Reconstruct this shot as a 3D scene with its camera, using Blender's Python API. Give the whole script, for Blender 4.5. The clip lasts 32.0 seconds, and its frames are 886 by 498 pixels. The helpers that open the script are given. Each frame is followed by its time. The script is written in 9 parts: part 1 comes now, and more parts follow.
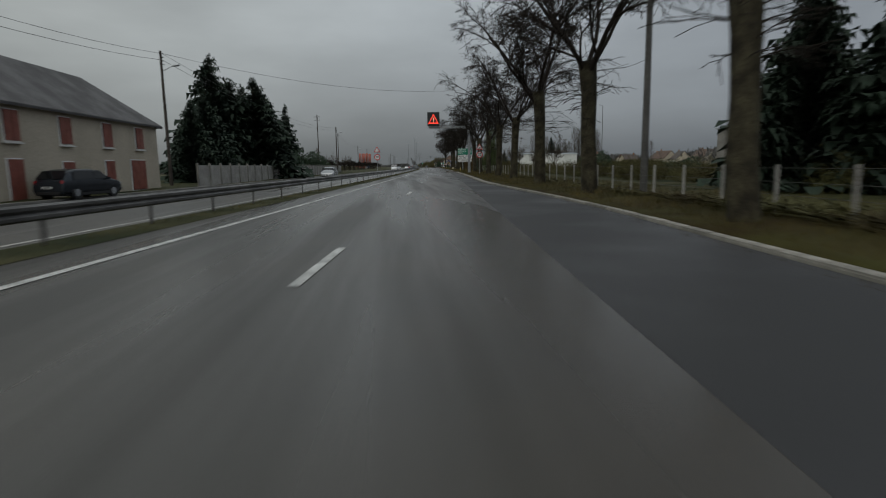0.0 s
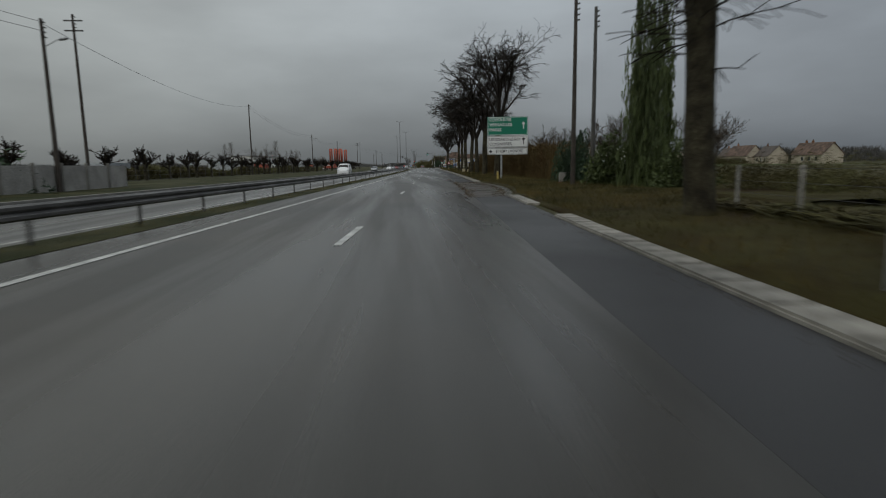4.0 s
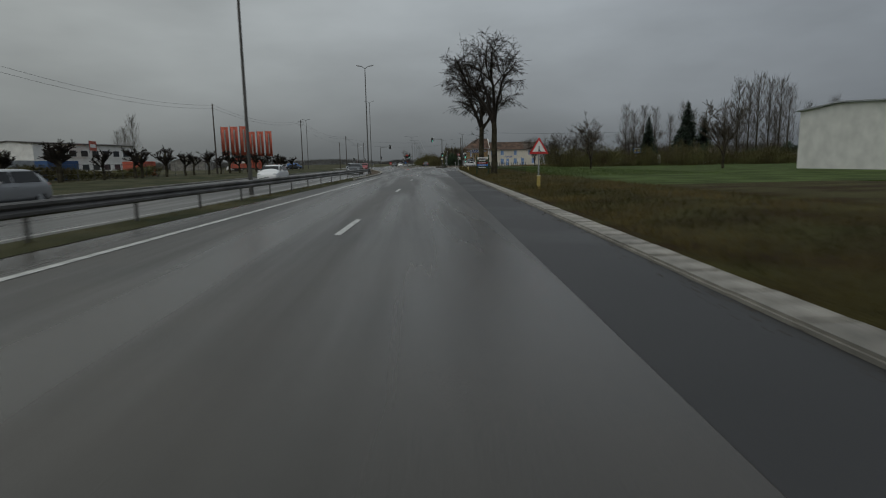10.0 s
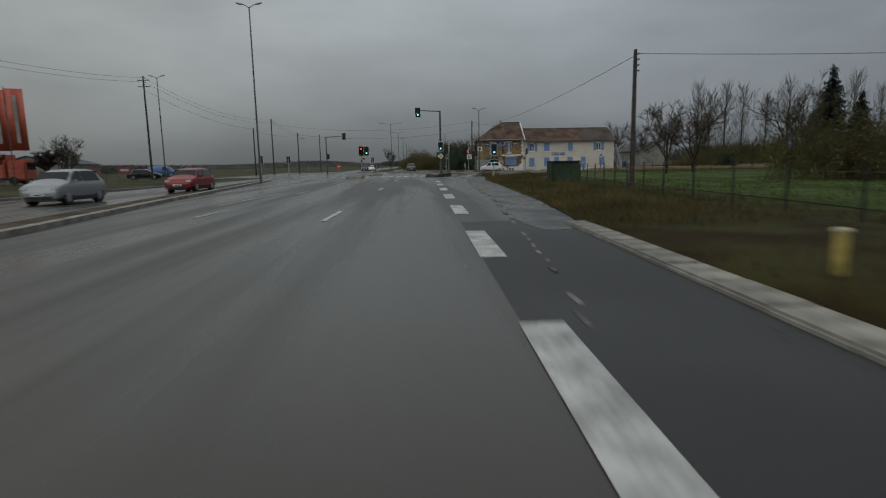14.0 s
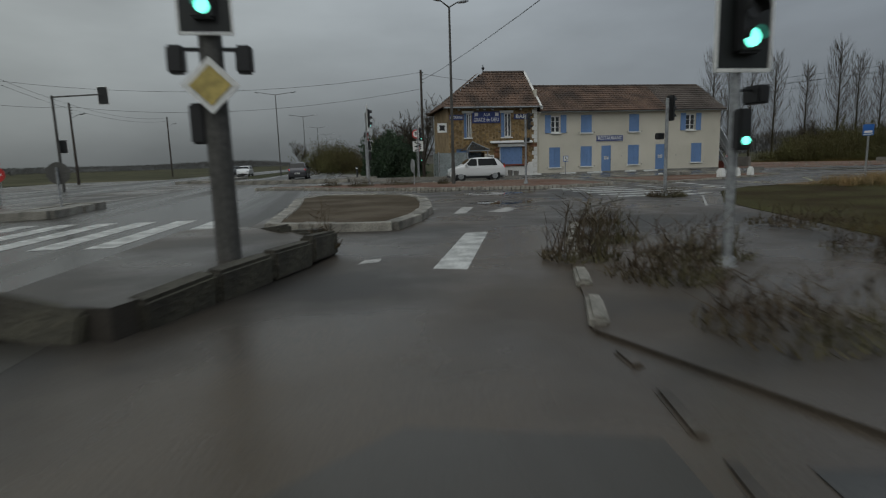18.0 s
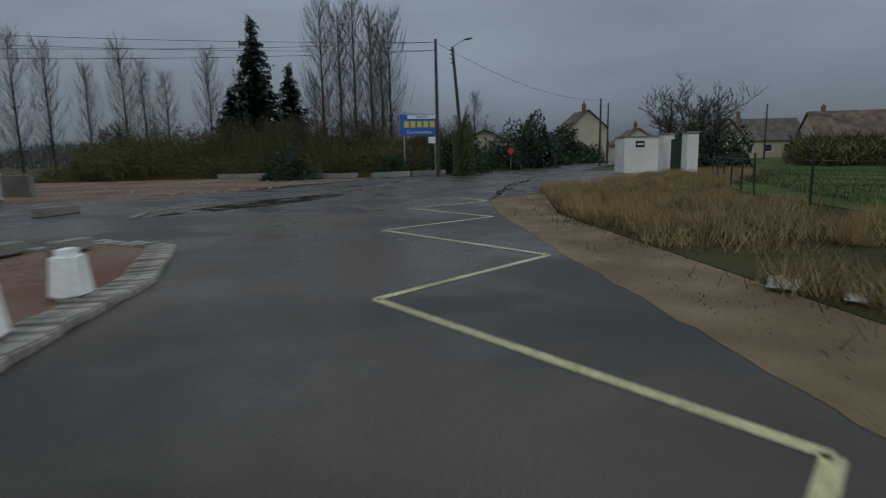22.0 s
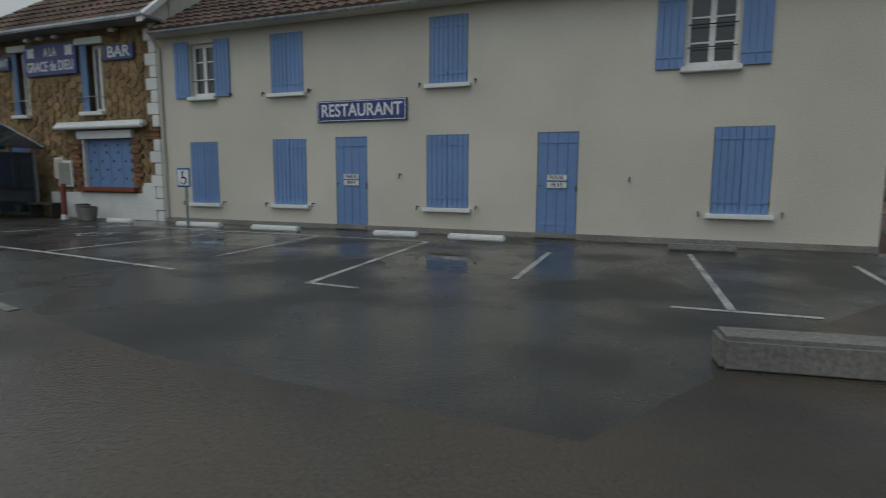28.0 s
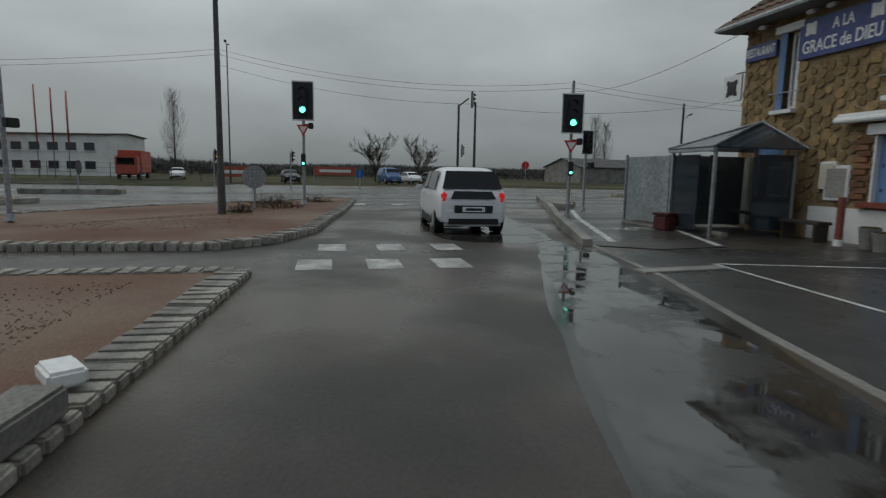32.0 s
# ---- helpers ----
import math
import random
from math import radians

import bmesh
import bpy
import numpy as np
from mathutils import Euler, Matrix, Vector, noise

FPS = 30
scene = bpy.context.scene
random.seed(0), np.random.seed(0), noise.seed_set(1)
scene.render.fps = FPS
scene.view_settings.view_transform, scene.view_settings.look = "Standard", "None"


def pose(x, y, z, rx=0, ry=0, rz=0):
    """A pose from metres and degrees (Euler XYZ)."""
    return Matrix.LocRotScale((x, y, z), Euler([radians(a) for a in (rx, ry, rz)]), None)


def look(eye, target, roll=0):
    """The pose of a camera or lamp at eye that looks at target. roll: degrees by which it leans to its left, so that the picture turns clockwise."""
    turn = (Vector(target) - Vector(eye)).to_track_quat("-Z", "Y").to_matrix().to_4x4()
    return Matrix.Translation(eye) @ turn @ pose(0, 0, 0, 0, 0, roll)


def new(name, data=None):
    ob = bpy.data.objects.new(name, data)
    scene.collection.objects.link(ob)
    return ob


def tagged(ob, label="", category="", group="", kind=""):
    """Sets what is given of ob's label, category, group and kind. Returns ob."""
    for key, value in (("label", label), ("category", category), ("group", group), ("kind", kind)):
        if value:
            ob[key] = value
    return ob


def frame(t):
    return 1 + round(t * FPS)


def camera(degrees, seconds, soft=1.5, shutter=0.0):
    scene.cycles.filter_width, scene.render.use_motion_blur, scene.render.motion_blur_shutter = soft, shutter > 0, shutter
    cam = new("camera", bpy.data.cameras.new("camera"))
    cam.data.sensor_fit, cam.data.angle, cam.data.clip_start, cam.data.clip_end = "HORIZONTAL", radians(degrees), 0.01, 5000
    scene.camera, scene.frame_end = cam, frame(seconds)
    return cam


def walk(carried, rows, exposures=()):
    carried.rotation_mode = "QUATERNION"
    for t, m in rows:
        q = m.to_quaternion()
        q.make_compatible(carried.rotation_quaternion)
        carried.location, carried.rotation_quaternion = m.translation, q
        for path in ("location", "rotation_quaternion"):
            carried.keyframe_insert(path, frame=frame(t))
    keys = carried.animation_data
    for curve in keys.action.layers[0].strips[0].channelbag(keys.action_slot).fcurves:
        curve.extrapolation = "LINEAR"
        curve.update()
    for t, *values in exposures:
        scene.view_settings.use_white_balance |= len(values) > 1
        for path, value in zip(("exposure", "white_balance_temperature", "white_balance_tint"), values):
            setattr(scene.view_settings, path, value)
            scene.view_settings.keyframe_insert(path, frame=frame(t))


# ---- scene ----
# seconds, eye x, y, z, heading (left of +y), pitch, lean, in metres and degrees
PATH = [
    (0, -40.87, -407.32, 1.4, -4.41, -8.43, -0.92),
    (0.5, -40.0, -395.9, 1.4, -4.34, -8.39, -0.91),
    (1, -39.12, -384.48, 1.4, -4.38, -8.34, -0.96),
    (1.5, -38.23, -373.04, 1.4, -4.47, -8.64, -0.97),
    (2, -37.35, -361.49, 1.4, -4.37, -8.43, -0.91),
    (2.5, -36.45, -349.91, 1.4, -4.47, -8.45, -0.78),
    (4.5, -32.9, -303.58, 1.4, -4.3, -8.47, -0.95),
    (5, -32.07, -291.97, 1.4, -3.97, -8.56, -0.93),
    (5.5, -31.28, -280.27, 1.4, -3.81, -8.51, -1.02),
    (6, -30.53, -268.64, 1.4, -3.72, -8.66, -1.0),
    (6.5, -29.78, -257.13, 1.4, -3.73, -8.53, -0.91),
    (7, -29.04, -245.69, 1.4, -3.8, -8.69, -0.92),
    (7.5, -28.32, -234.34, 1.4, -3.54, -8.73, -0.93),
    (8, -27.68, -223.03, 1.4, -3.21, -8.78, -0.89),
    (8.5, -27.09, -211.74, 1.4, -3.03, -8.52, -0.75),
    (9, -26.5, -200.49, 1.4, -3.19, -8.5, -0.51),
    (9.5, -25.89, -189.67, 1.4, -3.23, -8.56, -0.91),
    (10, -25.3, -179.23, 1.4, -3.26, -8.77, -1.02),
    (10.5, -24.74, -169.1, 1.4, -3.15, -8.59, -0.8),
    (11, -24.24, -159.25, 1.4, -2.92, -8.47, -0.84),
    (11.5, -23.74, -149.51, 1.4, -3.0, -8.61, -0.91),
    (12, -23.24, -139.76, 1.4, -3.12, -8.41, -1.04),
    (12.5, -22.73, -130.19, 1.4, -3.16, -8.62, -1.15),
    (13, -22.21, -120.39, 1.4, -3.2, -8.66, -1.02),
    (13.5, -21.66, -109.96, 1.4, -3.43, -8.52, -0.96),
    (14, -21.04, -99.36, 1.38, -3.75, -8.59, -1.15),
    (14.3, -20.55, -93.18, 1.38, -4.18, -8.56, -0.7),
    (14.5, -20.3, -89.11, 1.38, -4.42, -8.72, -1.04),
    (16.5, -17.94, -58.2, 1.26, -7.69, -8.74, -0.54),
    (17, -17.15, -52.84, 1.26, -7.65, -8.46, -0.8),
    (17.5, -16.41, -48.18, 1.28, -8.51, -8.33, -1.34),
    (18, -15.65, -43.91, 1.34, -9.97, -8.92, -1.71),
    (18.5, -14.38, -38.1, 1.26, -14.24, -8.78, -2.0),
    (19, -13.07, -33.94, 1.26, -19.84, -7.96, -1.74),
    (19.5, -12.56, -31.17, 1.26, -27.38, -9.81, -0.71),
    (20, -10.14, -27.94, 1.33, -35.17, -7.8, 0.08),
    (20.5, -7.41, -25.52, 1.31, -45.17, -8.01, -0.01),
    (21, -4.35, -23.75, 1.35, -56.49, -8.86, -0.45),
    (21.5, -1.43, -22.14, 1.36, -66.59, -9.21, -0.71),
    (22, 2.15, -21.29, 1.3, -74.63, -9.24, -1.22),
    (22.5, 4.92, -21.01, 1.27, -77.09, -9.26, -1.83),
    (23, 6.73, -20.24, 1.36, -75.61, -9.09, -1.84),
    (23.5, 8.21, -19.63, 1.35, -71.25, -8.97, -1.5),
    (24, 9.51, -19.07, 1.26, -65.58, -8.4, -1.03),
    (24.5, 10.5, -18.35, 1.33, -59.1, -8.2, -0.39),
    (25, 11.67, -17.62, 1.36, -48.25, -7.53, 0.1),
    (25.5, 12.08, -16.2, 1.33, -38.61, -7.46, 0.41),
    (26, 12.32, -15.37, 1.29, -26.35, -6.9, 0.64),
    (26.5, 12.46, -13.97, 1.26, -15.24, -6.89, 0.55),
    (28.5, 12.98, -11.53, 1.26, 30.91, -7.92, 0.33),
    (29, 12.06, -11.65, 1.36, 37.33, -8.51, 0.39),
    (29.5, 11.18, -11.15, 1.35, 45.24, -8.32, 0.69),
    (30, 10.91, -10.91, 1.36, 54.52, -9.23, 0.95),
    (30.5, 10.26, -10.96, 1.36, 62.82, -9.43, 0.92),
    (31, 8.87, -10.81, 1.36, 69.37, -9.14, 0.95),
    (31.5, 7.99, -11.01, 1.36, 74.3, -8.76, 1.22),
    (32, 6.78, -10.98, 1.32, 78.88, -7.61, 1.1),
]


def heading(x, y, z, yaw, pitch, lean):
    a, p = radians(yaw), radians(pitch)
    way = Vector((-math.sin(a) * math.cos(p), math.cos(a) * math.cos(p), math.sin(p)))
    return look((x, y, z), Vector((x, y, z)) + 10 * way, lean)


cam = camera(76.4, 32.0, soft=1.1, shutter=0.3)
# seconds, stops, kelvin, tint
BALANCE = [(0, 0.05, 6500, 7), (7, 0, 6500, 7), (9, -0.1, 6500, 7), (14, -0.05, 6500, 7), (17, -0.2, 6450, 6), (19, -0.05, 6350, 6), (21, -0.05, 6080, 5), (24, 0.05, 5800, 4), (26, 0.0, 6150, 6), (29, 0, 6100, 5), (32, -0.05, 6300, 6)]
walk(cam, [(t, heading(*row)) for t, *row in PATH], BALANCE)

# ---- sky and light ----
world = bpy.data.worlds.new("overcast_sky")
scene.world = world
world.use_nodes = True
wn, wl = world.node_tree.nodes, world.node_tree.links
sky = wn.new("ShaderNodeTexSky")
sky.sky_type = "NISHITA"
sky.sun_disc = False
sky.sun_elevation, sky.sun_rotation = radians(38), radians(200)
sky.air_density, sky.dust_density = 1.0, 4.0
grey = wn.new("ShaderNodeHueSaturation")
grey.inputs["Saturation"].default_value = 0.22
coord = wn.new("ShaderNodeTexCoord")
cloud = wn.new("ShaderNodeTexNoise")
cloud.inputs["Scale"].default_value, cloud.inputs["Detail"].default_value = 2.2, 5.0
stretch = wn.new("ShaderNodeMapping")
stretch.inputs["Scale"].default_value = (1.0, 1.0, 3.0)
shade = wn.new("ShaderNodeMapRange")
shade.inputs["From Min"].default_value, shade.inputs["From Max"].default_value = 0.3, 0.7
shade.inputs["To Min"].default_value, shade.inputs["To Max"].default_value = 0.76, 1.22
split = wn.new("ShaderNodeSeparateXYZ")
rise = wn.new("ShaderNodeMapRange")
rise.inputs["From Min"].default_value, rise.inputs["From Max"].default_value = 0.0, 0.42
rise.inputs["To Min"].default_value, rise.inputs["To Max"].default_value = 1.02, 3.3
times = wn.new("ShaderNodeMath")
times.operation = "MULTIPLY"
lit = wn.new("ShaderNodeVectorMath")
lit.operation = "SCALE"
mix = wn.new("ShaderNodeMix")
mix.data_type = "RGBA"
mix.inputs["Factor"].default_value = 0.85
wl.new(sky.outputs[0], grey.inputs["Color"])
wl.new(coord.outputs["Generated"], stretch.inputs[0])
wl.new(stretch.outputs[0], cloud.inputs["Vector"])
wl.new(cloud.outputs[0], shade.inputs["Value"])
wl.new(coord.outputs["Generated"], split.inputs[0])
wl.new(split.outputs["Z"], rise.inputs["Value"])
wl.new(shade.outputs[0], times.inputs[0])
wl.new(rise.outputs[0], times.inputs[1])
east = wn.new("ShaderNodeMix")
east.data_type = "RGBA"
east.inputs["A"].default_value, east.inputs["B"].default_value = (1.60, 1.69, 1.70, 1), (1.44, 1.62, 1.90, 1)
lean_e = wn.new("ShaderNodeMapRange")
lean_e.inputs["From Min"].default_value, lean_e.inputs["From Max"].default_value = -0.5, 0.9
wl.new(split.outputs["X"], lean_e.inputs["Value"])
wl.new(lean_e.outputs[0], east.inputs["Factor"])
wl.new(east.outputs["Result"], lit.inputs[0])
side = wn.new("ShaderNodeMapRange")
side.inputs["From Min"].default_value, side.inputs["From Max"].default_value = -1.0, 1.0
side.inputs["To Min"].default_value, side.inputs["To Max"].default_value = 1.18, 0.72
both = wn.new("ShaderNodeMath")
both.operation = "MULTIPLY"
wl.new(split.outputs["X"], side.inputs["Value"])
wl.new(times.outputs[0], both.inputs[0])
wl.new(side.outputs[0], both.inputs[1])
wl.new(both.outputs[0], lit.inputs["Scale"])
wl.new(grey.outputs[0], mix.inputs["A"])
wl.new(lit.outputs[0], mix.inputs["B"])
wl.new(mix.outputs["Result"], wn["Background"].inputs["Color"])
wn["Background"].inputs["Strength"].default_value = 0.10

sun = new("sun", bpy.data.lights.new("sun", "SUN"))
sun.data.energy, sun.data.angle, sun.data.color = 0.5, radians(40), (1.0, 0.97, 0.93)
sun.matrix_world = look((0, 0, 50), (8, 22, 0))
scene.view_settings.exposure = 0.0


# ---- materials ----
def surface(name, base, rough=0.7, vary=0.25, grain=30.0, stain=0.6, bump=0.2, metal=0.0, tint=None, each=0.0, spec=0.5, wet=0.0, depth=0.01, drawn=None, mud=None):
    """Colour with fine grain and broad stains, relief, and, where wet, a film of water in patches."""
    m = bpy.data.materials.new(name)
    m.use_nodes = True
    n, l = m.node_tree.nodes, m.node_tree.links
    b = n["Principled BSDF"]
    b.inputs["Metallic"].default_value = metal
    b.inputs["Specular IOR Level"].default_value = spec
    c = n.new("ShaderNodeTexCoord")
    fine = n.new("ShaderNodeTexNoise")
    fine.inputs["Scale"].default_value, fine.inputs["Detail"].default_value = grain, 4.0
    broad = n.new("ShaderNodeTexNoise")
    broad.inputs["Scale"].default_value, broad.inputs["Detail"].default_value = stain, 6.0
    l.new(c.outputs["Object"], fine.inputs["Vector"])
    if drawn:
        long = n.new("ShaderNodeMapping")
        long.inputs["Scale"].default_value = drawn
        l.new(c.outputs["Object"], long.inputs[0])
        l.new(long.outputs[0], broad.inputs["Vector"])
    else:
        l.new(c.outputs["Object"], broad.inputs["Vector"])
    r1 = n.new("ShaderNodeMix")
    r1.data_type = "RGBA"
    dark = [v * (1 - vary) for v in base]
    light = [min(1, v * (1 + vary)) for v in (tint or base)]
    r1.inputs["A"].default_value, r1.inputs["B"].default_value = (*dark, 1), (*light, 1)
    curve = n.new("ShaderNodeMapRange")
    curve.inputs["From Min"].default_value, curve.inputs["From Max"].default_value = 0.32, 0.68
    l.new(broad.outputs[0], curve.inputs["Value"])
    l.new(curve.outputs[0], r1.inputs["Factor"])
    r2 = n.new("ShaderNodeMix")
    r2.data_type, r2.blend_type = "RGBA", "OVERLAY"
    r2.inputs["Factor"].default_value = 0.72
    l.new(r1.outputs["Result"], r2.inputs["A"])
    l.new(fine.outputs[0], r2.inputs["B"])
    out = r2.outputs["Result"]
    if mud:
        spread = n.new("ShaderNodeTexNoise")
        spread.inputs["Scale"].default_value, spread.inputs["Detail"].default_value, spread.inputs["Roughness"].default_value = 0.17, 9.0, 0.66
        film = n.new("ShaderNodeMapRange")
        film.inputs["From Min"].default_value, film.inputs["From Max"].default_value, film.inputs["To Max"].default_value = 0.43, 0.60, 0.8
        dirt = n.new("ShaderNodeMix")
        dirt.data_type = "RGBA"
        dirt.inputs["B"].default_value = (*mud, 1)
        l.new(c.outputs["Object"], spread.inputs["Vector"])
        l.new(spread.outputs[0], film.inputs["Value"])
        l.new(film.outputs[0], dirt.inputs["Factor"])
        l.new(out, dirt.inputs["A"])
        out = dirt.outputs["Result"]
    if each:
        info = n.new("ShaderNodeObjectInfo")
        hsv = n.new("ShaderNodeHueSaturation")
        span = n.new("ShaderNodeMapRange")
        span.inputs["To Min"].default_value, span.inputs["To Max"].default_value = 1 - each, 1 + each
        l.new(info.outputs["Random"], span.inputs["Value"])
        l.new(span.outputs[0], hsv.inputs["Value"])
        l.new(out, hsv.inputs["Color"])
        out = hsv.outputs[0]
    l.new(out, b.inputs["Base Color"])
    gloss = n.new("ShaderNodeMapRange")
    gloss.inputs["From Min"].default_value, gloss.inputs["From Max"].default_value = 0.42, 0.60
    gloss.inputs["To Min"].default_value, gloss.inputs["To Max"].default_value = rough, max(0.05, rough - 0.12)
    if wet:
        gloss.inputs["To Min"].default_value, gloss.inputs["To Max"].default_value = rough, max(0.04, rough - wet)
    l.new(broad.outputs[0], gloss.inputs["Value"])
    l.new(gloss.outputs[0], b.inputs["Roughness"])
    if bump:
        rel = n.new("ShaderNodeBump")
        rel.inputs["Strength"].default_value, rel.inputs["Distance"].default_value = bump, depth
        l.new(fine.outputs[0], rel.inputs["Height"])
        l.new(rel.outputs[0], b.inputs["Normal"])
    return m


def plain(name, base, rough=0.4, metal=0.0, glow=0.0):
    m = bpy.data.materials.new(name)
    m.use_nodes = True
    b = m.node_tree.nodes["Principled BSDF"]
    b.inputs["Base Color"].default_value, b.inputs["Roughness"].default_value, b.inputs["Metallic"].default_value = (*base, 1), rough, metal
    if glow:
        b.inputs["Emission Color"].default_value, b.inputs["Emission Strength"].default_value = (*base, 1), glow
    return m


def pane_material(name, tint, rough=0.03):
    m = plain(name, tint, rough)
    b = m.node_tree.nodes["Principled BSDF"]
    b.inputs["Specular IOR Level"].default_value = 0.7
    return m


ASPHALT = surface("wet_asphalt", (0.042, 0.039, 0.034), 0.46, 0.34, 55, 0.55, 0.45, wet=0.26, depth=0.007, spec=0.38, drawn=(1.0, 0.045, 1.0), mud=(0.056, 0.049, 0.040))
ASPHALT_OLD = surface("worn_wet_asphalt", (0.043, 0.040, 0.036), 0.48, 0.40, 40, 0.35, 0.5, wet=0.28, depth=0.009, spec=0.30, tint=(0.056, 0.047, 0.038), mud=(0.080, 0.061, 0.042))
ASPHALT_COURT = surface("dark_wet_forecourt", (0.036, 0.035, 0.033), 0.44, 0.4, 45, 0.5, 0.5, wet=0.30, depth=0.008, spec=0.38, tint=(0.048, 0.046, 0.042))
ASPHALT_DARK = surface("dark_shoulder_asphalt", (0.028, 0.027, 0.027), 0.6, 0.2, 60, 0.2, 0.5, depth=0.008)
WATER = surface("puddle_water", (0.030, 0.028, 0.025), 0.03, 0.2, 3, 0.4, 0.0, spec=0.6)
nodes, links = WATER.node_tree.nodes, WATER.node_tree.links
grit = nodes.new("ShaderNodeTexNoise")
grit.inputs["Scale"].default_value, grit.inputs["Detail"].default_value, grit.inputs["Roughness"].default_value = 1.3, 8.0, 0.65
shallow = nodes.new("ShaderNodeMapRange")
shallow.inputs["From Min"].default_value, shallow.inputs["From Max"].default_value = 0.47, 0.58
shallow.inputs["To Min"].default_value, shallow.inputs["To Max"].default_value = 0.025, 0.30
links.new(nodes["Texture Coordinate"].outputs["Object"], grit.inputs["Vector"])
links.new(grit.outputs[0], shallow.inputs["Value"])
links.new(shallow.outputs[0], nodes["Principled BSDF"].inputs["Roughness"])
PAINT = surface("worn_road_paint", (0.42, 0.42, 0.40), 0.5, 0.45, 18, 3.0, 0.25)
PAINT_OLD = surface("faded_road_paint", (0.34, 0.33, 0.31), 0.5, 0.45, 14, 2.5, 0.25)
PAINT_YELLOW = surface("yellow_road_paint", (0.42, 0.38, 0.20), 0.5, 0.3, 18, 1.6, 0.25)
GRASS_DIRT = surface("winter_field_soil", (0.032, 0.036, 0.014), 0.95, 0.35, 4, 0.05, 0.4, tint=(0.062, 0.056, 0.026), depth=0.05, spec=0.15)
GRASS = surface("wet_grass", (0.022, 0.031, 0.009), 0.9, 0.3, 14, 0.3, 0.7, tint=(0.044, 0.040, 0.014), depth=0.04, spec=0.15)
MEADOW = surface("green_meadow", (0.045, 0.068, 0.011), 0.9, 0.4, 14, 0.3, 0.7, depth=0.04, spec=0.15)
DRY = surface("dead_grass", (0.050, 0.029, 0.009), 0.95, 0.45, 20, 0.45, 0.8, tint=(0.034, 0.032, 0.007), depth=0.04, spec=0.15)
BLADE = surface("grass_blades", (0.040, 0.045, 0.009), 0.85, 0.4, 8, 0.4, 0.0, tint=(0.092, 0.068, 0.020), spec=0.25)
STRAW = surface("straw_blades", (0.42, 0.31, 0.165), 0.85, 0.45, 8, 1.4, 0.0, tint=(0.25, 0.17, 0.085), spec=0.15)
RED_GRIT = surface("red_gravel", (0.165, 0.066, 0.036), 0.9, 0.35, 45, 0.28, 0.6, tint=(0.120, 0.078, 0.050), wet=0.2)
KERB_MOSSY = surface("dark_mossy_kerb", (0.075, 0.066, 0.052), 0.85, 0.5, 22, 2.5, 0.9, tint=(0.050, 0.046, 0.032), depth=0.03)
BROWN_GRIT = surface("brown_earth", (0.070, 0.052, 0.032), 0.9, 0.3, 40, 0.5, 0.6, wet=0.2, spec=0.15)
SAND = surface("sandy_path", (0.190, 0.128, 0.064), 0.85, 0.40, 50, 0.9, 0.6, wet=0.2, tint=(0.140, 0.100, 0.056), spec=0.25)
CONCRETE = surface("grey_concrete", (0.20, 0.19, 0.17), 0.8, 0.25, 30, 0.9, 0.4, each=0.15)
KERB = surface("pale_kerb_concrete", (0.23, 0.215, 0.185), 0.75, 0.4, 30, 2.2, 0.4, each=0.25)
RENDER = surface("cream_roughcast", (0.60, 0.56, 0.47), 0.85, 0.10, 60, 0.35, 0.35, depth=0.006)
RENDER_WHITE = surface("white_quoin_paint", (0.72, 0.71, 0.68), 0.75, 0.10, 40, 0.8, 0.3)
STONE = surface("ochre_millstone", (0.270, 0.178, 0.078), 0.9, 0.40, 16, 3.0, 0.7, each=0.36, depth=0.02)
MORTAR = surface("ochre_mortar", (0.30, 0.215, 0.120), 0.95, 0.25, 30, 1.0, 0.6)
BRICK = surface("dull_red_brick", (0.20, 0.095, 0.050), 0.85, 0.25, 40, 4.0, 0.5, each=0.25)
TILE = surface("brown_roof_tile", (0.078, 0.052, 0.039), 0.8, 0.4, 12, 0.7, 0.5, tint=(0.108, 0.064, 0.042))
TILE_GREY = surface("grey_brown_tile", (0.080, 0.062, 0.051), 0.8, 0.3, 12, 0.7, 0.5)
BLUE = surface("blue_shutter_paint", (0.155, 0.260, 0.475), 0.55, 0.08, 110, 0.8, 0.08, each=0.06)
BLUE_SIGN = surface("deep_blue_enamel", (0.030, 0.050, 0.20), 0.4, 0.1, 10, 1.0, 0.05)
WHITE = surface("white_paint", (0.76, 0.76, 0.74), 0.5, 0.06, 20, 1.5, 0.1)
GLASS = pane_material("window_glass", (0.045, 0.05, 0.055))
GLASS_CAR = pane_material("car_glass", (0.008, 0.009, 0.01))
GLASS_CAR.node_tree.nodes["Principled BSDF"].inputs["Specular IOR Level"].default_value = 0.3
DAMP = surface("damp_asphalt", (0.030, 0.028, 0.025), 0.24, 0.3, 40, 0.8, 0.15, depth=0.004)
SHELTER_GLASS = plain("shelter_glass", (0.25, 0.28, 0.28), 0.08)
SHELTER_GLASS.node_tree.nodes["Principled BSDF"].inputs["Alpha"].default_value = 0.45
ZINC = surface("zinc_sheet", (0.42, 0.44, 0.46), 0.45, 0.15, 12, 1.5, 0.1, metal=0.6)
GALV = surface("galvanised_steel", (0.34, 0.35, 0.36), 0.5, 0.2, 14, 1.0, 0.1, metal=0.5)
RAIL_STEEL = surface("dirty_guardrail_steel", (0.11, 0.105, 0.10), 0.5, 0.3, 10, 0.7, 0.1, metal=0.4)
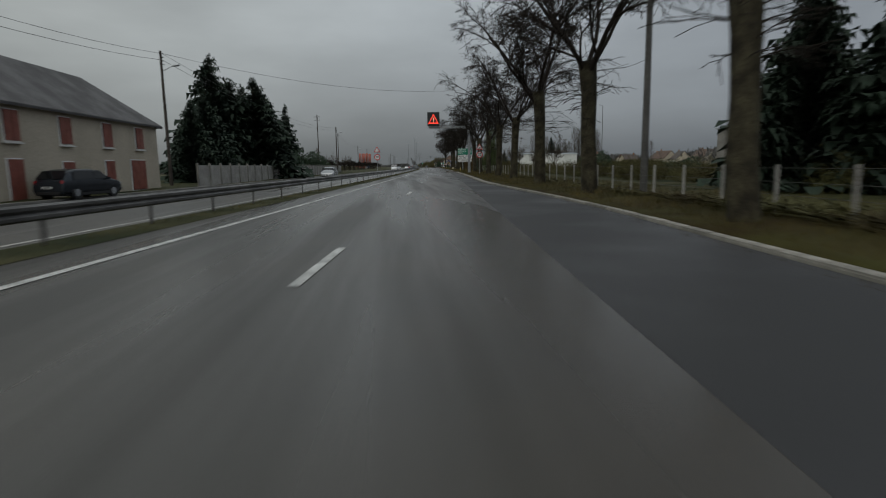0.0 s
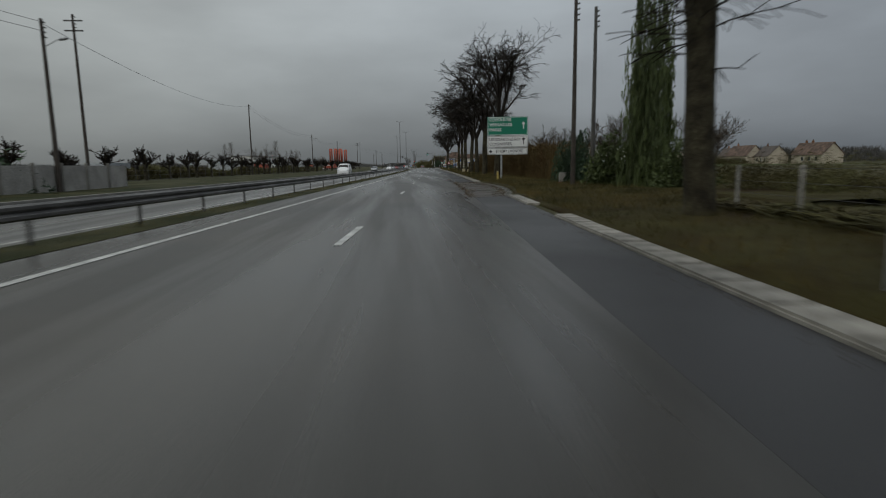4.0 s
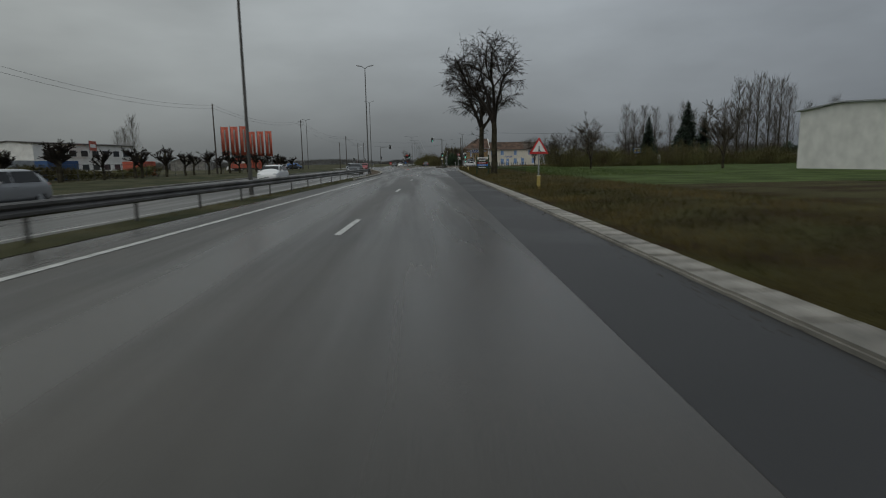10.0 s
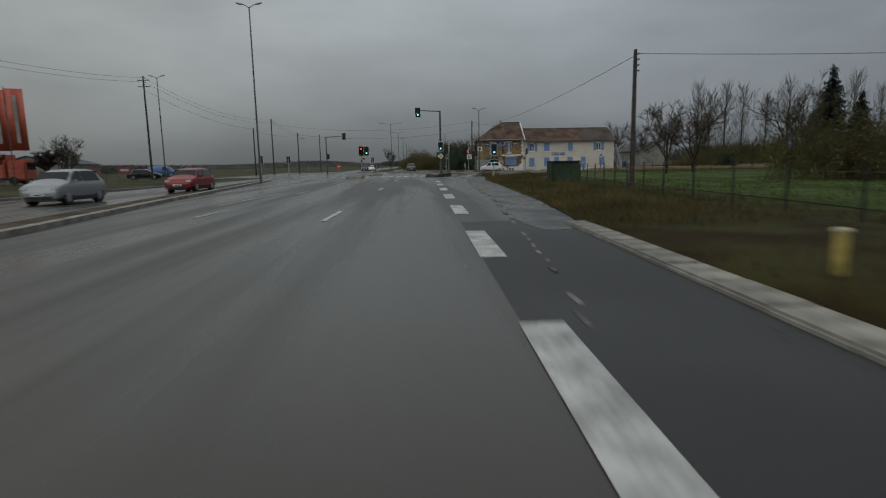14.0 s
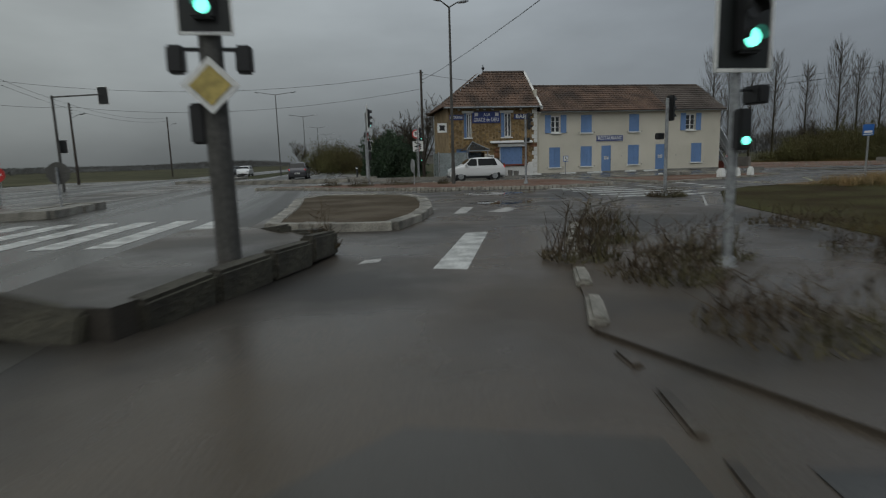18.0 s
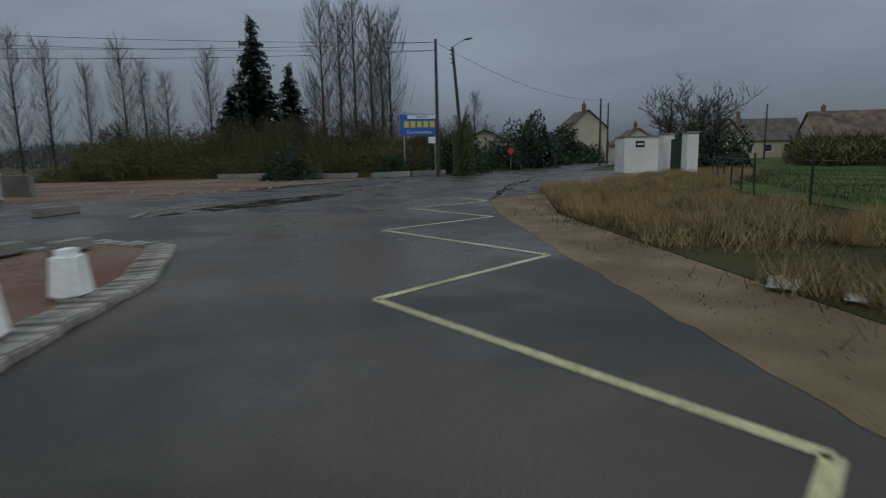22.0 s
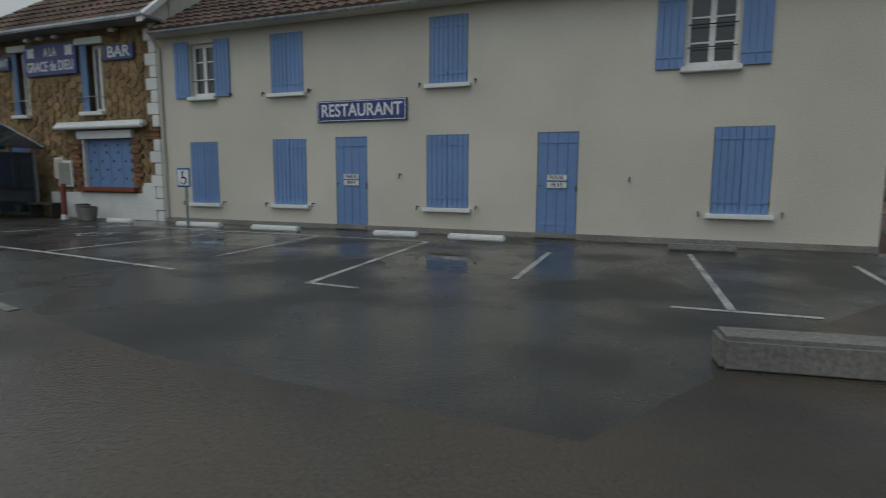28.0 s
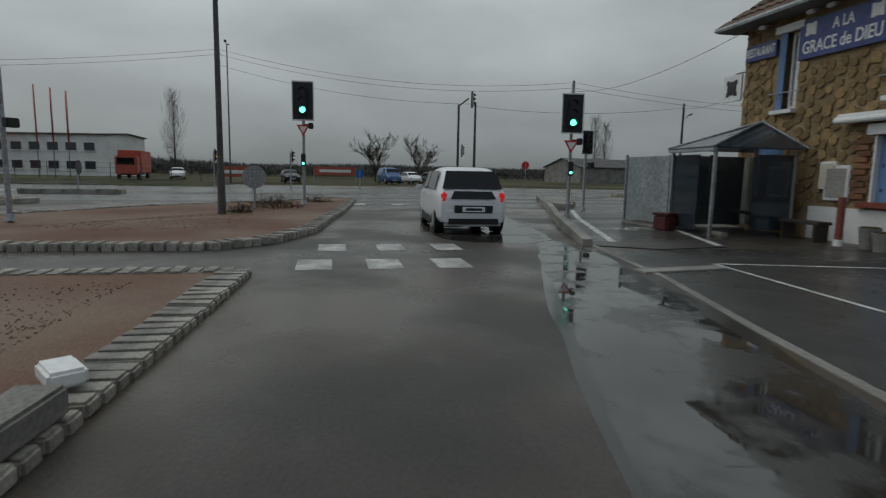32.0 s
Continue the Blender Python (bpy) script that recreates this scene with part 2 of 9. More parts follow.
IRON = surface("dark_iron", (0.035, 0.037, 0.04), 0.5, 0.2, 20, 2.0, 0.1, metal=0.3)
POLE_WOOD = surface("creosoted_wood", (0.050, 0.040, 0.032), 0.85, 0.3, 20, 1.0, 0.4)
POLE_GREY = surface("weathered_grey_pole", (0.075, 0.072, 0.066), 0.7, 0.25, 15, 0.8, 0.2)
BARK = surface("wet_plane_bark", (0.034, 0.028, 0.020), 0.85, 0.4, 14, 2.2, 0.8, tint=(0.050, 0.044, 0.026), depth=0.03, spec=0.15)
TWIG = surface("dark_twigs", (0.026, 0.021, 0.017), 0.9, 0.2, 10, 1.0, 0.0, spec=0.15)
# brown twigs, base lightened a little to stand for haze over the far poplars
TWIG_PALE = surface("brown_shoots_hazed", (0.068, 0.056, 0.042), 0.9, 0.3, 10, 1.0, 0.0, spec=0.15)
NEEDLE = surface("fir_needles", (0.016, 0.030, 0.017), 0.9, 0.4, 6, 0.8, 0.0)
LEAF_DARK = surface("evergreen_leaves", (0.022, 0.045, 0.018), 0.75, 0.4, 6, 0.6, 0.0)
LEAF_OLIVE = surface("ivy_leaves", (0.055, 0.075, 0.018), 0.75, 0.4, 6, 0.6, 0.0)
LEAF_BROWN = surface("bare_thicket", (0.090, 0.066, 0.034), 0.9, 0.4, 6, 0.3, 0.0, tint=(0.080, 0.080, 0.030), spec=0.15)
PANEL_DARK = plain("signal_backing_black", (0.012, 0.014, 0.014), 0.45)
GREEN_LIGHT = plain("green_lamp_lit", (0.20, 1.0, 0.75), 0.3, glow=2.2)
RED_LIGHT = plain("red_lamp_lit", (1.0, 0.05, 0.03), 0.3, glow=1.6)
TAIL_LIT = plain("tail_lamp_lit", (0.75, 0.03, 0.03), 0.3, glow=0.25)
CRACK = plain("tarred_crack", (0.012, 0.012, 0.012), 0.5)
AMBER_LIGHT = plain("amber_lamp_lit", (1.0, 0.55, 0.03), 0.3, glow=2.0)
LAMP_OFF = plain("lamp_unlit", (0.03, 0.03, 0.03), 0.25)
RED = plain("sign_red", (0.55, 0.03, 0.03), 0.45)
ORANGE = surface("orange_tarpaulin", (0.42, 0.085, 0.048), 0.6, 0.12, 10, 0.8, 0.1)
GREEN_SIGN = plain("direction_sign_green", (0.0, 0.17, 0.10), 0.4)
BLUE_FLAT = plain("sign_blue", (0.02, 0.12, 0.42), 0.4)
YELLOW = surface("yellow_plastic", (0.46, 0.36, 0.11), 0.55, 0.12, 10, 1.0, 0.1)
CREAM_BOX = surface("cream_plastic", (0.55, 0.48, 0.32), 0.6, 0.15, 10, 1.0, 0.1)
BLACK = plain("black_plastic", (0.012, 0.012, 0.013), 0.5)
TYRE = surface("tyre_rubber", (0.014, 0.014, 0.014), 0.8, 0.2, 30, 3, 0.2)
HOUSE_RENDER = surface("beige_house_render", (0.46, 0.40, 0.31), 0.85, 0.12, 30, 0.4, 0.3)
SHUTTER_RED = surface("rust_red_shutter", (0.21, 0.055, 0.035), 0.6, 0.15, 20, 2, 0.2)
SLATE = surface("dark_slate_roof", (0.055, 0.050, 0.050), 0.7, 0.3, 10, 0.6, 0.4)
HEDGE = surface("clipped_hedge_brown", (0.120, 0.070, 0.030), 0.95, 0.4, 9, 0.5, 0.9, tint=(0.075, 0.056, 0.022), depth=0.12, spec=0.15)
FENCE_PALE = surface("pale_concrete_fence", (0.30, 0.285, 0.26), 0.8, 0.2, 20, 1, 0.3)
CAR_GREY = plain("car_paint_grey", (0.085, 0.085, 0.095), 0.25, 0.5)
CAR_WHITE = plain("car_paint_white", (0.70, 0.70, 0.70), 0.22)
CAR_SILVER = plain("car_paint_silver", (0.34, 0.35, 0.36), 0.25, 0.5)
CAR_DARK = plain("car_paint_dark", (0.02, 0.024, 0.03), 0.22, 0.3)
BIN_RED = surface("faded_dark_red_plastic", (0.085, 0.016, 0.018), 0.5, 0.2, 12, 2.0, 0.1)
CAR_RED = plain("car_paint_red", (0.22, 0.012, 0.015), 0.25)
SHELTER_DARK = plain("smoked_glass", (0.035, 0.045, 0.055), 0.06)
SHELTER_DARK.node_tree.nodes["Principled BSDF"].inputs["Alpha"].default_value = 0.78
SHELTER_PALE = surface("frosted_glass", (0.30, 0.33, 0.33), 0.25, 0.15, 12, 1.2, 0.05)
SHELTER_PALE.node_tree.nodes["Principled BSDF"].inputs["Alpha"].default_value = 0.8
YELLOW_SIGN = plain("sign_yellow", (0.62, 0.50, 0.06), 0.45)
GATE_GREEN = surface("dark_green_paint", (0.015, 0.045, 0.028), 0.5, 0.15, 20, 2, 0.1)
# bare wood with distance haze put into the colour: greyer than near twigs
FAR_WOOD = surface("far_wood_hazed", (0.085, 0.082, 0.076), 0.95, 0.25, 0.3, 0.02, 0.0)
CAR_BLUE = plain("car_paint_blue", (0.06, 0.12, 0.26), 0.25, 0.3)


# ---- builders ----
def link(name, bm, material, parent=None, label="", smooth=False):
    me = bpy.data.meshes.new(name)
    bmesh.ops.recalc_face_normals(bm, faces=bm.faces)
    bm.to_mesh(me)
    bm.free()
    if smooth:
        for p in me.polygons:
            p.use_smooth = True
    me.materials.append(material)
    ob = new(name, me)
    if parent:
        ob.parent = parent
    if label:
        tagged(ob, label)
    return ob


def part(name, bm, material, parent, label="", smooth=False):
    return link(name, bm, material, parent, label, smooth)


def thing(name, label, category, at=(0, 0, 0), turn=0.0, group="", kind=""):
    ob = new(name)
    ob.empty_display_size = 0.2
    ob.matrix_basis = pose(*at, 0, 0, turn)
    return tagged(ob, label, category, group, kind)


def share(name, me, parent, m):
    ob = new(name, me)
    ob.parent = parent
    ob.matrix_basis = m
    return ob


def box(bm, c, s, rot=None, bevel=0.0):
    """A block with centre c and size s, turned by rot, with softened edges where bevel is given."""
    made = bmesh.ops.create_cube(bm, size=1.0)["verts"]
    m = Matrix.Translation(c) @ (rot.to_4x4() if rot else Matrix.Identity(4)) @ Matrix.Diagonal((*s, 1))
    bmesh.ops.transform(bm, matrix=m, verts=made)
    if bevel:
        edges = {e for v in made for e in v.link_edges}
        bmesh.ops.bevel(bm, geom=list(edges), offset=bevel, segments=2, affect="EDGES")
    return bm


def tube(bm, a, b, r0, r1=None, seg=10, cap=True):
    a, b = Vector(a), Vector(b)
    r1 = r0 if r1 is None else r1
    d = b - a
    q = d.to_track_quat("Z", "Y")
    ring = []
    for c, r in ((a, r0), (b, r1)):
        ring.append([bm.verts.new(c + q @ Vector((r * math.cos(2 * math.pi * k / seg), r * math.sin(2 * math.pi * k / seg), 0))) for k in range(seg)])
    for k in range(seg):
        bm.faces.new((ring[0][k], ring[0][(k + 1) % seg], ring[1][(k + 1) % seg], ring[1][k]))
    if cap:
        bm.faces.new(ring[0][::-1])
        bm.faces.new(ring[1])
    return bm


def prism(bm, outline, z0, z1):
    """A flat plate over a ring of (x, y)."""
    low = [bm.verts.new((x, y, z0)) for x, y in outline]
    top = [bm.verts.new((x, y, z1)) for x, y in outline]
    n = len(outline)
    bm.faces.new(top)
    bm.faces.new(low[::-1])
    for k in range(n):
        bm.faces.new((low[k], low[(k + 1) % n], top[(k + 1) % n], top[k]))
    return bm


def ball(bm, c, s, seg=10):
    made = bmesh.ops.create_uvsphere(bm, u_segments=seg, v_segments=max(5, seg // 2 + 1), radius=1.0)["verts"]
    bmesh.ops.transform(bm, matrix=Matrix.Translation(c) @ Matrix.Diagonal((*s, 1)), verts=made)
    return bm


def sweep(bm, line, section):
    """A section of (across, up) drawn along a line of (x, y, z)."""
    rings = []
    for k, p in enumerate(line):
        a, b = Vector(line[max(0, k - 1)]), Vector(line[min(len(line) - 1, k + 1)])
        d = (b - a).normalized()
        side = Vector((d.y, -d.x, 0)).normalized()
        rings.append([bm.verts.new(Vector(p) + side * u + Vector((0, 0, v))) for u, v in section])
    n = len(section)
    for r, s in zip(rings, rings[1:]):
        for k in range(n):
            bm.faces.new((r[k], r[(k + 1) % n], s[(k + 1) % n], s[k]))
    bm.faces.new(rings[0])
    bm.faces.new(rings[-1][::-1])
    return bm


def words(text, size, material, parent, m, depth=0.004, name="lettering", wide=None, bold=0.0):
    cu = bpy.data.curves.new(name, "FONT")
    cu.body, cu.size, cu.align_x, cu.align_y, cu.extrude, cu.offset = text, size, "CENTER", "CENTER", depth, bold
    tmp = bpy.data.objects.new(name, cu)
    scene.collection.objects.link(tmp)
    me = bpy.data.meshes.new_from_object(tmp.evaluated_get(bpy.context.evaluated_depsgraph_get()))
    bpy.data.objects.remove(tmp)
    me.materials.clear()
    me.materials.append(material)
    xs = [v.co.x for v in me.vertices]
    if wide and xs:
        me.transform(Matrix.Diagonal((wide / (max(xs) - min(xs)), 1, 1, 1)))
    ob = new(name, me)
    ob.parent = parent
    ob.matrix_basis = m
    return ob


# ---- the main road's line: the dashes between the two lanes ----
def lane_x(y):
    u = (y + 240) / 160
    if u > 1:
        return -22.95 + 0.037 * (y + 80)
    if u < -1:
        return -42.1 + 0.0827 * (y + 400)
    return -30.7 + 9.575 * u - 1.825 * u * u


def kerb_offset(y):
    """The right-hand kerb: drawn aside at both ends, and round a drive mouth."""
    u = min(1.0, max(0.0, (y + 138) / 52))
    w = min(1.0, max(0.0, (-358 - y) / 36))
    return 5.2 + 0.78 * u * u * (3 - 2 * u) + 1.7 * w * w * (3 - 2 * w) + 0.75 * max(0.0, 1 - ((y + 280) / 9.5) ** 2)


def far_edge(y):
    """The outer edge of the opposite carriageway."""
    u = min(1.0, max(0.0, (y + 160) / 45))
    return -16.5 - 1.8 * u * u * (3 - 2 * u)


def strip(bm, y0, y1, o0, o1, z, step=8.0):
    """A flat ribbon along the main road between two offsets from the dashes."""
    n = max(1, round((y1 - y0) / step))
    ys = [y0 + (y1 - y0) * k / n for k in range(n + 1)]
    a = [bm.verts.new((lane_x(y) + o0, y, z)) for y in ys]
    b = [bm.verts.new((lane_x(y) + o1, y, z)) for y in ys]
    for k in range(n):
        bm.faces.new((a[k], b[k], b[k + 1], a[k + 1]))
    return bm


def slab(name, outline, z0, z1, material, label="", category="", kind="structure"):
    ob = link(name, prism(bmesh.new(), outline, z0, z1), material)
    return tagged(ob, label, category, kind=kind)

# ---- ground, roads ----
bm = bmesh.new()
n = 40
grid = [[bm.verts.new((-2200 + 4400 * i / n, -2000 + 4400 * j / n, -0.03)) for j in range(n + 1)] for i in range(n + 1)]
for i in range(n):
    for j in range(n):
        bm.faces.new((grid[i][j], grid[i + 1][j], grid[i + 1][j + 1], grid[i][j + 1]))
tagged(link("ground", bm, GRASS_DIRT), "flat winter fields of grass and bare soil", "ground", kind="structure")

bm = strip(bmesh.new(), -620, 900, -5.0, 3.45, -0.003)
tagged(link("road", bm, ASPHALT), "wet grey asphalt carriageway with two lanes", "road", kind="structure")
bm = bmesh.new()
edge = [[bm.verts.new((lane_x(y) + o, y, -0.002)) for o in (3.45, kerb_offset(y) - 0.15)] for y in range(-620, -85, 2)]
for a, b in zip(edge, edge[1:]):
    bm.faces.new((a[0], a[1], b[1], b[0]))
tagged(link("road_shoulder", bm, ASPHALT_DARK), "dark newer asphalt shoulder beside the lane", "road", kind="structure")
bm = strip(bmesh.new(), -620, -108, -18.4, -6.3, -0.003)
strip(bm, -108, 900, -18.0, -9.6, -0.003)
tagged(link("road_opposite", bm, ASPHALT), "wet opposite carriageway beyond the median", "road", kind="structure")
bm = strip(bmesh.new(), -620, -110, -6.32, -4.98, 0.006)
tagged(link("median", bm, GRASS), "narrow dark earth median strip between the carriageways", "median", kind="structure")
bm = strip(bmesh.new(), 20, 900, -9.62, -4.98, 0.006)
tagged(link("median_beyond", bm, GRASS), "grassy median strip past the crossing", "median", kind="structure")

# the carriageway widens before the crossing: the median draws aside as a narrow kerbed strip
NOSE = [(-29.05, -110.0), (-29.2, -100.0), (-29.9, -86.0), (-31.4, -74.0), (-34.2, -46.0), (-34.5, -42.0)]
slab("road_widening", NOSE + [(-23.5, -42.0), (-27.5, -110.0)], -0.024, -0.004, ASPHALT, "wet asphalt turning lanes before the crossing", "road")
slab("road_opposite_widening", [(x - 1.5, y) for x, y in NOSE[::-1]] + [(-42.6, -110.0), (-45.0, -42.0)], -0.026, -0.0045, ASPHALT, "wet opposite lanes before the crossing", "road")
slab("median_taper", NOSE + [(x - 1.5, y) for x, y in NOSE[::-1]], -0.02, 0.05, BROWN_GRIT, "narrow earth median between the widened lanes", "median")

# the crossing, the side road and the forecourt in one sheet
slab("junction", [(-48, -60), (-21.5, -92), (-17.6, -92), (-14.2, -53), (-13.75, -48.6), (-12.35, -45.6), (-10.35, -41.5), (-7.65, -36.9), (-5.3, -30), (-2.5, -26), (0, -24.2), (1.7, -23.8), (9.5, -21.0), (15, -19.1), (19, -18.1), (26, -17.8), (40, -18.6), (63, -21.4), (110, -27), (110, -19), (62, -12), (40, -10), (29, -9.5), (22, -7.5), (16.3, 0.1), (-8.5, 0.1), (-10, 1.0), (-12.5, 6), (-13.5, 24), (-16, 30), (-48, 30)], -0.025, -0.006, ASPHALT_OLD, "patched wet asphalt crossing, side road and forecourt", "road")
slab("forecourt", [(7.3, -8.3), (5.6, -7.95), (2.6, -7.25), (0, -6.55), (-2.5, -6.1), (-2.7, -4.0), (-2.2, 0.1), (16.3, 0.1), (17.2, -1.4), (14.2, -6.0), (12.6, -9.0), (9.5, -8.8)], -0.025, -0.0056, ASPHALT_COURT, "dark wet asphalt forecourt of the restaurant", "forecourt")
slab("car_park_ground", [(16.3, 0.1), (22, -7.5), (29, -9.5), (40, -10), (46, -6.5), (44, 4), (38, 18), (26, 26), (16.3, 26)], -0.025, -0.001, RED_GRIT, "reddish wet gravel yard behind the restaurant", "car park")
slab("grey_strip", [(19.5, -8.6), (29.5, -9.8), (43, -10.2), (47, -7.2), (36, -6.3), (27.5, -6.0), (21.5, -5.2)], -0.02, 0.004, ASPHALT, "grey asphalt strip along the yard", "pavement")


def ragged(outline, step, wild, seed):
    """The outline cut into short lengths and frayed."""
    r = random.Random(seed)
    out = []
    for a, b in zip(outline, outline[1:] + outline[:1]):
        a, b = Vector(a), Vector(b)
        m = max(1, int((b - a).length / step))
        out += [tuple(a.lerp(b, k / m) + Vector((r.uniform(-wild, wild), r.uniform(-wild, wild)))) for k in range(m)]
    return out


slab("drive_mouth", ragged([(20.6, -18.5), (26, -17.9), (40, -18.7), (48, -19.9), (49, -24), (44, -26.4), (37, -25.0), (30, -22.2), (24.5, -20.2)], 0.6, 0.08, 3), -0.02, 0.010, ASPHALT_OLD, "wet asphalt drive up to the green gate", "driveway")
slab("sand_path", ragged([(1.7, -23.75), (9.5, -20.95), (15, -19.1), (19, -18.15), (21.9, -18.3), (23.4, -19.4), (20, -20.0), (15, -20.75), (11.5, -21.85), (7, -23.4), (3, -25.1)], 0.22, 0.035, 4), -0.02, -0.002, SAND, "wet sandy footpath beside the side road", "path")
slab("path_mud", ragged([(20.2, -18.35), (22.2, -18.0), (24.2, -18.0), (23.6, -18.7), (21.8, -18.9)], 0.3, 0.10, 5), -0.02, 0.012, DAMP, "dark wet mud at the end of the footpath", "mud")
slab("field_meadow", [(-17, -150), (-9.8, -92), (-4.5, -42), (1, -31), (9, -27.5), (22, -25.8), (46, -27), (120, -36), (120, -150)], -0.028, 0.02, MEADOW, "green fenced meadow", "meadow")
SLIP_EDGE = [(-7.7, -36.9), (-10.4, -41.5), (-12.4, -45.6), (-13.8, -48.6), (-14.3, -52), (-15.2, -66), (-16.2, -79.3), (-17.2, -88)]
slab("cycle_path", [(-10.7, -41.9), (-12.3, -42.4), (-13.75, -42.0), (-14.8, -46.5), (-15.8, -53.5), (-16.7, -64), (-17.5, -77), (-18.35, -86), (-18.2, -88)] + SLIP_EDGE[:1:-1], -0.02, 0.002, ASPHALT_COURT, "dark asphalt cycle path beside the slip lane", "path")


def verge(name, y0, y1, o0, o1, z0, z1, material, label):
    """A strip of verge that rises away from the road, with an uneven surface."""
    rng = random.Random(len(name) + int(y0))
    bm = bmesh.new()
    ny, nx = max(2, int((y1 - y0) / 2.0)), 6
    left = o0
    g = []
    for j in range(ny + 1):
        y = y0 + (y1 - y0) * j / ny
        fade = min(1.0, max(0.1, (y1 - y) / 14))
        if name == "verge_right":
            o0 = left + kerb_offset(y) - 5.2
        if name == "verge_left":
            o1 = far_edge(y) - 0.2
        g.append([bm.verts.new((lane_x(y) + o0, y, -0.03))] + [bm.verts.new((lane_x(y) + o0 + (o1 - o0) * i / nx, y, (z0 + (z1 - z0) * i / nx + (rng.uniform(-0.05, 0.06) if 0 < i else 0)) * fade)) for i in range(nx + 1)])
    for j in range(ny):
        for i in range(nx + 1):
            bm.faces.new((g[j][i], g[j][i + 1], g[j + 1][i + 1], g[j + 1][i]))
    return tagged(link(name, bm, material, smooth=True), label, "verge", kind="structure")


verge("verge_right", -620, -86, 5.36, 11.5, 0.05, 0.22, DRY, "brown and green grass verge under the trees")
verge("verge_left", -620, -20, -30, -18.4, 0.25, 0.08, GRASS, "grass verge beyond the opposite carriageway")
verge("bank_right", -300, -150, 11.2, 24, 0.2, 0.5, DRY, "rough dead-grass bank behind the trees")

# kerb stones along the right-hand edge
kerb_line = thing("kerb_right", "pale worn concrete kerb stones along the road edge", "kerb", kind="structure")
bm = box(bmesh.new(), (0, 0, 0.0), (0.5, 0.99, 0.13), bevel=0.03)
for f in bm.faces:
    f.smooth = False
stone_me = bpy.data.meshes.new("kerb_stone")
bm.to_mesh(stone_me)
bm.free()
stone_me.materials.append(KERB)
for k in range(296):
    y = -412 + k * 1.1
    if -290 < y < -270 or -300 < y < -296:
        continue
    slope = lane_x(y + 0.5) + kerb_offset(y + 0.5) - lane_x(y - 0.5) - kerb_offset(y - 0.5)
    share("kerb_stone", stone_me, kerb_line, pose(lane_x(y) + kerb_offset(y) + random.uniform(-0.006, 0.006), y, random.uniform(-0.006, 0.004), 0, random.uniform(-0.4, 0.4), -math.degrees(slope)) @ Matrix.Diagonal((0.5 if y < -368 else 1, 1.09, 1, 1)))
tagged(link("kerb_far", sweep(bmesh.new(), [(lane_x(y) + kerb_offset(y), y, 0) for y in range(-620, -411, 8)], [(-0.12, -0.03), (-0.12, 0.07), (0.12, 0.07), (0.12, -0.03)]), KERB), "concrete kerb", "kerb", kind="structure")
tagged(link("kerb_median", sweep(bmesh.new(), [(lane_x(-130) - 5.0, -130, 0), (lane_x(-118) - 5.0, -118, 0)] + [(x, y, 0) for x, y in NOSE], [(-0.16, -0.03), (-0.16, 0.13), (0.16, 0.13), (0.16, -0.03)]), KERB), "low kerb of the median", "kerb", kind="structure")
tagged(link("kerb_opposite", sweep(bmesh.new(), [(lane_x(y) + far_edge(y), y, 0) for y in range(-420, -20, 8)], [(-0.16, -0.03), (-0.16, 0.12), (0.16, 0.12), (0.16, -0.03)]), CONCRETE), "kerb of the opposite carriageway", "kerb", kind="structure")

# painted lines
lines = thing("lane_lines", "white painted lane lines, worn", "road marking", kind="structure")
bm = bmesh.new()
strip(bm, -420, -112, -3.72, -3.54, 0.005)
part("edge_line", bm, PAINT, lines)
bm = bmesh.new()
strip(bm, -420, -112, -6.75, -6.6, 0.005)
part("edge_line", bm, PAINT_OLD, lines)
for y in (-417.5, -400.6, -379.3, -361, -343, -324, -305, -286.9, -271, -255.5, -236.9, -218, -201.5, -185, -168, -151.5, -134.6, -117.8, -100.5, -84.9, -67.5, -50.5):
    bm = strip(bmesh.new(), y, y + 3.1, -0.075, 0.075, 0.006, 1.2)
    part("lane_dash", bm, PAINT, lines)
for k in range(24):
    y = -400 + 13.0 * k + 5
    part("lane_dash", strip(bmesh.new(), y, y + 3, -11.5, -11.36, 0.006, 3), PAINT_OLD, lines)
for y in (-108.5, -96.0, -83.0, -70.0, -57.0):
    part("lane_dash", strip(bmesh.new(), y, y + 3, -4.05, -3.91, 0.006, 3), PAINT_OLD, lines)
for y in (-100.0, -78.0):
    part("lane_dash", strip(bmesh.new(), y, y + 9, -5.2, -5.05, 0.006, 3), PAINT_OLD, lines)
for y in (-98.0, -91.2, -83.9, -76.8, -69.8, -62.8, -56.0):
    part("slip_dash", strip(bmesh.new(), y, y + 3.3, 3.42, 3.82, 0.007, 3.3), PAINT, lines)
for y in range(0, 300, 13):
    part("lane_dash", strip(bmesh.new(), y + 12, y + 15, -0.075, 0.075, 0.006, 3), PAINT_OLD, lines)


def flat(outline, z):
    bm = bmesh.new()
    bm.faces.new([bm.verts.new((x, y, z)) for x, y in outline])
    return bm


def bar(bm, a, b, w, z):
    a, b = Vector((*a, z)), Vector((*b, z))
    s = (b - a).normalized().cross(Vector((0, 0, 1))) * w / 2
    bm.faces.new([bm.verts.new(p) for p in (a - s, b - s, b + s, a + s)])
    return bm


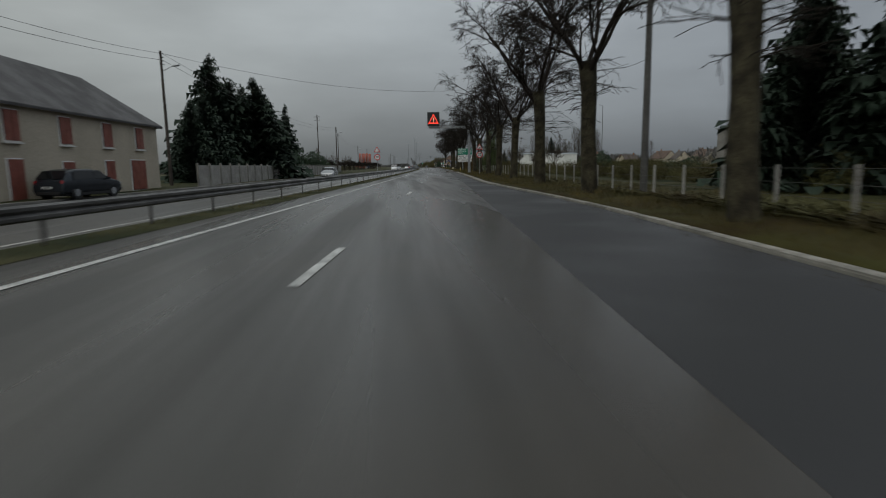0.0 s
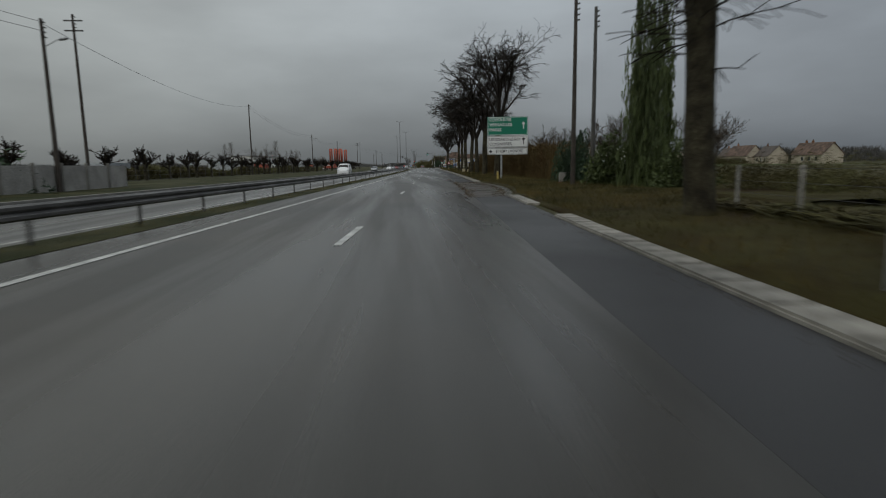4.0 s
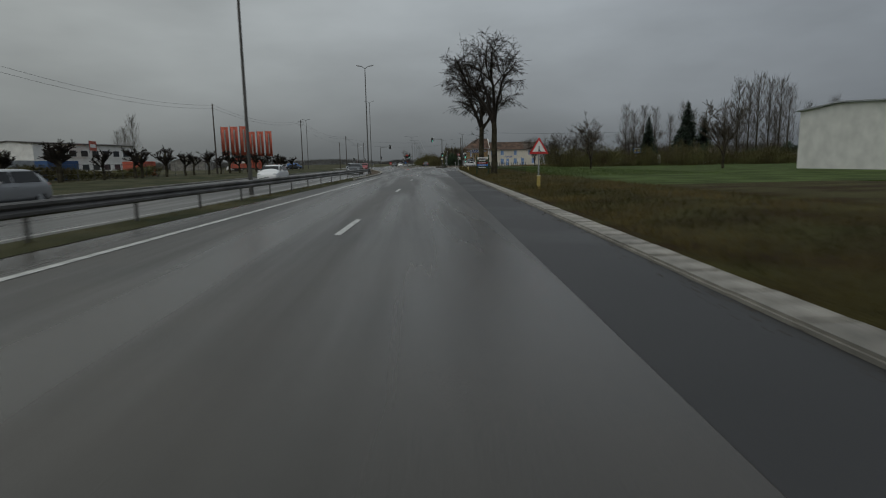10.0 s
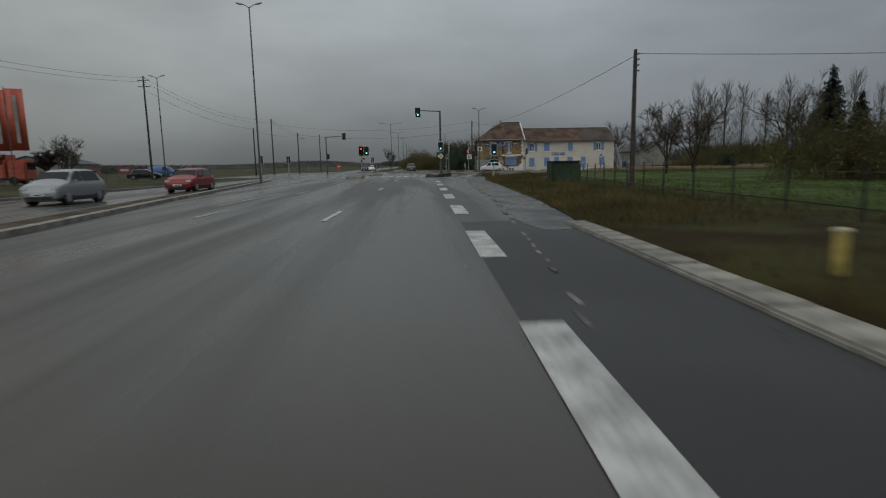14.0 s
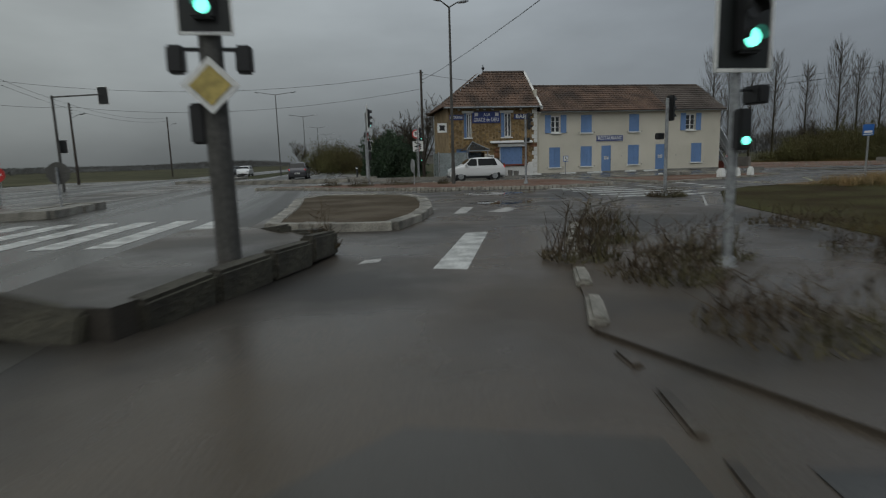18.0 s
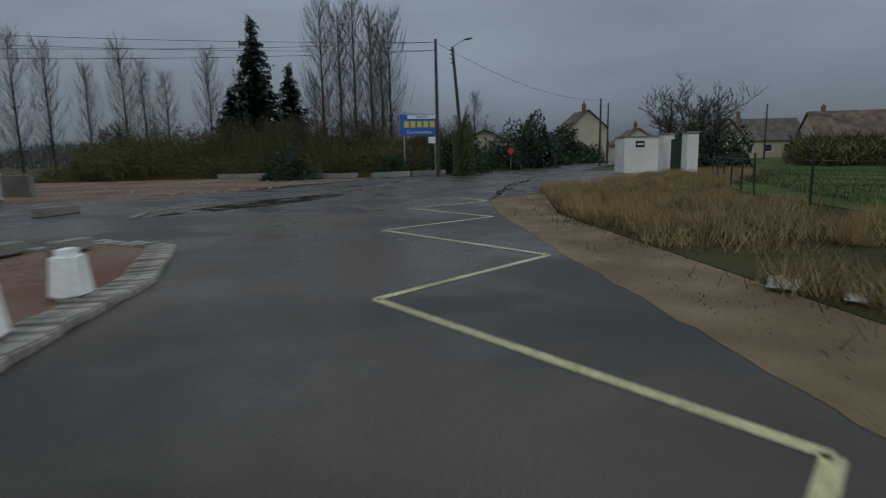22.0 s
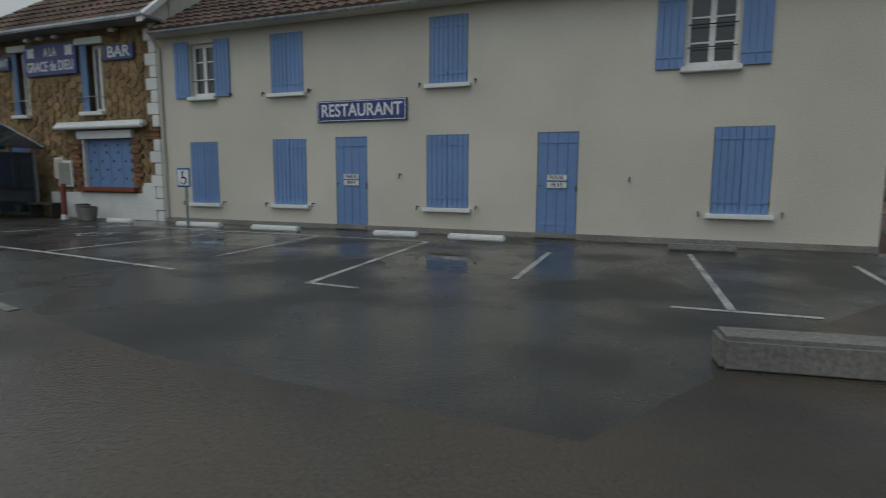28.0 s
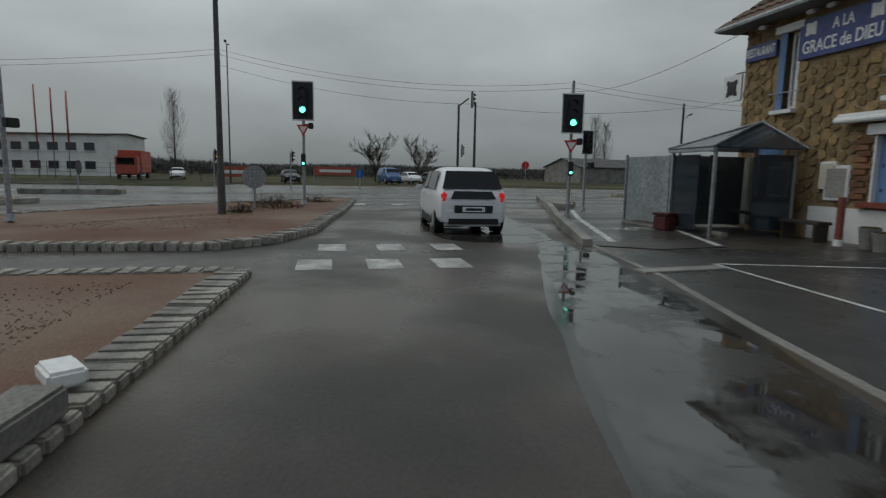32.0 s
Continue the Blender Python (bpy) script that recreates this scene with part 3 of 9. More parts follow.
zebra = thing("zebra_crossing", "white striped crossing over the side road", "road marking", kind="structure")
for k in range(6):
    y = -20.72 - 1.17 * k
    part("stripe", bar(bmesh.new(), (-6.72, y + 0.12), (-3.85, y - 0.12 - 0.02 * k), 0.48, -0.003), PAINT, zebra)
for k in range(6):
    for x, y in ((-2.45 - 0.24 * k, -20.65 - 1.19 * k), (-0.05 - 0.26 * k, -19.75 - 1.17 * k)):
        part("block", bar(bmesh.new(), (x - 0.33, y - 0.08), (x + 0.33, y + 0.08), 0.42, -0.003), PAINT, zebra)
zebra_main = thing("zebra_crossing_main", "wide white striped crossing over the main road", "road marking", kind="structure")
for k in range(12):
    x = -18.9 - 0.98 * k
    part("stripe", bar(bmesh.new(), (x, -33.4 + 0.12 * k), (x + 0.25, -28.6 + 0.12 * k), 0.5, 0.001), PAINT, zebra_main)
zebra_far = thing("zebra_crossing_far", "worn white blocks across the lane to the lights", "road marking", kind="structure")
for k in range(3):
    part("block", bar(bmesh.new(), (-1.85, -11.25 + k), (-0.95, -11.25 + k), 0.5, -0.003), PAINT_OLD, zebra_far)
    part("block", bar(bmesh.new(), (-3.7, -11.0 + 1.02 * k), (-2.8, -11.0 + 1.02 * k), 0.48, -0.003), PAINT_OLD, zebra_far)
for k in range(4):
    part("block", bar(bmesh.new(), (-17.4, -9.9 + 1.6 * k), (-16.4, -9.9 + 1.6 * k), 0.5, 0.001), PAINT_OLD, zebra_far)
arrows = thing("slip_lane_marks", "white arrow marks in the slip lane", "road marking", kind="structure")
part("mark", flat([(-14.57, -37.0), (-14.17, -37.2), (-12.99, -33.72), (-13.42, -33.7)], -0.003), PAINT, arrows)
part("mark", flat([(-15.5, -36.4), (-15.2, -36.3), (-15.15, -36.05), (-15.4, -36.1)], -0.002), PAINT_OLD, arrows)
part("mark", flat([(-12.9, -29.95), (-12.58, -29.95), (-11.95, -28.15), (-12.25, -27.95)], -0.003), PAINT_OLD, arrows)
part("mark", flat([(-11.95, -29.75), (-11.55, -30.1), (-11.0, -29.2), (-11.1, -28.65)], -0.003), PAINT_OLD, arrows)
part("mark", bar(bmesh.new(), (-13.35, -28.6), (-13.05, -28.2), 0.14, -0.003), PAINT_OLD, arrows)
zig = thing("bus_stop_zigzag", "yellow zigzag line of the bus stop", "road marking", kind="structure")
pts = [(2.25, -23.35), (1.9, -21.0), (4.75, -22.3), (6.95, -19.3), (9.6, -20.7), (11.8, -17.5), (14.3, -19.1), (16.2, -16.5), (18.6, -18.2), (20.0, -17.0)]
for a, b in zip(pts, pts[1:]):
    part("line", bar(bmesh.new(), a, b, 0.10, -0.0015), PAINT_YELLOW, zig)
bays = thing("parking_bay_lines", "white worn parking bay lines before the restaurant", "road marking", kind="structure")
for a, b in (((-1.0, -5.1), (3.4, -5.55)), ((-1.0, -5.1), (-0.2, -1.9)), ((-0.2, -1.9), (0.4, -1.5)), ((3.4, -5.55), (3.75, -1.65)), ((3.4, -5.55), (6.75, -6.0)), ((6.35, -4.8), (6.1, -1.65)), ((9.0, -6.1), (8.6, -1.6)), ((8.95, -6.1), (9.7, -6.15)), ((11.2, -4.9), (11.1, -2.2)), ((13.55, -5.7), (13.3, -1.5)), ((0.4, -1.5), (8.6, -1.6)), ((15.4, -4.5), (15.5, -1.9)), ((13.0, -5.75), (14.3, -5.7))):
    part("line", bar(bmesh.new(), a, b, 0.085, -0.002), PAINT if a[0] < 5 else PAINT_OLD, bays)
cyc = thing("cycle_lane_lines", "white edge lines of the cycle lane at the lights", "road marking", kind="structure")
for a, b in (((-3.7, -5.4), (-9.5, -3.5)), ((-9.5, -3.5), (-15.0, -1.4)), ((-3.0, -3.5), (-8.5, -1.55)), ((-8.5, -1.55), (-15.0, 0.9))):
    part("line", bar(bmesh.new(), a, b, 0.16, 0.016), PAINT, cyc)


def wheel_mark(name, label, at, turn, size, chair):
    ob = thing(name, label, "road marking", at, turn, kind="structure")
    bm = bmesh.new()
    for c, r in (((0.0, 0.0), 0.34),) if chair else (((-0.42, 0), 0.26), ((0.42, 0), 0.26)):
        ring = [Vector((c[0] + r * math.cos(k * math.pi / 12), c[1] + r * math.sin(k * math.pi / 12), 0)) for k in range(24)]
        for k in range(24):
            bar(bm, ring[k].xy * size, ring[(k + 1) % 24].xy * size, 0.06, 0.0)
    for a, b in (((0, 0.1), (0, 0.6)), ((0, 0.35), (0.4, 0.35)), ((0.1, 0.05), (0.45, 0.05)), ((0.45, 0.05), (0.6, -0.35))) if chair else (((-0.42, 0), (0, 0.4)), ((0, 0.4), (0.3, 0.4)), ((0.42, 0), (0.3, 0.5)), ((0, 0), (0.3, 0.4)), ((-0.42, 0), (0, 0))):
        bar(bm, Vector(a) * size, Vector(b) * size, 0.07, 0.001)
    part("symbol", bm, PAINT, ob)
    return ob


wheel_mark("wheelchair_symbol", "white wheelchair symbol painted on the bay", (1.6, -3.3, -0.001), 95, 0.9, True)
wheel_mark("bicycle_symbol", "white bicycle symbol painted on the cycle lane", (-6.3, -3.35, 0.016), 108, 1.0, False)


# ---- islands ----
def island(name, outline, height, top, label, w=0.34, unit=0.95):
    """A raised island: a body of earth and a rim of kerb stones one by one."""
    ob = thing(name, label, "traffic island", kind="structure")
    rng = random.Random(name)
    c = Vector((sum(p[0] for p in outline) / len(outline), sum(p[1] for p in outline) / len(outline)))
    inner = [Vector(p) + (c - Vector(p)).normalized() * w * 0.8 for p in outline]
    bm = prism(bmesh.new(), [tuple(p) for p in inner], -0.02, height - 0.02)
    part("earth", bm, top, ob)
    closed = outline + [outline[0]]
    for a, b in zip(closed, closed[1:]):
        a, b = Vector(a), Vector(b)
        d = b - a
        m = max(1, round(d.length / unit))
        for k in range(m):
            p = a + d * ((k + 0.5) / m)
            q = p + (c - p).normalized() * w / 2
            bm = box(bmesh.new(), (0, 0, 0), (d.length / m - (0.02 if unit > 0.5 else 0.035), w, height + 0.03), bevel=0.018)
            s = part("kerb_stone", bm, KERB, ob)
            s.matrix_basis = pose(q.x, q.y, height / 2 - 0.01 + rng.uniform(-0.015, 0.015), rng.uniform(-2, 2), 0, math.degrees(math.atan2(d.y, d.x)))
    return ob


island("island_red_west", [(-20.5, -10.9), (-17.4, -13.0), (-15.3, -15.4), (-13.3, -17.1), (-11.4, -18.2), (-9.8, -19.1), (-7.2, -20.2), (-4.6, -20.15), (-3.4, -19.75), (-2.9, -18.8), (-3.0, -15.6), (-2.9, -13.0), (-3.7, -12.1), (-5.7, -11.35), (-12.0, -10.6), (-19.8, -10.0)], 0.12, RED_GRIT, "raised island of red gravel with pale kerb stones", 0.36, 0.2)
island("island_red_east", [(-0.85, -12.1), (-0.9, -19.3), (3.1, -18.3), (7.3, -16.5), (9.4, -14.9), (9.6, -13.3), (4.4, -12.3)], 0.07, RED_GRIT, "raised island of red gravel beside the forecourt", 0.40, 0.2)
island("island_slip", [(-17.2, -31.9), (-15.9, -32.6), (-14.7, -32.8), (-14.0, -31.3), (-13.4, -29.4), (-13.05, -27.3), (-12.95, -24.9), (-13.3, -23.3), (-14.3, -22.2), (-16.4, -21.5), (-17.2, -23.0)], 0.16, BROWN_GRIT, "earth island with a pale kerb between road and slip lane")
slab("island_mast", [(-18.75, -38.7), (-17.5, -39.2), (-16.4, -36.8), (-15.9, -35.3), (-17.4, -33.4), (-18.4, -33.4)], -0.02, 0.27, ASPHALT_OLD, "raised asphalt island round the signal mast", "traffic island")
for k, (x, y, z, t) in enumerate(((-17.22, -38.5, 0.12, 64), (-16.78, -37.6, 0.15, 64), (-16.36, -36.7, 0.17, 67), (-16.0, -35.75, 0.19, 72), (-16.2, -34.9, 0.16, 118), (-16.8, -34.1, 0.15, 121), (-18.15, -38.95, 0.13, -20))):
    ob = thing("broken_kerb_stone", "cracked tilted kerb stone of the mast island", "kerb stone", (x, y, z), t, "broken kerb stones")
    part("stone", box(bmesh.new(), (0, 0, 0), (0.95, 0.22, 0.36), bevel=0.035), KERB_MOSSY, ob).matrix_basis = pose(0, 0, 0, 8 - 3 * k, -3 + 2 * k, 0)
slab("island_signal", [(-13.8, -40.0), (-13.4, -38.9), (-13.0, -37.7), (-12.1, -35.4), (-11.2, -33.4), (-10.5, -32.3), (-9.9, -32.3), (-9.9, -33.8), (-10.6, -36.6), (-11.3, -39.2), (-12.3, -41.6), (-13.2, -41.9)], -0.02, 0.03, ASPHALT_OLD, "weedy broken asphalt island with a traffic signal", "traffic island")
for k, (x, y, t) in enumerate(((-13.55, -39.5, 68), (-13.1, -38.2, 70), (-12.6, -36.8, 68), (-12.0, -35.3, 66), (-11.4, -34.0, 64))):
    ob = thing("broken_kerb_stone", "sunken broken kerb stone at the weedy island", "kerb stone", (x, y, 0.02), t, "broken kerb stones")
    part("stone", box(bmesh.new(), (0, 0, 0), (0.9 - 0.1 * (k % 3), 0.16, 0.12), bevel=0.03), KERB, ob).matrix_basis = pose(0, 0, 0, 5 - 3 * k, 2 - k, 0)
island("island_north", [(-24.0, 0.6), (-17.5, -1.7), (-15.0, -2.3), (-14.0, -1.9), (-16.5, -0.6), (-23.0, 1.9)], 0.24, CONCRETE, "concrete kerb island at the lights")
slab("cycle_ramp", [(-3.2, -6.0), (-6.0, -5.2), (-9.5, -4.1), (-13.5, -2.5), (-16.5, -0.6), (-18, 0.6), (-17, 2.2), (-12, 0.3), (-7.3, -1.4), (-4.7, -2.1), (-2.9, -3.4), (-2.6, -5.0)], -0.02, 0.012, ASPHALT, "paler asphalt cycle lane by the lights", "cycle lane")
island("island_left_lights", [(-27.2, -38.0), (-25.6, -38.0), (-25.9, -31.5), (-27.0, -31.5)], 0.22, CONCRETE, "grey concrete island with signals in the main road")
island("island_left_keep", [(-25.5, -26), (-24, -26), (-24.2, -21.5), (-25.2, -21.5)], 0.22, CONCRETE, "grey concrete island with a keep-right plate")
island("island_north_main", [(-15.2, 4), (-12.9, 3), (-12.2, 9), (-14.0, 11)], 0.2, CONCRETE, "kerbed island with bollards at the mouth of the side road")
island("island_median_north", [(-29.6, 8), (-26.8, 8), (-25.8, 22), (-28.8, 22)], 0.2, CONCRETE, "kerbed nose of the far median")
tagged(link("kerb_flush", sweep(bmesh.new(), [(-7.0, -27.6, 0), (-8.1, -28.7, 0), (-9.15, -29.8, 0), (-10.2, -31.4, 0), (-10.0, -32.4, 0)], [(-0.08, -0.03), (-0.08, -0.003), (0.08, 0.0), (0.08, -0.03)]), KERB_MOSSY), "sunken worn kerb between slip lane and path", "kerb", kind="structure")
slab("slip_lane", [(lane_x(y) + 3.4, y) for y in (-95, -80, -65, -50)] + [(-20.0, -43.5), (-18.8, -41.5), (-17.0, -42.4), (-15.4, -41.2), (-14.2, -41.6), (-14.9, -46.5), (-15.9, -53.5), (-16.8, -64), (-17.6, -77), (-18.45, -86), (-19.5, -95)], -0.025, -0.0045, ASPHALT, "wet grey asphalt slip lane", "road")
slip_kerb = thing("kerb_slip", "broken dirty kerb stones of the slip lane", "kerb", kind="structure")
rng = random.Random(12)
run = [Vector((-19.5, -95)), Vector((-18.45, -86)), Vector((-17.6, -77)), Vector((-16.8, -64)), Vector((-15.9, -53.5)), Vector((-14.9, -46.5)), Vector((-13.75, -40.2))]
for a, b in zip(run, run[1:]):
    n = int((b - a).length / 0.75)
    for k in range(n):
        if rng.random() < 0.25:
            continue
        p = a.lerp(b, (k + 0.5) / n)
        s = part("kerb_stone", box(bmesh.new(), (0, 0, 0), (0.10, rng.uniform(0.3, 0.65), 0.07), bevel=0.02), rng.choice((CONCRETE, ASPHALT_OLD)), slip_kerb)
        s.matrix_basis = pose(p.x + rng.uniform(-0.06, 0.06), p.y, rng.uniform(-0.03, -0.012), rng.uniform(-1, 1), rng.uniform(-5, 5), -math.degrees(math.atan2((b - a).x, (b - a).y)) + rng.uniform(-8, 8))
tagged(link("kerb_forecourt", sweep(bmesh.new(), [(7.3, -8.35, 0), (5.6, -8.0, 0), (2.6, -7.3, 0), (0.0, -6.6, 0), (-2.6, -6.2, 0), (-4.5, -5.7, 0)], [(-0.05, -0.03), (-0.05, 0.004), (0.05, 0.008), (0.05, -0.03)]), CONCRETE), "worn flush kerb edge of the forecourt", "kerb", kind="structure")
tagged(link("kerb_cycle", sweep(bmesh.new(), [(-3.3, -6.15, -0.08), (-5.0, -5.7, 0), (-7.0, -5.1, 0.03), (-9.6, -4.25, 0.04), (-12.5, -3.2, 0.04), (-15.0, -2.35, 0.04)], [(-0.1, -0.05), (-0.1, 0.2), (0.1, 0.2), (0.1, -0.05)]), CONCRETE), "raised dirty kerb between lane and cycle lane", "kerb", kind="structure")
tagged(link("kerb_shelter", sweep(bmesh.new(), [(-4.7, -2.1, 0), (-7.3, -1.75, 0), (-9.0, -1.1, 0), (-11.7, 0.1, 0), (-15, 1.6, 0), (-20, 4.0, 0)], [(-0.07, -0.03), (-0.07, 0.09), (0.07, 0.09), (0.07, -0.03)]), KERB), "white kerb line along the shelter", "kerb", kind="structure")
tagged(link("drain_lip", box(bmesh.new(), (0, 0, 0), (0.3, 1.5, 0.04), bevel=0.01), CONCRETE), "worn concrete lip at the foot of the cycle lane", "kerb", kind="structure").matrix_basis = pose(-0.5, -6.0, 0.0, 0, 0, 8)
side_kerb = thing("kerb_side_road", "sunken broken kerb stones of the side road", "kerb", kind="structure")
run = [Vector(p) for p in ((19, -18.35), (21, -18.05), (23.2, -17.8), (27, -17.5), (32, -17.9))]
for a, b in zip(run, run[1:]):
    n = max(1, int((b - a).length / 0.8))
    for k in range(n):
        if rng.random() < 0.22:
            continue
        p = a.lerp(b, (k + 0.5) / n)
        proud = 0.05 if p.x > 20.5 else 0.0
        q = part("kerb_stone", box(bmesh.new(), (0, 0, 0), (rng.uniform(0.45, 0.8), 0.13, 0.10), bevel=0.02), KERB_MOSSY if proud and k % 2 else ASPHALT_OLD, side_kerb)
        q.matrix_basis = pose(p.x, p.y + rng.uniform(-0.05, 0.05), rng.uniform(-0.045, -0.03) + proud, rng.uniform(-6, 6), rng.uniform(-2, 2), math.degrees(math.atan2((b - a).y, (b - a).x)) + rng.uniform(-5, 5))
tagged(link("kerb_yard", sweep(bmesh.new(), [(13.2, -10.5, 0), (14.4, -9.8, 0), (15.6, -9.65, 0), (17.6, -9.6, 0), (20.6, -9.9, 0), (25.1, -10.8, 0), (33, -11.5, 0)], [(-0.08, -0.03), (-0.08, 0.025), (0.08, 0.04), (0.08, -0.03)]), CONCRETE), "low worn kerb of the yard", "kerb", kind="structure")


def puddle(outline, z=-0.0048):
    rng = random.Random(int(outline[0][0] * 100))
    ring, n = [], len(outline)
    for i in range(n):
        p0, p1, p2, p3 = (Vector(outline[(i + d) % n]) for d in (-1, 0, 1, 2))
        for k in range(7):
            t = k / 7
            p = 0.5 * (2 * p1 + (p2 - p0) * t + (2 * p0 - 5 * p1 + 4 * p2 - p3) * t * t + (3 * p1 - p0 - 3 * p2 + p3) * t ** 3)
            ring.append((p.x + rng.uniform(-0.035, 0.035), p.y + rng.uniform(-0.035, 0.035)))
    ob = link("puddle", flat(ring, z), WATER)
    c = Vector((sum(x for x, y in ring) / len(ring), sum(y for x, y in ring) / len(ring)))
    wide = [tuple(Vector(v) + (Vector(v) - c).normalized() * rng.uniform(0.10, 0.26)) for v in ring]
    part("damp_rim", flat(wide, z - 0.0006), DAMP, ob)
    return tagged(ob, "still puddle of rain water on the asphalt", "puddle", "puddles", kind="structure")


puddle([(-3.8, -6.9), (0.2, -8.3), (5.4, -9.8), (8.6, -9.9), (7.0, -8.6), (2.6, -7.55), (-0.2, -6.85), (-3.0, -6.4)])
puddle([(-4.4, -8.6), (-9.0, -8.2), (-13.5, -6.4), (-13.8, -5.2), (-9.4, -5.9), (-4.6, -6.5)])
puddle([(13.8, -10.7), (16.3, -10.3), (19.4, -10.6), (22.0, -11.4), (21.0, -12.2), (17.5, -11.9)])
puddle([(-10.6, -22.8), (-8.4, -22.4), (-8.2, -21.0), (-10.2, -20.8)])
puddle([(-11.6, -27.2), (-10.2, -27.6), (-9.9, -26.4), (-11.2, -26.2)])
puddle([(-12.2, -20.0), (-10.6, -19.3), (-10.8, -18.4), (-12.3, -18.8)])
puddle([(4.0, -3.4), (6.0, -3.5), (6.0, -2.2), (4.2, -2.3)])
puddle([(9.3, -4.4), (11.0, -4.3), (10.9, -2.6), (9.2, -2.8)])
puddle([(20, 0.5), (23, -1.5), (25, -0.8), (22.5, 1.5)])
puddle([(25, -6.3), (33, -7.2), (34, -6.6), (27, -5.6)], 0.006)


# cracks and tarred seams in the old asphalt
def crack(a, b, w, seed):
    r = random.Random(seed)
    a, b = Vector(a), Vector(b)
    n = max(4, int((b - a).length / 0.45))
    side = Vector((-(b - a).y, (b - a).x)).normalized()
    mid = [a.lerp(b, k / n) + side * r.uniform(-0.12, 0.12) for k in range(n + 1)]
    wide = [0.004 + w * r.uniform(0.3, 1.0) * math.sin(math.pi * (k + 0.3) / (n + 0.6)) for k in range(n + 1)]
    bm = bmesh.new()
    up = [bm.verts.new((*(m + side * d), -0.0035)) for m, d in zip(mid, wide)]
    lo = [bm.verts.new((*(m - side * d), -0.0035)) for m, d in zip(mid, wide)]
    for k in range(n):
        bm.faces.new((up[k], up[k + 1], lo[k + 1], lo[k]))
    return tagged(link("asphalt_crack", bm, CRACK), "dark jagged crack in the wet asphalt", "crack", "cracks in the asphalt", kind="structure")


for k, (a, b, w) in enumerate((((15.2, -9.4), (21.6, -10.5), 0.05), ((21.6, -10.5), (30, -12.4), 0.06), ((24, -17.2), (31, -17.6), 0.07), ((28, -16.6), (34, -17.8), 0.05), ((-12, -29), (-9, -24.5), 0.03), ((-10.5, -28), (-8.2, -27.2), 0.05), ((-14, -27), (-10.4, -25.2), 0.03), ((26, -5), (32, -3.2), 0.05), ((23, 2), (29, 0.5), 0.06))):
    crack(a, b, w, k)


for a, b in (((-15.0, -49.8), (-14.8, -49.1)), ((-14.2, -47.6), (-13.6, -45.8)), ((-13.0, -44.0), (-12.6, -43.0)), ((-6.5, -30.95), (-4.3, -27.6))):
    part("line", bar(bmesh.new(), a, b, 0.065, 0.006), PAINT_OLD, cyc)

# ---- the restaurant ----
def wall_panel(bm, x0, x1, z0, z1, y, thick, holes):
    """An upright wall in the plane y, facing -y, with real openings (x0, x1, z0, z1)."""
    xs = sorted({x0, x1, *(h[0] for h in holes), *(h[1] for h in holes)})
    zs = sorted({z0, z1, *(h[2] for h in holes), *(h[3] for h in holes)})
    for a, b in zip(xs, xs[1:]):
        for c, d in zip(zs, zs[1:]):
            if any(h[0] <= a and b <= h[1] and h[2] <= c and d <= h[3] for h in holes):
                continue
            box(bm, ((a + b) / 2, y + thick / 2, (c + d) / 2), (b - a, thick, d - c))
    bmesh.ops.remove_doubles(bm, verts=bm.verts, dist=0.0005)
    dup = {}
    for f in bm.faces:
        dup.setdefault(tuple(round(v, 3) for v in f.calc_center_median()), []).append(f)
    bmesh.ops.delete(bm, geom=[f for fs in dup.values() if len(fs) > 1 for f in fs], context="FACES")
    return bm


house = thing("restaurant_building", "two-storey roadside restaurant of cream render and ochre stone", "building")
WEST, MID, EAST, BACK, EAVE = -7.2, 0.0, 16.3, 6.6, 4.98
low = [(1.02, 1.96, 0.53, 2.13), (3.71, 4.70, 0.55, 2.15), (7.88, 8.87, 0.57, 2.17), (13.65, 14.62, 0.60, 2.19)]
doors = [(5.53, 6.38, 0.08, 2.17), (10.37, 11.20, 0.08, 2.17)]
up_shut = [(3.72, 4.67, 3.25, 4.66), (7.94, 8.83, 3.25, 4.66)]
up_open = [(1.17, 1.95, 3.28, 4.62), (13.08, 13.95, 3.28, 4.62)]
bm = wall_panel(bmesh.new(), MID + 0.02, EAST, -0.02, EAVE, 0.0, 0.32, low + doors + up_shut + up_open)
part("front_wall", bm, RENDER, house, "cream roughcast front wall, faintly stained")
bm = box(bmesh.new(), (EAST - 0.16, BACK / 2 + 0.16, EAVE / 2), (0.32, BACK - 0.32, EAVE))
prof = [bm.verts.new((EAST - s, y, z)) for s in (0.0, 0.32) for y, z in ((0.0, EAVE), (BACK / 2, EAVE + 2.0), (BACK, EAVE))]
part("gable_wall", bm, RENDER, house)
part("back_wall", box(bmesh.new(), ((WEST + EAST) / 2, BACK + 0.16, EAVE / 2), (EAST - WEST, 0.3, EAVE)), RENDER, house)
part("plinth", box(bmesh.new(), (8.2, -0.03, 0.045), (16.2, 0.06, 0.13)), CONCRETE, house, "flaking stained plinth")
part("floor_slab", box(bmesh.new(), (4.5, 3.4, 2.62), (23, 6.2, 0.2)), CONCRETE, house)
part("inner_wall", box(bmesh.new(), (4.5, 1.3, 2.5), (23, 0.1, 4.9)), CONCRETE, house)

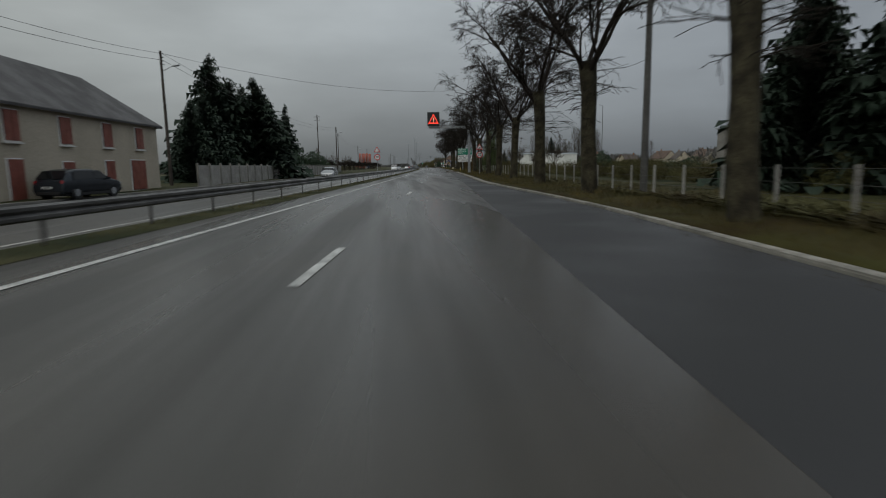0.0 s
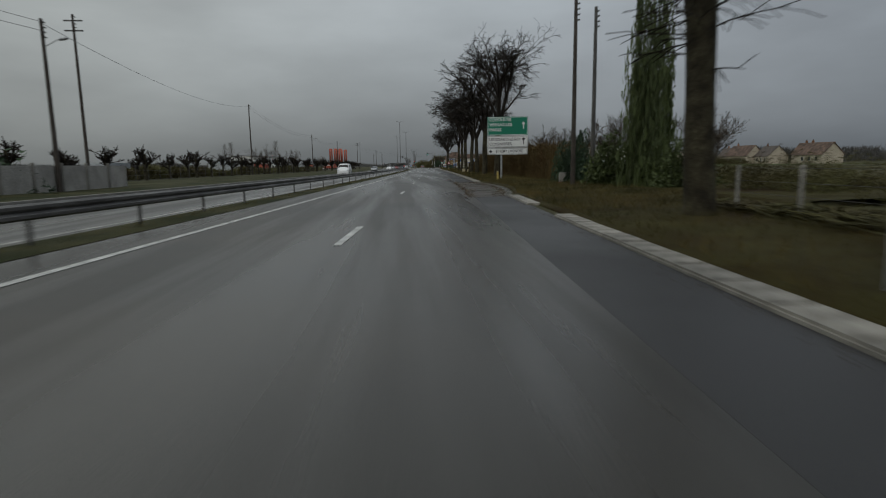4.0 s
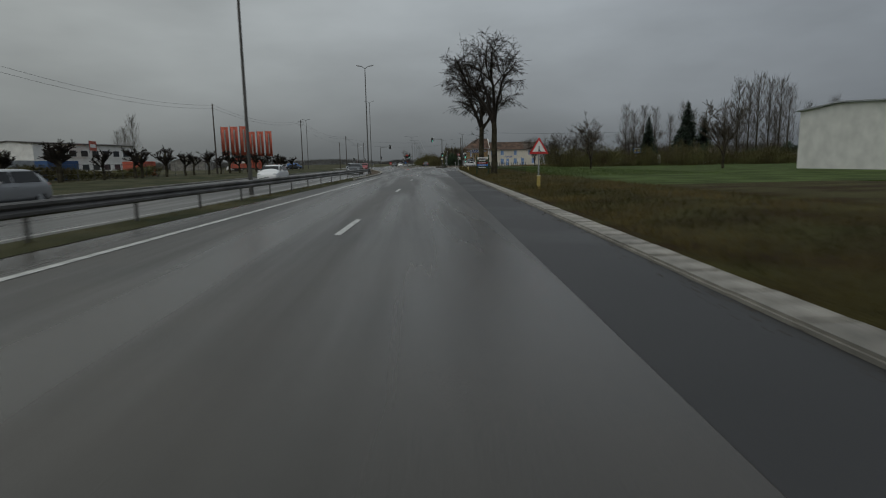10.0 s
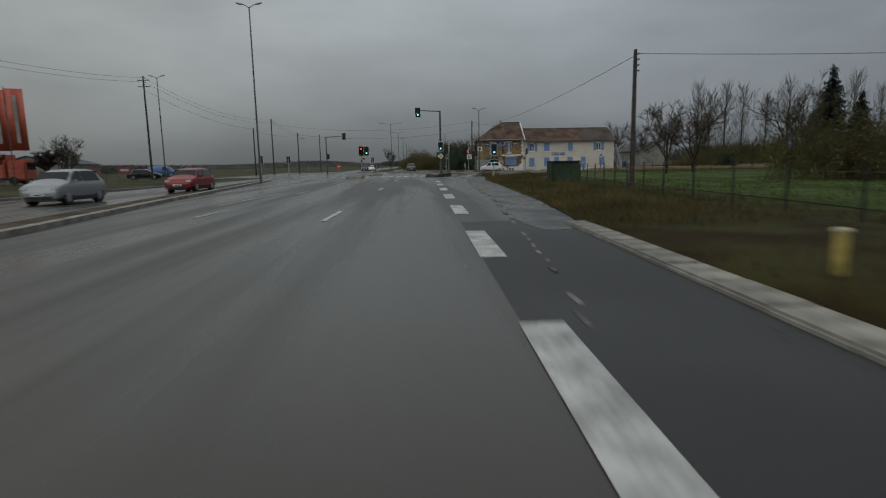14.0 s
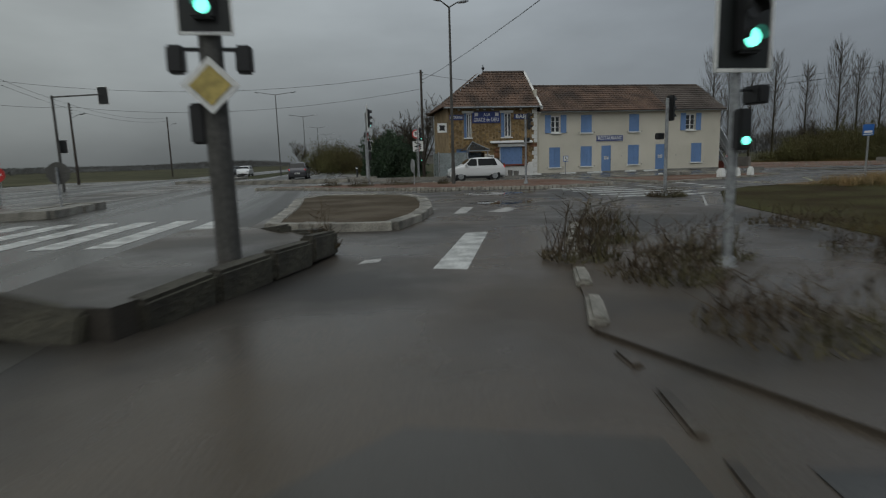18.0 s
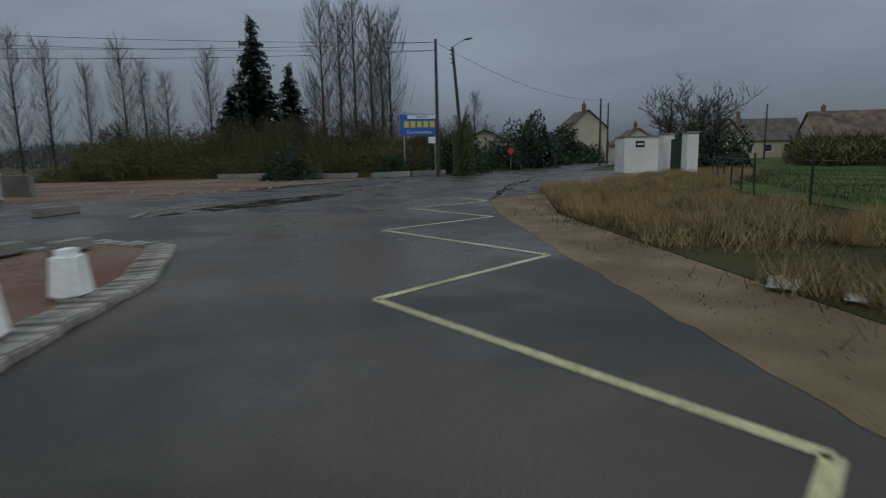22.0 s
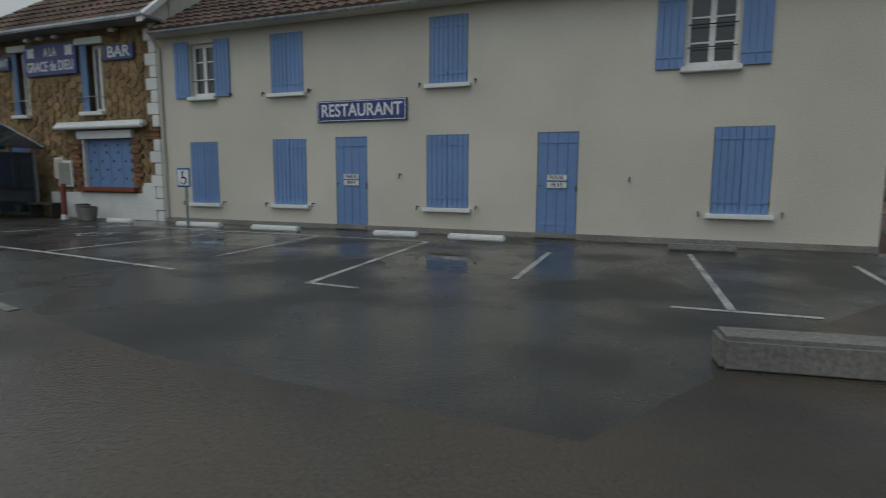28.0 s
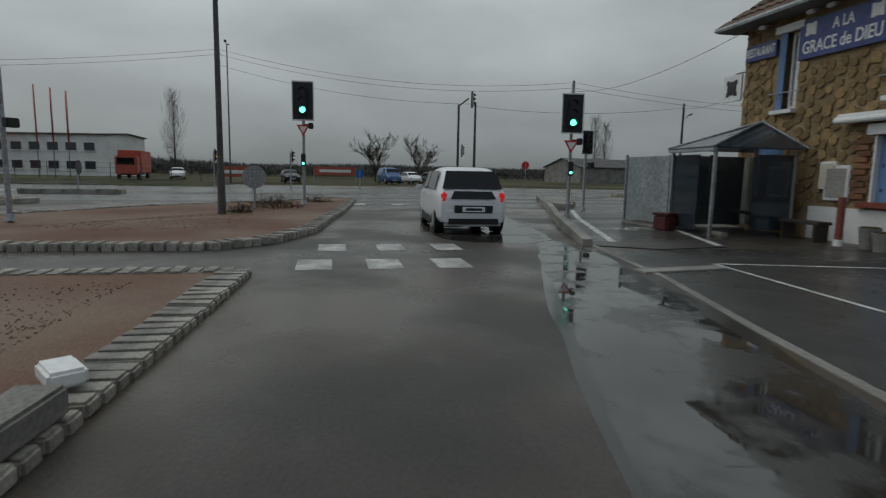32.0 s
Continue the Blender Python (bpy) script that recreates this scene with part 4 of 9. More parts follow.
# stone part
shop = (-3.11, -1.21, 0.90, 2.27)
win_b = [(-5.95, -5.35, 3.05, 4.92), (-2.95, -2.12, 3.05, 4.92)]
door_w = (-6.6, -5.6, 0.05, 2.2)
TOP_B = 5.42
bm = wall_panel(bmesh.new(), WEST, MID, -0.02, TOP_B, 0.06, 0.4, [shop, *win_b, door_w])
part("stone_wall", bm, MORTAR, house, "ochre rubble wall bed")
part("west_wall", box(bmesh.new(), (WEST + 0.2, BACK / 2 + 0.25, TOP_B / 2), (0.4, BACK - 0.4, TOP_B)), MORTAR, house)
part("white_base", box(bmesh.new(), (-2.45, 0.03, 0.36), (4.3, 0.08, 0.76)), RENDER_WHITE, house, "white-painted base")
part("white_base", box(bmesh.new(), (-0.55, 0.03, 0.89), (0.5, 0.078, 0.3)), RENDER_WHITE, house)
rng = random.Random(4)
for k in range(17):
    w = 0.42 if k % 2 else 0.26
    z = 0.12 + k * 0.325
    if 2.2 < z < 2.5:
        for j in range(4):
            part("brick", box(bmesh.new(), (-0.3, 0.02, 2.26 + j * 0.07), (0.56, 0.1, 0.06), bevel=0.006), BRICK, house)
        continue
    part("quoin", box(bmesh.new(), (-w / 2, 0.02, z), (w, 0.1, 0.31), bevel=0.012), RENDER_WHITE, house)
for x in (-3.36, -0.96):
    for j in range(10):
        part("brick", box(bmesh.new(), (x + (0.05 if j % 2 else -0.05) * (1 if x < -2 else -1), 0.035, 1.0 + j * 0.13), (0.34, 0.1, 0.11), bevel=0.008), BRICK, house)
# single rubble stones
shapes = []
for k in range(14):
    bm = bmesh.new()
    m = rng.randint(5, 8)
    ring = []
    for j in range(m):
        a = 2 * math.pi * j / m + rng.uniform(-0.25, 0.25)
        r = rng.uniform(0.40, 0.56)
        ring.append((r * math.cos(a), r * math.sin(a)))
    back = [bm.verts.new((x, 0.08, z)) for x, z in ring]
    front = [bm.verts.new((x * 0.93, -0.02 + rng.uniform(-0.01, 0.01), z * 0.93)) for x, z in ring]
    mid = bm.verts.new((0, -0.02, 0))
    for j in range(m):
        bm.faces.new((back[j], back[(j + 1) % m], front[(j + 1) % m], front[j]))
        bm.faces.new((front[j], front[(j + 1) % m], mid))
    bmesh.ops.recalc_face_normals(bm, faces=bm.faces)
    me = bpy.data.meshes.new("rubble_stone")
    bm.to_mesh(me)
    bm.free()
    me.materials.append(STONE)
    shapes.append(me)
count, far_v, far_f = 0, [], []
for i in range(27):
    for j in range(21):
        x, z = WEST + 0.14 + i * 0.268 + rng.uniform(-0.05, 0.05), 0.14 + j * 0.25 + rng.uniform(-0.045, 0.045) + (0.12 if i % 2 else 0)
        if z > TOP_B - 0.1 or x > -0.36 or any(a - 0.1 < x < b + 0.1 and c - 0.12 < z < d + 0.12 for a, b, c, d in (shop, *win_b, door_w)) or (z < 0.85 and x > -4.7) or (4.1 < z and -5.3 < x < -3.0):
            continue
        m = pose(x, 0.022, z, 0, rng.uniform(0, 360), 0) @ Matrix.Diagonal((rng.uniform(0.24, 0.33), rng.uniform(0.06, 0.18), rng.uniform(0.20, 0.28), 1))
        me = rng.choice(shapes)
        if count < 295 and z > 1.0 and (i + j) % 4:
            count += 1
            share("rubble_stone", me, house, m)
        else:
            base = len(far_v)
            far_v += [m @ v.co for v in me.vertices]
            far_f += [tuple(base + k for k in f.vertices) for f in me.polygons]
me = bpy.data.meshes.new("rubble_masonry")
me.from_pydata(far_v, [], far_f)
me.materials.append(STONE)
ob = tagged(new("rubble_masonry", me), "small ochre rubble stones of the wall", kind="stuff")
ob.parent = house


def tiled(name, x0, x1, y0, z0, y1, z1, material, skew0=0.0, skew1=0.0, row=0.34, wide=0.30):
    """A roof slope of overlapping rows of rolled tiles; the sides may lean in by the skews at the top."""
    n = max(2, int(math.hypot(y1 - y0, z1 - z0) / row))
    verts, faces = [], []
    up = Vector((0, y1 - y0, z1 - z0)).normalized()
    out = Vector((0, -up.z, up.y)) if y1 > y0 else Vector((0, up.z, -up.y))
    if out.z < 0:
        out = -out
    rr = random.Random(name)
    for k in range(n):
        f0, f1 = k / n, (k + 1.18) / n
        a, b = x0 + skew0 * f0, x1 - skew1 * f0
        m = max(1, int((b - a) / wide))
        for j in range(m):
            w = (b - a) / m
            xa = a + j * w
            lift = rr.uniform(0.0, 0.012)
            base = len(verts)
            for f, h in ((f0, 0.055 + lift), (f1, 0.012)):
                f = min(f, 1.0)
                p = Vector((0, y0 + (y1 - y0) * f, z0 + (z1 - z0) * f)) + out * h
                for u, bumpy in ((0, 0.0), (0.3, 0.035), (0.55, 0.035), (0.8, 0.0), (1.0, 0.0)):
                    verts.append((xa + u * w, p.y + out.y * bumpy, p.z + out.z * bumpy))
            for q in range(4):
                faces.append((base + q, base + q + 1, base + q + 6, base + q + 5))
            e = len(verts)
            for u, bumpy in ((0, 0.0), (0.3, 0.035), (0.55, 0.035), (0.8, 0.0), (1.0, 0.0)):
                verts.append((xa + u * w, verts[base][1] - out.y * 0.05, verts[base][2] - out.z * 0.05))
            for q in range(4):
                faces.append((e + q, e + q + 1, base + q + 1, base + q))
    me = bpy.data.meshes.new(name)
    me.from_pydata(verts, [], faces)
    me.materials.append(material)
    return me


def roof_part(name, me, label=""):
    ob = new(name, me)
    ob.parent = house
    tagged(ob, label, kind="stuff")
    return ob


RIDGE = 7.3
roof_part("roof_tiles", tiled("roof_tiles", MID + 0.15, 11.2, -0.32, EAVE - 0.02, 3.3, RIDGE, TILE), "mottled brown rolled roof tiles, row on row")
roof_part("roof_tiles", tiled("roof_tiles_newer", 11.2, EAST + 0.25, -0.32, EAVE - 0.02, 3.3, RIDGE, TILE_GREY, 0, 0.25), "greyer roof tiles of the east end")
roof_part("roof_tiles", tiled("roof_tiles_back", MID + 0.15, EAST + 0.2, BACK + 0.5, EAVE - 0.02, 3.3, RIDGE, TILE, 0, 0.25))
bm = bmesh.new()
v = [bm.verts.new(p) for p in ((EAST + 0.25, -0.32, EAVE), (EAST + 0.25, BACK + 0.5, EAVE), (EAST + 0.02, 3.3, RIDGE + 0.05))]
bm.faces.new(v)
v2 = [bm.verts.new(p) for p in ((EAST + 0.25, -0.32, EAVE - 0.1), (EAST + 0.25, BACK + 0.5, EAVE - 0.1))]
bm.faces.new((v[0], v[1], v2[1], v2[0]))
part("hip_end", bm, TILE_GREY, house)
bm = bmesh.new()
for k in range(41):
    x = 0.3 + k * 0.385
    tube(bm, (x, 3.3, RIDGE + 0.03), (x + 0.4, 3.3, RIDGE + 0.045), 0.10, 0.115, 8)
part("ridge_tiles", bm, TILE_GREY, house)
part("eaves_board", box(bmesh.new(), (8.3, -0.2, EAVE - 0.1), (16.5, 0.36, 0.06)), RENDER, house)
gut = sweep(bmesh.new(), [(MID + 0.2, -0.4, EAVE - 0.06), (EAST + 0.2, -0.4, EAVE - 0.06)], [(0.07 * math.cos(a), 0.07 * math.sin(a)) for a in [math.pi + k * math.pi / 6 for k in range(7)]] + [(0.05, 0.0), (0.0, -0.045), (-0.05, 0.0)])
part("gutter", gut, ZINC, house, "grey zinc gutter")
bm = tube(bmesh.new(), (0.14, -0.06, 0.1), (0.14, -0.06, 4.6), 0.04)
tube(bm, (0.14, -0.06, 4.6), (0.2, -0.36, 4.86), 0.04)
part("downpipe", bm, RENDER, house, "cream painted downpipe")
bm = tube(bmesh.new(), (EAST - 0.02, -0.1, 4.2), (EAST + 0.1, -0.36, 4.86), 0.04)
tube(bm, (EAST - 0.02, -0.1, 4.2), (EAST - 0.02, -0.07, 3.9), 0.04)
part("downpipe", bm, IRON, house)
# hipped roof of the stone part
HB = 8.45
roof_part("roof_tiles", tiled("roof_tiles_stone", WEST - 0.55, MID + 0.12, -0.55, TOP_B - 0.1, 3.2, HB, TILE, 4.4, 0.25), "brown rolled tiles of the hipped roof")
roof_part("roof_tiles", tiled("roof_tiles_stone_back", WEST - 0.55, MID + 0.12, BACK + 0.9, TOP_B - 0.1, 3.2, HB, TILE, 4.4, 0.25))
me = tiled("roof_tiles_stone_west", -4.1, 3.4, -3.85, TOP_B - 0.1, 0.0, HB, TILE, 3.75, 3.7)
ob = roof_part("roof_tiles", me)
ob.matrix_basis = pose(WEST + 3.3, 3.2, 0, 0, 0, -90)
part("gable_stub", box(bmesh.new(), (MID + 0.03, 3.2, 5.9), (0.2, 5.6, 1.7)), RENDER, house)
bm = bmesh.new()
v = [bm.verts.new(p) for p in ((MID + 0.1, -0.5, TOP_B - 0.12), (MID + 0.1, BACK + 0.8, TOP_B - 0.12), (MID - 0.1, 3.2, HB))]
bm.faces.new(v)
part("verge_end", bm, RENDER, house)
bm = tube(bmesh.new(), (-3.5, 3.2, HB + 0.03), (MID - 0.05, 3.2, HB + 0.06), 0.11)
part("ridge_tiles", bm, TILE_GREY, house)
bm = sweep(bmesh.new(), [(MID + 0.16, -0.62, TOP_B - 0.2), (MID + 0.02, 3.2, HB + 0.02)], [(-0.09, -0.08), (-0.09, 0.1), (0.09, 0.1), (0.09, -0.08)])
part("barge_board", bm, RENDER_WHITE, house)
part("eaves_board", box(bmesh.new(), (WEST / 2 - 0.1, -0.28, TOP_B - 0.12), (7.9, 0.6, 0.06)), CONCRETE, house)
part("gutter", box(bmesh.new(), (WEST / 2 - 0.1, -0.62, TOP_B - 0.1), (7.9, 0.12, 0.1), bevel=0.03), ZINC, house)
bm = tube(bmesh.new(), (-3.55, 3.2, HB), (-3.55, 3.2, HB + 0.65), 0.05, 0.03)
ball(bm, (-3.55, 3.2, HB + 0.35), (0.13, 0.13, 0.12))
part("finial", bm, IRON, house)


# windows, shutters, doors, signs
def piece(name, parent, label=""):
    ob = new(name)
    ob.empty_display_size = 0.1
    ob.parent = parent
    if label:
        tagged(ob, label)
    return ob


def leaf(parent, x0, x1, z0, z1, y, name="shutter"):
    """A boarded shutter leaf with straps and hinges."""
    w = x1 - x0
    bm = bmesh.new()
    boards = 4
    for k in range(boards):
        box(bm, (x0 + w * (k + 0.5) / boards, y, (z0 + z1) / 2), (w / boards - 0.006, 0.035, z1 - z0), bevel=0.004)
    ob = part(name, bm, BLUE, parent)
    for z in (z0 + 0.22, z1 - 0.2):
        part("strap", box(bmesh.new(), ((x0 + x1) / 2, y - 0.024, z), (w * 0.96, 0.012, 0.045)), BLUE, parent)
    return ob


def hook(parent, x, z):
    bm = tube(bmesh.new(), (x, 0.0, z), (x, -0.10, z), 0.012, seg=6)
    box(bm, (x, -0.10, z - 0.03), (0.02, 0.02, 0.11))
    part("shutter_hook", bm, IRON, parent)


def shut_window(h):
    x0, x1, z0, z1 = h
    ob = piece("shuttered_window", house, "window closed by two faded blue wooden shutters")
    mid = (x0 + x1) / 2
    part("reveal", box(bmesh.new(), (mid, 0.30, (z0 + z1) / 2), (x1 - x0, 0.04, z1 - z0)), WHITE, ob)
    leaf(ob, x0 + 0.01, mid - 0.004, z0, z1 - 0.005, 0.015)
    leaf(ob, mid + 0.004, x1 - 0.01, z0, z1 - 0.005, 0.015)
    part("sill", box(bmesh.new(), (mid, -0.02, z0 - 0.045), (x1 - x0 + 0.16, 0.18, 0.09), bevel=0.01), WHITE, ob, "white flaking sill")
    hook(ob, x0 - 0.2, z0 + 0.02)
    hook(ob, x1 + 0.2, z0 + 0.04)


for h in low + up_shut:
    shut_window(h)


def casement(parent, x0, x1, z0, z1, y, rows, bar_z):
    w = x1 - x0
    bm = bmesh.new()
    for x in (x0 + 0.035, (x0 + x1) / 2, x1 - 0.035):
        box(bm, (x, y, (z0 + z1) / 2), (0.07 if x != (x0 + x1) / 2 else 0.1, 0.07, z1 - z0))
    for z in (z0 + 0.05, z1 - 0.04):
        box(bm, ((x0 + x1) / 2, y, z), (w - 0.08, 0.066, 0.1))
    for r in range(1, rows):
        box(bm, ((x0 + x1) / 2, y, z0 + (z1 - z0) * r / rows), (w - 0.08, 0.04, 0.03))
    part("window_frame", bm, WHITE, parent)
    for s in (0, 1):
        xa = x0 + 0.07 + s * (w / 2 - 0.02)
        for r in range(rows):
            za, zb = z0 + (z1 - z0) * r / rows, z0 + (z1 - z0) * (r + 1) / rows
            part("pane", box(bmesh.new(), (xa + w / 4 - 0.06, y + 0.012, (za + zb) / 2), (w / 2 - 0.1, 0.008, zb - za - 0.03)), GLASS, parent)
        part("curtain", box(bmesh.new(), (xa + w / 4 - 0.06, y + 0.09, (z0 + z1) / 2), (w / 2 - 0.12, 0.02, z1 - z0 - 0.2)), RENDER, parent, "pale net curtain")
    for z in bar_z:
        part("guard_rail", tube(bmesh.new(), (x0 + 0.02, y - 0.12, z), (x1 - 0.02, y - 0.12, z), 0.012, seg=6), IRON, parent)


for h in up_open:
    x0, x1, z0, z1 = h
    ob = piece("open_window", house, "white casement window with open blue shutters")
    casement(ob, x0, x1, z0, z1, 0.14, 3, (z0 + 0.35, z0 + 0.75) if x0 > 10 else (z0 + 0.4,))
    for a, b in ((x0 - 0.52, x0 - 0.03), (x1 + 0.03, x1 + 0.52)):
        leaf(ob, a, b, z0 - 0.02, z1 + 0.06, -0.03)
    part("sill", box(bmesh.new(), ((x0 + x1) / 2, -0.03, z0 - 0.05), (x1 - x0 + 0.14, 0.2, 0.1), bevel=0.012), WHITE, ob, "white sill with chipped edge")
for x0, x1, z0, z1 in win_b:
    ob = piece("stone_front_window", house, "tall white casement with one blue shutter folded open")
    casement(ob, x0 + (0.3 if x1 - x0 > 0.7 else 0.2), x1, z0, z1, 0.22, 1, ())
    leaf(ob, x0 - 0.02, x0 + (0.24 if x1 - x0 > 0.7 else 0.18), z0, z1, 0.03)
    part("lintel", box(bmesh.new(), ((x0 + x1) / 2, 0.02, z1 + 0.09), (x1 - x0 + 0.3, 0.14, 0.18), bevel=0.01), WHITE, ob)
    part("sill", box(bmesh.new(), ((x0 + x1) / 2, 0.0, z0 - 0.05), (x1 - x0 + 0.12, 0.24, 0.1), bevel=0.01), WHITE, ob)
    part("guard_rail", tube(bmesh.new(), (x0 - 0.25, -0.04, z0 + 0.42), (x1 + 0.2, -0.04, z0 + 0.42), 0.014, seg=6), GALV, ob)
for x0, x1, z0, z1 in doors:
    ob = piece("blue_door", house, "closed blue boarded door with a white notice plate")
    d = leaf(ob, x0 + 0.01, x1 - 0.01, z0, z1, 0.03, "door_leaf")
    part("threshold", box(bmesh.new(), ((x0 + x1) / 2, 0.0, z0 - 0.03), (x1 - x0, 0.2, 0.06)), CONCRETE, ob)
    part("hinge", box(bmesh.new(), (x1 - 0.02, -0.005, z0 + 0.95), (0.03, 0.03, 0.12)), IRON, ob)
    part("handle", tube(bmesh.new(), (x0 + 0.07, 0.0, z0 + 1.0), (x0 + 0.07, -0.05, z0 + 1.0), 0.015, seg=8), IRON, ob)
    for text, z in (("PARKING", z0 + 1.17), ("PRIVE", z0 + 1.02)):
        pl = part("notice_plate", box(bmesh.new(), ((x0 + x1) / 2, -0.012, z), (0.40, 0.012, 0.115)), WHITE, ob)
        words(text, 0.12, BLACK, ob, pose((x0 + x1) / 2, -0.0205, z, 90, 0, 0), 0.002, wide=0.3 if text == "PARKING" else 0.24)
for x, z in ((7.25, 1.3), (12.2, 1.25), (2.5, 3.3), (4.85, 3.28)):
    hook(house, x, z)


def wall_sign(name, label, x0, x1, z0, z1, y, rows):
    ob = thing(name, label, "sign", ((x0 + x1) / 2, y, (z0 + z1) / 2))
    w, h = x1 - x0, z1 - z0
    part("board", box(bmesh.new(), (0, 0, 0), (w, 0.05, h), bevel=0.008), BLUE_SIGN, ob)
    for text, size, dx, dz, wide in rows:
        words(text, size, WHITE, ob, pose(dx, -0.029, dz, 90, 0, 0), 0.003, wide=wide, bold=0.006)
    return ob


s = wall_sign("restaurant_sign", "dark blue sign board with white capital letters and border", 5.07, 7.42, 2.52, 3.0, -0.03, [("RESTAURANT", 0.40, 0, 0, 2.1)])
bm = bmesh.new()
for c, d in (((0, -0.028, 0.215), (2.28, 0.008, 0.014)), ((0, -0.028, -0.215), (2.28, 0.008, 0.014)), ((1.14, -0.028, 0), (0.014, 0.008, 0.42)), ((-1.14, -0.028, 0), (0.014, 0.008, 0.42))):
    box(bm, c, d)
part("border", bm, WHITE, s)
s = wall_sign("inn_name_sign", "dark blue board with white lettering and two white crests", -5.32, -3.05, 4.16, 5.04, -0.02, [("A LA", 0.34, 0.05, 0.2, 0.55), ("GRACE de DIEU", 0.40, 0, -0.2, 2.0)])
for x in (-0.8, 0.85):
    bm = ball(bmesh.new(), (x, -0.03, 0.22), (0.15, 0.012, 0.13), 8)
    for a in range(4):
        box(bm, (x + 0.14 * math.cos(a * 1.57 + 0.78), -0.03, 0.22 + 0.14 * math.sin(a * 1.57 + 0.78)), (0.09, 0.014, 0.09))
    part("crest", bm, WHITE, s, "white heraldic shape")
wall_sign("bar_sign", "dark blue board with white capital letters", -1.92, -0.80, 4.42, 4.82, -0.02, [("BAR", 0.42, 0, 0, 0.85)])
wall_sign("small_restaurant_sign", "dark blue board with white capital letters", -7.1, -6.02, 4.42, 4.82, -0.02, [("RESTAURANT", 0.3, 0, 0, 1.0)])
for x in (-6.4, -4.9, -4.35, -3.7, -1.4):
    ob = thing("sign_spotlight", "small white floodlight under the eaves", "lamp", (x, -0.12, 5.17), group="floodlights over the signs")
    part("arm", box(bmesh.new(), (0, 0.06, 0.06), (0.03, 0.14, 0.03)), WHITE, ob)
    part("head", box(bmesh.new(), (0, -0.06, 0), (0.2, 0.12, 0.09), bevel=0.02), WHITE, ob)
ob = piece("shop_window_shutter", house, "wide blue metal shutter with rows of studs in a shop window")
x0, x1, z0, z1 = shop
for k in range(4):
    p = part("panel", box(bmesh.new(), (x0 + (k + 0.5) * (x1 - x0) / 4, 0.16, (z0 + z1) / 2), ((x1 - x0) / 4 - 0.01, 0.05, z1 - z0), bevel=0.005), BLUE, ob)
    for z in (0.25, 0.5, 0.75, 1.0, 1.2):
        part("stud", box(bmesh.new(), (x0 + (k + 0.5) * (x1 - x0) / 4 + 0.1 * (-1) ** int(z * 4), 0.128, z0 + z), (0.03, 0.02, 0.07)), BLACK, ob)
part("sill", box(bmesh.new(), ((x0 + x1) / 2, 0.0, z0 - 0.06), (x1 - x0 + 0.4, 0.26, 0.12), bevel=0.01), SHUTTER_RED, ob, "dark red sill")
part("side_frame", box(bmesh.new(), (x0 + 0.02, 0.1, (z0 + z1) / 2), (0.05, 0.2, z1 - z0)), WHITE, ob)
ob = thing("awning_box", "rolled white awning in its case over the shop window", "awning", (-2.05, -0.02, 2.62))
part("case", box(bmesh.new(), (-0.15, -0.08, 0.06), (3.5, 0.26, 0.16), bevel=0.05), WHITE, ob)
part("fabric_roll", tube(bmesh.new(), (-1.85, -0.2, -0.01), (1.6, -0.2, -0.01), 0.07, seg=12), WHITE, ob)
part("lintel_board", box(bmesh.new(), (-0.1, 0.0, -0.22), (2.2, 0.1, 0.22)), WHITE, ob)
ob = thing("menu_case", "white framed menu case on the stone wall", "notice case", (-4.15, 0.0, 1.45))
part("frame", box(bmesh.new(), (0, 0, 0), (0.42, 0.08, 0.62), bevel=0.01), WHITE, ob)
part("sheet", box(bmesh.new(), (0, -0.043, 0), (0.34, 0.006, 0.52)), RENDER, ob)
ob = thing("hanging_sign", "white bracket sign with dark crest on the corner", "sign", (WEST - 0.35, 0.1, 3.85))
part("bracket", box(bmesh.new(), (0.2, 0, 0.38), (0.5, 0.03, 0.03)), IRON, ob)
part("board", box(bmesh.new(), (-0.15, 0, 0), (0.75, 0.06, 0.72), bevel=0.01), WHITE, ob)
bm = ball(bmesh.new(), (-0.15, -0.035, 0), (0.2, 0.012, 0.2), 8)
for a in range(4):
    box(bm, (-0.15 + 0.22 * math.cos(a * 1.57 + 0.78), -0.035, 0.22 * math.sin(a * 1.57 + 0.78)), (0.12, 0.014, 0.12))
part("crest", bm, BLACK, ob)
ob = piece("west_door", house, "dark blue door in the stone wall")
leaf(ob, door_w[0], door_w[1], door_w[2], door_w[3], 0.2, "door_leaf")


